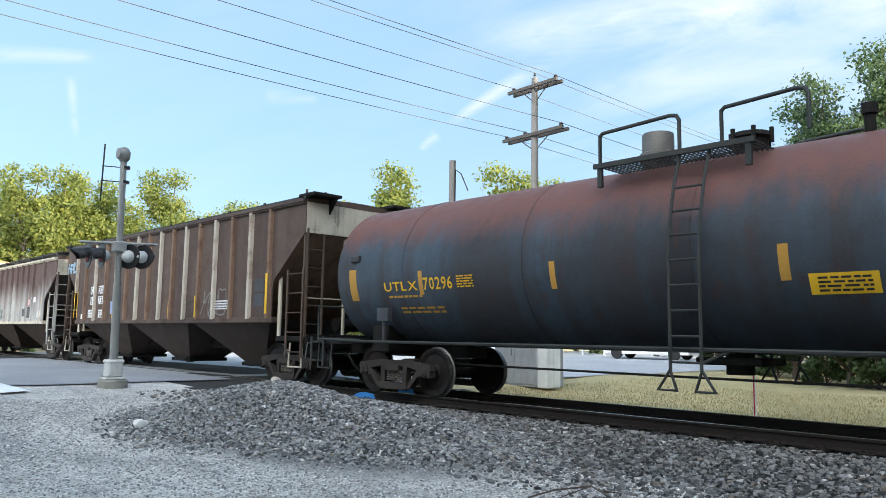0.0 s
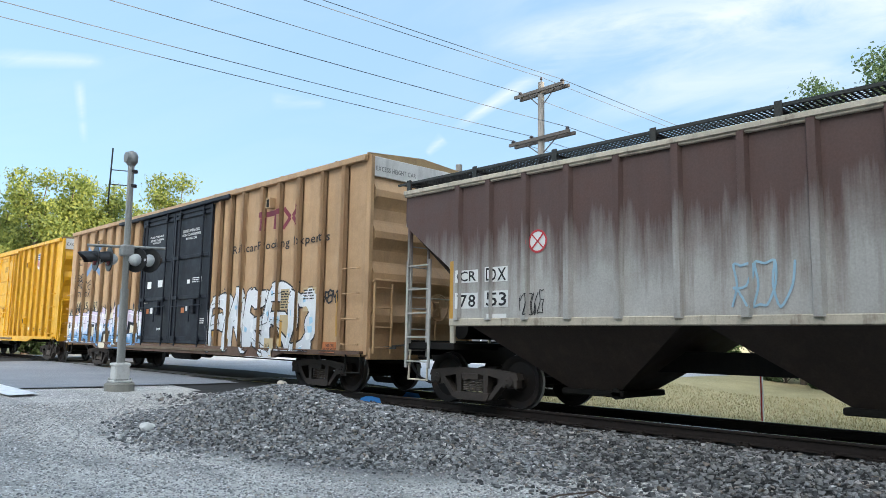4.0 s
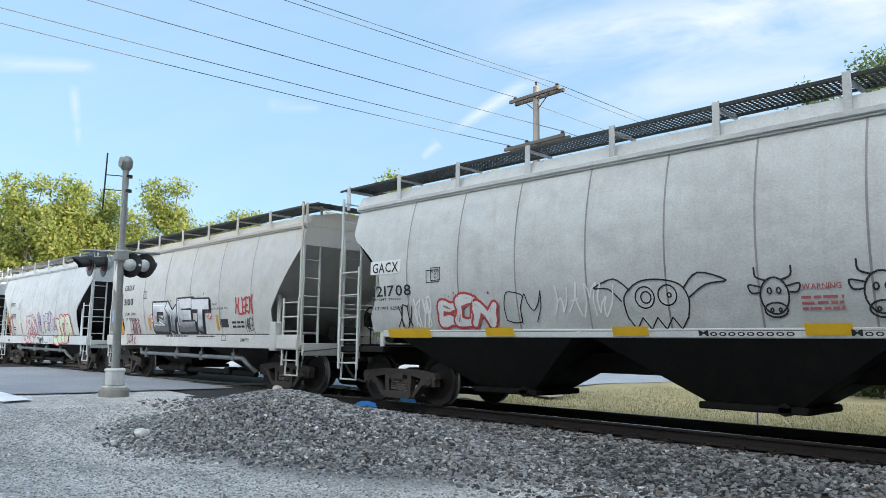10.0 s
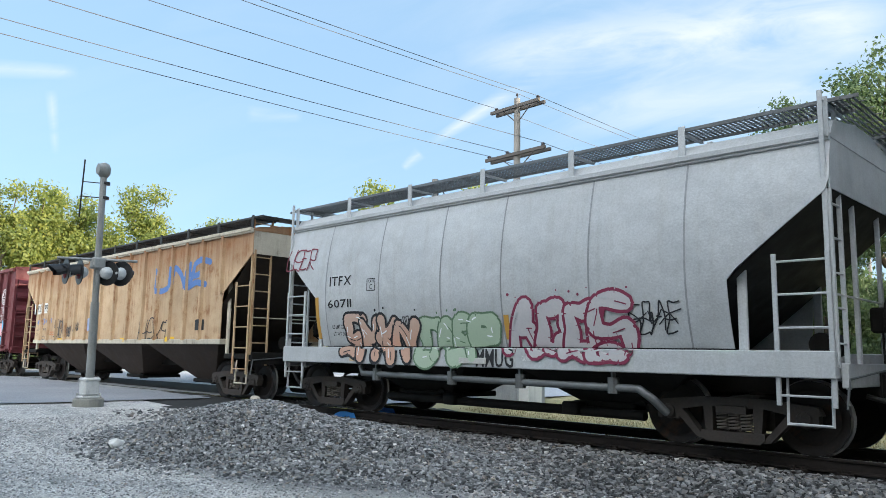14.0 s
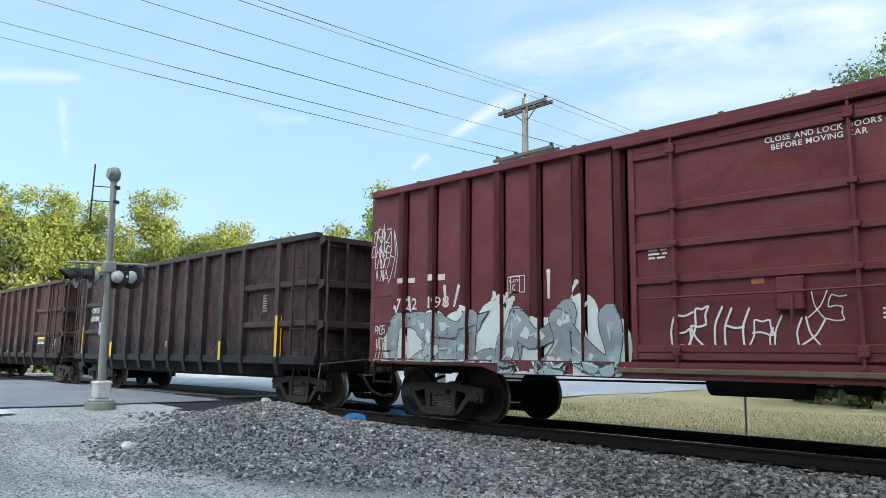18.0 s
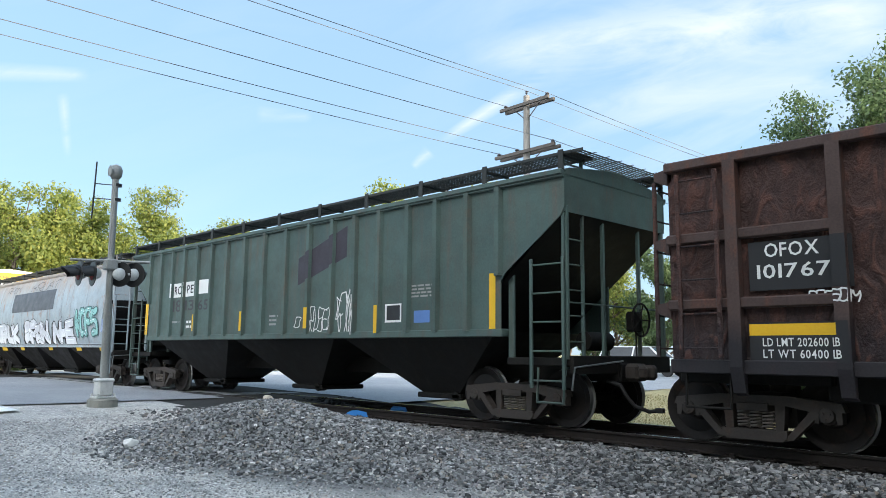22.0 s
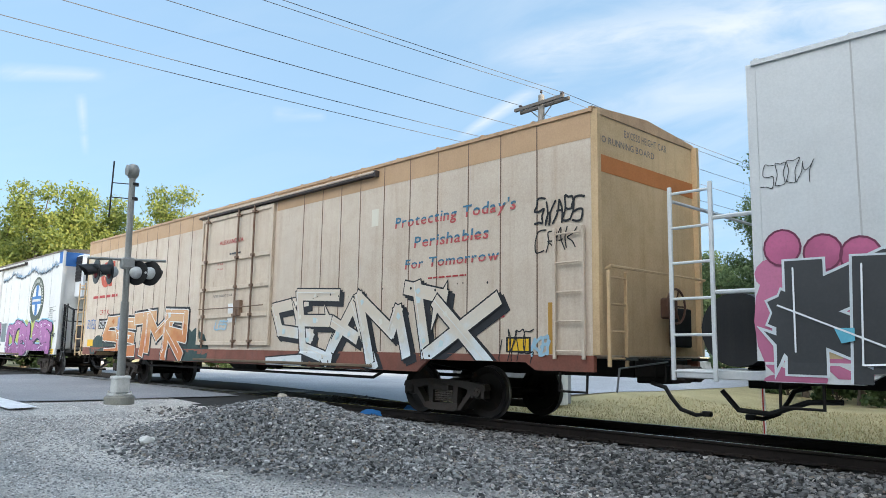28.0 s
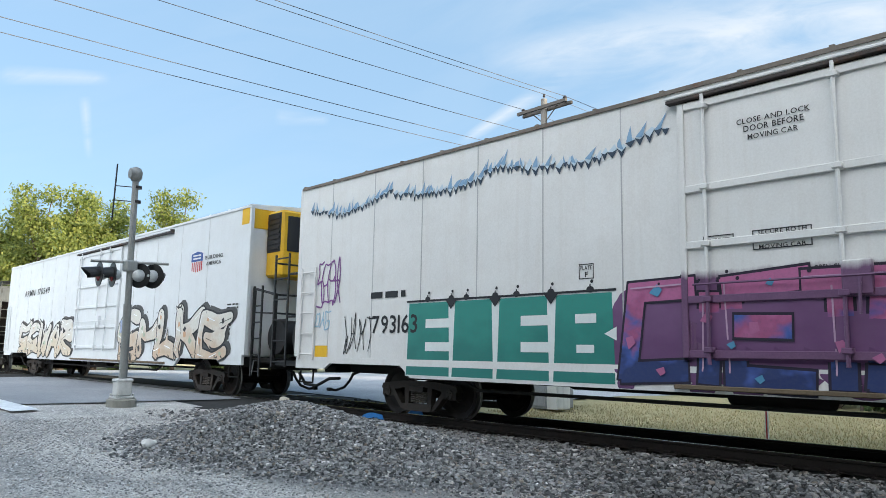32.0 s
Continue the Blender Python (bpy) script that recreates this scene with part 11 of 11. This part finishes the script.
def rail_fence(x0, y0, x1, y1, n, h=0.95):
    z = ground_z((x0 + x1) / 2, (y0 + y1) / 2)
    f = thing("rail_fence", "low white painted rail fence beside the yard", "fence", "white fences")
    d = Vector((x1 - x0, y1 - y0, 0))
    for i in range(n + 1):
        q = Vector((x0, y0, z)) + d * (i / n)
        s = Shape()
        s.box(q.x - 0.06, q.x + 0.06, q.y - 0.06, q.y + 0.06, z - 0.2, z + h, 0.01)
        part("post", s, M_CABW, f)
    for zz in (0.45, 0.80):
        s = Shape()
        nrm = Vector((-d.y, d.x, 0)).normalized() * 0.03
        a, b = Vector((x0, y0, 0)), Vector((x1, y1, 0))
        s.add([(a - nrm).to_tuple()[:2] + (z + zz - 0.07,), (a + nrm).to_tuple()[:2] + (z + zz - 0.07,), (b + nrm).to_tuple()[:2] + (z + zz - 0.07,), (b - nrm).to_tuple()[:2] + (z + zz - 0.07,),
               (a - nrm).to_tuple()[:2] + (z + zz + 0.07,), (a + nrm).to_tuple()[:2] + (z + zz + 0.07,), (b + nrm).to_tuple()[:2] + (z + zz + 0.07,), (b - nrm).to_tuple()[:2] + (z + zz + 0.07,)],
              [(3, 2, 1, 0), (4, 5, 6, 7), (0, 1, 5, 4), (1, 2, 6, 5), (2, 3, 7, 6), (3, 0, 4, 7)])
        part("rail", s, M_CABW, f)


rail_fence(-20, 33, -3, 36, 10)
rail_fence(-47, 24, -37, 30, 6)
rail_fence(-34, 32, -24, 33, 6)


def car_parked(label, x, y, turn, rgb, tall=1.75, length=4.8):
    c = thing("parked_car", label, "car", "parked cars", at=(x, y, ground_z(x, y) + 0.03))
    c.rotation_euler = (0, 0, radians(turn))
    h = length / 2
    body = paint("car_paint", rgb, 0.25, dirt=0.1, streak=0.05)
    glass = plain("car_glass", (0.02, 0.025, 0.03), 0.08)
    s = Shape()
    s.prism([(-h, 0.42), (-h + 0.1, 0.28), (h - 0.1, 0.28), (h, 0.5), (h - 0.05, 0.85), (h - 1.15, 1.02), (-h + 0.1, 1.05), (-h, 0.9)], "y", -0.9, 0.9)
    part("body", s, body, c)
    s = Shape()
    w0, w1 = 0.86, 0.68
    pr = [(-h + 0.15, 1.03), (h - 1.2, 1.0), (h - 1.95, tall), (-h + 0.45, tall)]
    s.add([(a, -(w0 if b < 1.1 else w1), b) for a, b in pr] + [(a, (w0 if b < 1.1 else w1), b) for a, b in pr], [(0, 1, 2, 3), (7, 6, 5, 4), (0, 4, 5, 1), (1, 5, 6, 2), (2, 6, 7, 3), (3, 7, 4, 0)])
    part("cabin", s, glass, c)
    s = Shape()
    s.box(-h + 0.42, h - 1.9, -0.69, 0.69, tall - 0.02, tall + 0.04, 0.02)
    for a, b in ((-h + 0.2, -h + 0.45), (-0.35, -0.30), (h - 1.25, h - 1.93)):
        for sg in (-1, 1):
            s.tube((a, sg * 0.87, 1.03), (b, sg * 0.69, tall), 0.05, 6)
    part("roof", s, body, c)
    for a in (-h + 0.85, h - 0.9):
        for sg in (-1, 1):
            w = part("wheel", Shape().lathe([(0.20, -0.1), (0.33, -0.1), (0.35, -0.06), (0.35, 0.06), (0.33, 0.1), (0.20, 0.1)], 20, "y"), M_HOSE, c, at=(a, sg * 0.82, 0.34))
            part("rim", Shape().lathe([(0.02, -0.09), (0.2, -0.08), (0.2, 0.08), (0.02, 0.09)], 12, "y"), M_ALU, w)


car_parked("white sport utility vehicle parked in the yard", -33.0, 25.0, 15, (0.75, 0.76, 0.77))
car_parked("white pickup-sized car parked behind the fence", -22.5, 27.5, 5, (0.72, 0.72, 0.72), 1.6, 5.2)
car_parked("dark car parked at the far edge of the yard", -45.0, 33.0, 30, (0.05, 0.055, 0.06), 1.5, 4.5)

# brown dead branch on the lot
br = thing("dead_branch", "thin bare brown branch lying on the gravel", "branch")
s = Shape()
bx, by = -3.9, -4.9


def bz(dx, dy, dz):
    return (bx + dx, by + dy, ground_z(bx + dx, by + dy) + dz)


s.path([bz(0.9, -1.1, 0.03), bz(0.55, -0.5, 0.10), bz(0.1, -0.05, 0.16), bz(-0.35, 0.2, 0.20), bz(-0.8, 0.2, 0.10), bz(-1.0, 0.05, 0.02)], 0.009, 5)
s.path([bz(0.1, -0.05, 0.16), bz(-0.05, -0.35, 0.08), bz(-0.1, -0.6, 0.02)], 0.006, 5)
s.path([bz(-0.35, 0.2, 0.20), bz(-0.5, 0.0, 0.12), bz(-0.6, -0.3, 0.03)], 0.006, 5)
s.path([bz(0.55, -0.5, 0.10), bz(0.35, -0.8, 0.05), bz(0.3, -1.0, 0.02)], 0.005, 5)
s.path([bz(-0.2, 0.12, 0.19), bz(-0.15, 0.4, 0.14), bz(-0.3, 0.55, 0.05)], 0.005, 5)
part("branch", s, plain("bark", (0.09, 0.065, 0.05), 0.9), br)
# white stop line on the road
s = Shape()
s.add([(-18.7, -6.9, 0.02), (-15.7, -6.9, 0.02), (-15.9, -6.35, 0.02), (-18.9, -6.35, 0.02)], [(0, 1, 2, 3)])
s.v = [(a, b, ground_z(a, b) + 0.045) for a, b, _ in s.v]
tagged(new("stop_line", s.mesh("stop_line", plain("white_road_paint", (0.78, 0.79, 0.80), 0.7))), "broad white painted stop line on the asphalt", "road marking", kind="structure")


# ---- dry grass on the verge ----
def grass_field(n, seed):
    rs = np.random.RandomState(seed)
    x, y = rs.uniform(-13.5, 6.0, n), 3.6 + 9.5 * rs.uniform(0, 1, n) ** 1.4
    z = np.array([ground_z(a, b) for a, b in zip(x, y)])
    h, w = rs.uniform(0.02, 0.08, n), rs.uniform(0.006, 0.018, n)
    an, le = rs.uniform(0, 2 * np.pi, n), rs.uniform(-0.6, 0.6, (n, 2))
    dx, dy = np.cos(an) * w, np.sin(an) * w
    V = np.stack([np.stack([x - dx, y - dy, z - 0.01], 1), np.stack([x + dx, y + dy, z - 0.01], 1), np.stack([x + le[:, 0] * h, y + le[:, 1] * h, z + h], 1)], 1).reshape(-1, 3)
    me = bpy.data.meshes.new("grass")
    me.from_pydata(V.tolist(), [], np.arange(3 * n).reshape(-1, 3).tolist())
    me.materials.append(leaf_mat("grass_blade", (0.27, 0.245, 0.10), (0.46, 0.38, 0.20), (0.62, 0.50, 0.29)))
    return tagged(new("grass", me), "short dry yellow-green grass on the verge", "grass", kind="stuff")


# ---- trees ----
def leaf_mat(name, a, b, c):
    m, n, l, bs = nodes_of(name)
    g = n.new("ShaderNodeNewGeometry").outputs["Random Per Island"]
    r = n.new("ShaderNodeValToRGB")
    e = r.color_ramp.elements
    e[0].color, e[1].color = (*a, 1), (*c, 1)
    q = e.new(0.5)
    q.color = (*b, 1)
    l.new(g, r.inputs[0])
    l.new(r.outputs[0], bs.inputs["Base Color"])
    bs.inputs["Roughness"].default_value = 0.6
    tr = n.new("ShaderNodeBsdfTranslucent")
    l.new(r.outputs[0], tr.inputs[0])
    mx = n.new("ShaderNodeMixShader")
    mx.inputs[0].default_value = 0.55
    l.new(bs.outputs[0], mx.inputs[1])
    l.new(tr.outputs[0], mx.inputs[2])
    l.new(mx.outputs[0], n["Material Output"].inputs[0])
    return m


M_LEAF_Y = leaf_mat("autumn_leaf", (0.145, 0.195, 0.055), (0.23, 0.28, 0.07), (0.37, 0.38, 0.09))
M_LEAF_G = leaf_mat("green_leaf", (0.070, 0.115, 0.050), (0.105, 0.160, 0.068), (0.15, 0.215, 0.09))
grass_field(30000, 21)
M_BARK = paint("tree_bark", (0.11, 0.085, 0.065), 0.95, dirt=0.4)


def tree(name, label, height, spread, mat, seed, leaves=9000, leaf=0.30, base=0.25, group="trees"):
    """tapered trunk, limbs and a ragged crown of leaf clumps"""
    rs = np.random.RandomState(seed)
    t = thing(name, label, name, group if name == "tree" else "bushes")
    s = Shape()
    tips = []
    hgt = height * 0.62
    pts = [Vector((0.15 * math.sin(k * 1.3 + seed), 0.15 * math.cos(k * 1.7 + seed), hgt * k / 5)) for k in range(6)]
    r0 = height * 0.022
    for k in range(5):
        s.tube(pts[k], pts[k + 1], r0 * (1 - k * 0.16), 8, r0 * (1 - (k + 1) * 0.16))
    for k in range(16):
        f = rs.uniform(base, 1.0)
        p = pts[0].lerp(pts[-1], f) if f < 1 else pts[-1]
        a = rs.uniform(0, 2 * math.pi)
        ln = spread * rs.uniform(0.55, 1.0) * (1.15 - 0.55 * f)
        q = p + Vector((math.cos(a) * ln, math.sin(a) * ln, ln * rs.uniform(0.35, 0.9)))
        m = p.lerp(q, 0.5) + Vector((0, 0, ln * 0.08))
        s.tube(p, m, r0 * 0.42, 6, r0 * 0.28)
        s.tube(m, q, r0 * 0.28, 6, r0 * 0.10)
        tips += [m, q, m.lerp(q, 0.5)]
    for _ in range(6):
        q = pts[-1] + Vector((rs.uniform(-0.4, 0.4) * spread, rs.uniform(-0.4, 0.4) * spread, rs.uniform(0.1, 0.36) * height))
        s.tube(pts[-1], q, r0 * 0.3, 6, r0 * 0.08)
        tips += [q, pts[-1].lerp(q, 0.6)]
    part("trunk", s, M_BARK, t)
    tips = np.array([v[:] for v in tips])
    cen = tips[rs.randint(0, len(tips), leaves)]
    puff = rs.uniform(0.5, 1.0, len(tips)) * spread * 0.30
    rad = puff[rs.randint(0, len(tips), leaves)][:, None]
    d = rs.normal(0, 1, (leaves, 3))
    d /= np.linalg.norm(d, axis=1)[:, None]
    pos = cen + d * rad * rs.uniform(0.25, 1.0, (leaves, 1)) ** 0.6 * np.array([1.0, 1.0, 0.75])
    u = rs.normal(0, 1, (leaves, 3))
    u /= np.linalg.norm(u, axis=1)[:, None]
    w = np.cross(u, d)
    w /= np.maximum(np.linalg.norm(w, axis=1)[:, None], 1e-6)
    sz = leaf * rs.uniform(0.5, 1.25, (leaves, 1))
    V = np.stack([pos - u * sz * 0.6, pos + w * sz * 0.36 + d * sz * 0.1, pos + u * sz * 0.6, pos - w * sz * 0.36 + d * sz * 0.1], 1).reshape(-1, 3)
    F = np.arange(leaves * 4, dtype=np.int32)
    me = bpy.data.meshes.new("crown")
    me.vertices.add(len(V))
    me.vertices.foreach_set("co", V.ravel())
    me.loops.add(len(F))
    me.loops.foreach_set("vertex_index", F)
    me.polygons.add(leaves)
    me.polygons.foreach_set("loop_start", np.arange(0, leaves * 4, 4, dtype=np.int32))
    me.polygons.foreach_set("loop_total", np.full(leaves, 4, dtype=np.int32))
    me.update()
    me.materials.append(mat)
    part("crown", me, mat, t)
    return t


TREES = [tree("tree", "tall yellow-green tree in autumn leaf", 14.0, 5.0, M_LEAF_Y, 11, 23000, 0.22, 0.12),
         tree("tree", "broad yellowing tree with a ragged crown", 11.0, 5.0, M_LEAF_Y, 12, 22000, 0.22, 0.05),
         tree("tree", "tall green tree with feathery drooping foliage", 17.0, 5.5, M_LEAF_G, 13, 21000, 0.22, 0.10),
         tree("tree", "dense green tree behind the grass verge", 12.0, 5.0, M_LEAF_G, 14, 15000, 0.28, 0.03),
         tree("bush", "dense green bush at the edge of the verge", 12.0, 5.0, M_LEAF_G, 15, 5000, 0.75, 0.02),
         tree("tree", "tall dense green tree, added out of view to screen sun and sky", 17.0, 6.0, M_LEAF_G, 16, 3000, 1.10, 0.03)]


def az_place(deg, dist):
    """a spot by its bearing left of straight across the track, as seen from the camera, and its distance"""
    a = radians(deg)
    return -math.sin(a) * dist, CAM[1] + math.cos(a) * dist


PLANTED = {}


def plant(k, deg, dist, scale, turn):
    x, y = az_place(deg, dist)
    plant_xy(k, x, y, scale, turn)


def plant_xy(k, x, y, scale, turn):
    m = pose(x, y, ground_z(x, y) - 0.1, 0, 0, turn) @ Matrix.Diagonal((scale, scale, scale, 1))
    if k not in PLANTED:
        PLANTED[k] = True
        TREES[k].matrix_basis = m
    else:
        c = copy_thing(TREES[k], pose(0, 0, 0))
        c.matrix_basis = m


rng = random.Random(8)
# left wood beyond the crossing
for deg, dist, k, sc in ((83, 64, 1, 1.0), (80, 70, 0, 0.95), (77.5, 64, 1, 1.02), (75.5, 60, 0, 0.92), (73.5, 62, 1, 1.18), (71.3, 64, 0, 0.96), (69.4, 70, 1, 1.15), (79, 86, 3, 1.3), (66.5, 62, 0, 0.99),
                         (64.2, 66, 1, 1.05), (62.4, 66, 1, 1.06), (60.9, 62, 1, 1.10), (58.6, 64, 1, 1.02), (56.3, 66, 1, 0.98), (54.4, 62, 1, 1.08), (52.6, 64, 1, 1.0), (50.4, 62, 1, 1.36),
                         (47.5, 66, 1, 0.9), (44.0, 66, 1, 0.95), (41.0, 62, 1, 1.34), (38.6, 62, 1, 1.30), (36.0, 70, 3, 0.9), (32.5, 66, 1, 0.85), (29, 62, 3, 0.9), (26, 58, 3, 0.8)):
    plant(k, deg, dist, sc, rng.uniform(0, 360))
# right-hand wood along the far side of the track
for deg, dist, k, sc in ((23.2, 44, 2, 0.60), (21.0, 42, 2, 0.72), (19.0, 40, 2, 0.80), (16.8, 40, 2, 0.88), (20.8, 33, 3, 0.55), (17.5, 30, 3, 0.55), (13.6, 42, 2, 1.0), (21.5, 46, 3, 0.45), (18.6, 38, 3, 0.40), (16.0, 36, 3, 0.40), (13.5, 35, 3, 0.45), (24.0, 52, 3, 0.5)):
    plant(k, deg, dist, sc, rng.uniform(0, 360))
# unseen trees up the line on the far side, added to block the sun
for i in range(14):
    plant_xy(5, 4.0 + 4.6 * i, 11.5 + 2.5 * math.sin(i * 2.1), 1.08 + 0.10 * math.sin(i * 1.3), rng.uniform(0, 360))
for i in range(12):
    plant_xy(5, 2.0 + 6.0 * i, 20.0 + 3.0 * math.sin(i * 1.7), 1.05 + 0.12 * math.sin(i * 2.3), rng.uniform(0, 360))
# unseen trees added behind the lot to dim the sky on the right-hand cars
for x, y, sc in ((-7, -20, 0.85), (-12, -22, 0.95), (-17, -27, 1.05), (-9, -26, 1.1), (-2, -19, 0.80), (3, -17, 0.85), (8, -15, 0.85), (13, -13, 0.9), (19, -12, 0.95), (1, -23, 1.0), (6, -21, 1.0), (26, -11, 1.0), (33, -12, 1.0), (12, -20, 1.0), (20, -19, 1.0), (29, -19, 1.05), (41, -11, 1.0), (17, -26, 1.1), (9, -27, 1.1)):
    plant_xy(5, x, y, sc, rng.uniform(0, 360))
# dense dark bushes where the verge meets the woods
for x, y, sc in ((-6.2, 15.5, 0.17), (-4.6, 14.2, 0.20), (-3.0, 13.2, 0.22), (-1.2, 12.2, 0.24), (0.8, 11.4, 0.24), (-5.2, 17.5, 0.26), (-3.2, 16.0, 0.28), (-0.8, 14.6, 0.30), (1.8, 13.0, 0.3), (3.6, 10.8, 0.26)):
    plant_xy(4, x, y, sc, rng.uniform(0, 360))
# low scrub at the foot of the woods
for deg, dist, sc in ((78, 52, 0.22), (75, 50, 0.25), (72.5, 53, 0.22), (70, 55, 0.22), (67, 58, 0.22), (63, 60, 0.25), (59, 62, 0.25), (22, 33, 0.2), (19, 31, 0.2), (16, 29, 0.22), (13, 28, 0.25), (10, 27, 0.28), (7, 26, 0.3), (50, 62, 0.25), (46, 64, 0.25), (42, 60, 0.25), (38, 58, 0.25), (34, 55, 0.25), (30, 52, 0.25), (26, 48, 0.25)):
    plant(4, deg, dist, sc, rng.uniform(0, 360))


# ---- the train rolls through ----
def rolled(t):
    return float(np.interp(t, range(33), ROLLED))


def motions():
    for car, x in CARS:
        walk(car, [(t, pose(x + d, 0, 0)) for t, d in enumerate(ROLLED)])
    spin = [(k / 15, math.degrees(rolled(k / 15) / WR)) for k in range(481)]
    for w, x in WHEELSETS:
        walk(w, [(t, pose(x, 0, WR, 0, a, 0)) for t, a in spin])


motions()
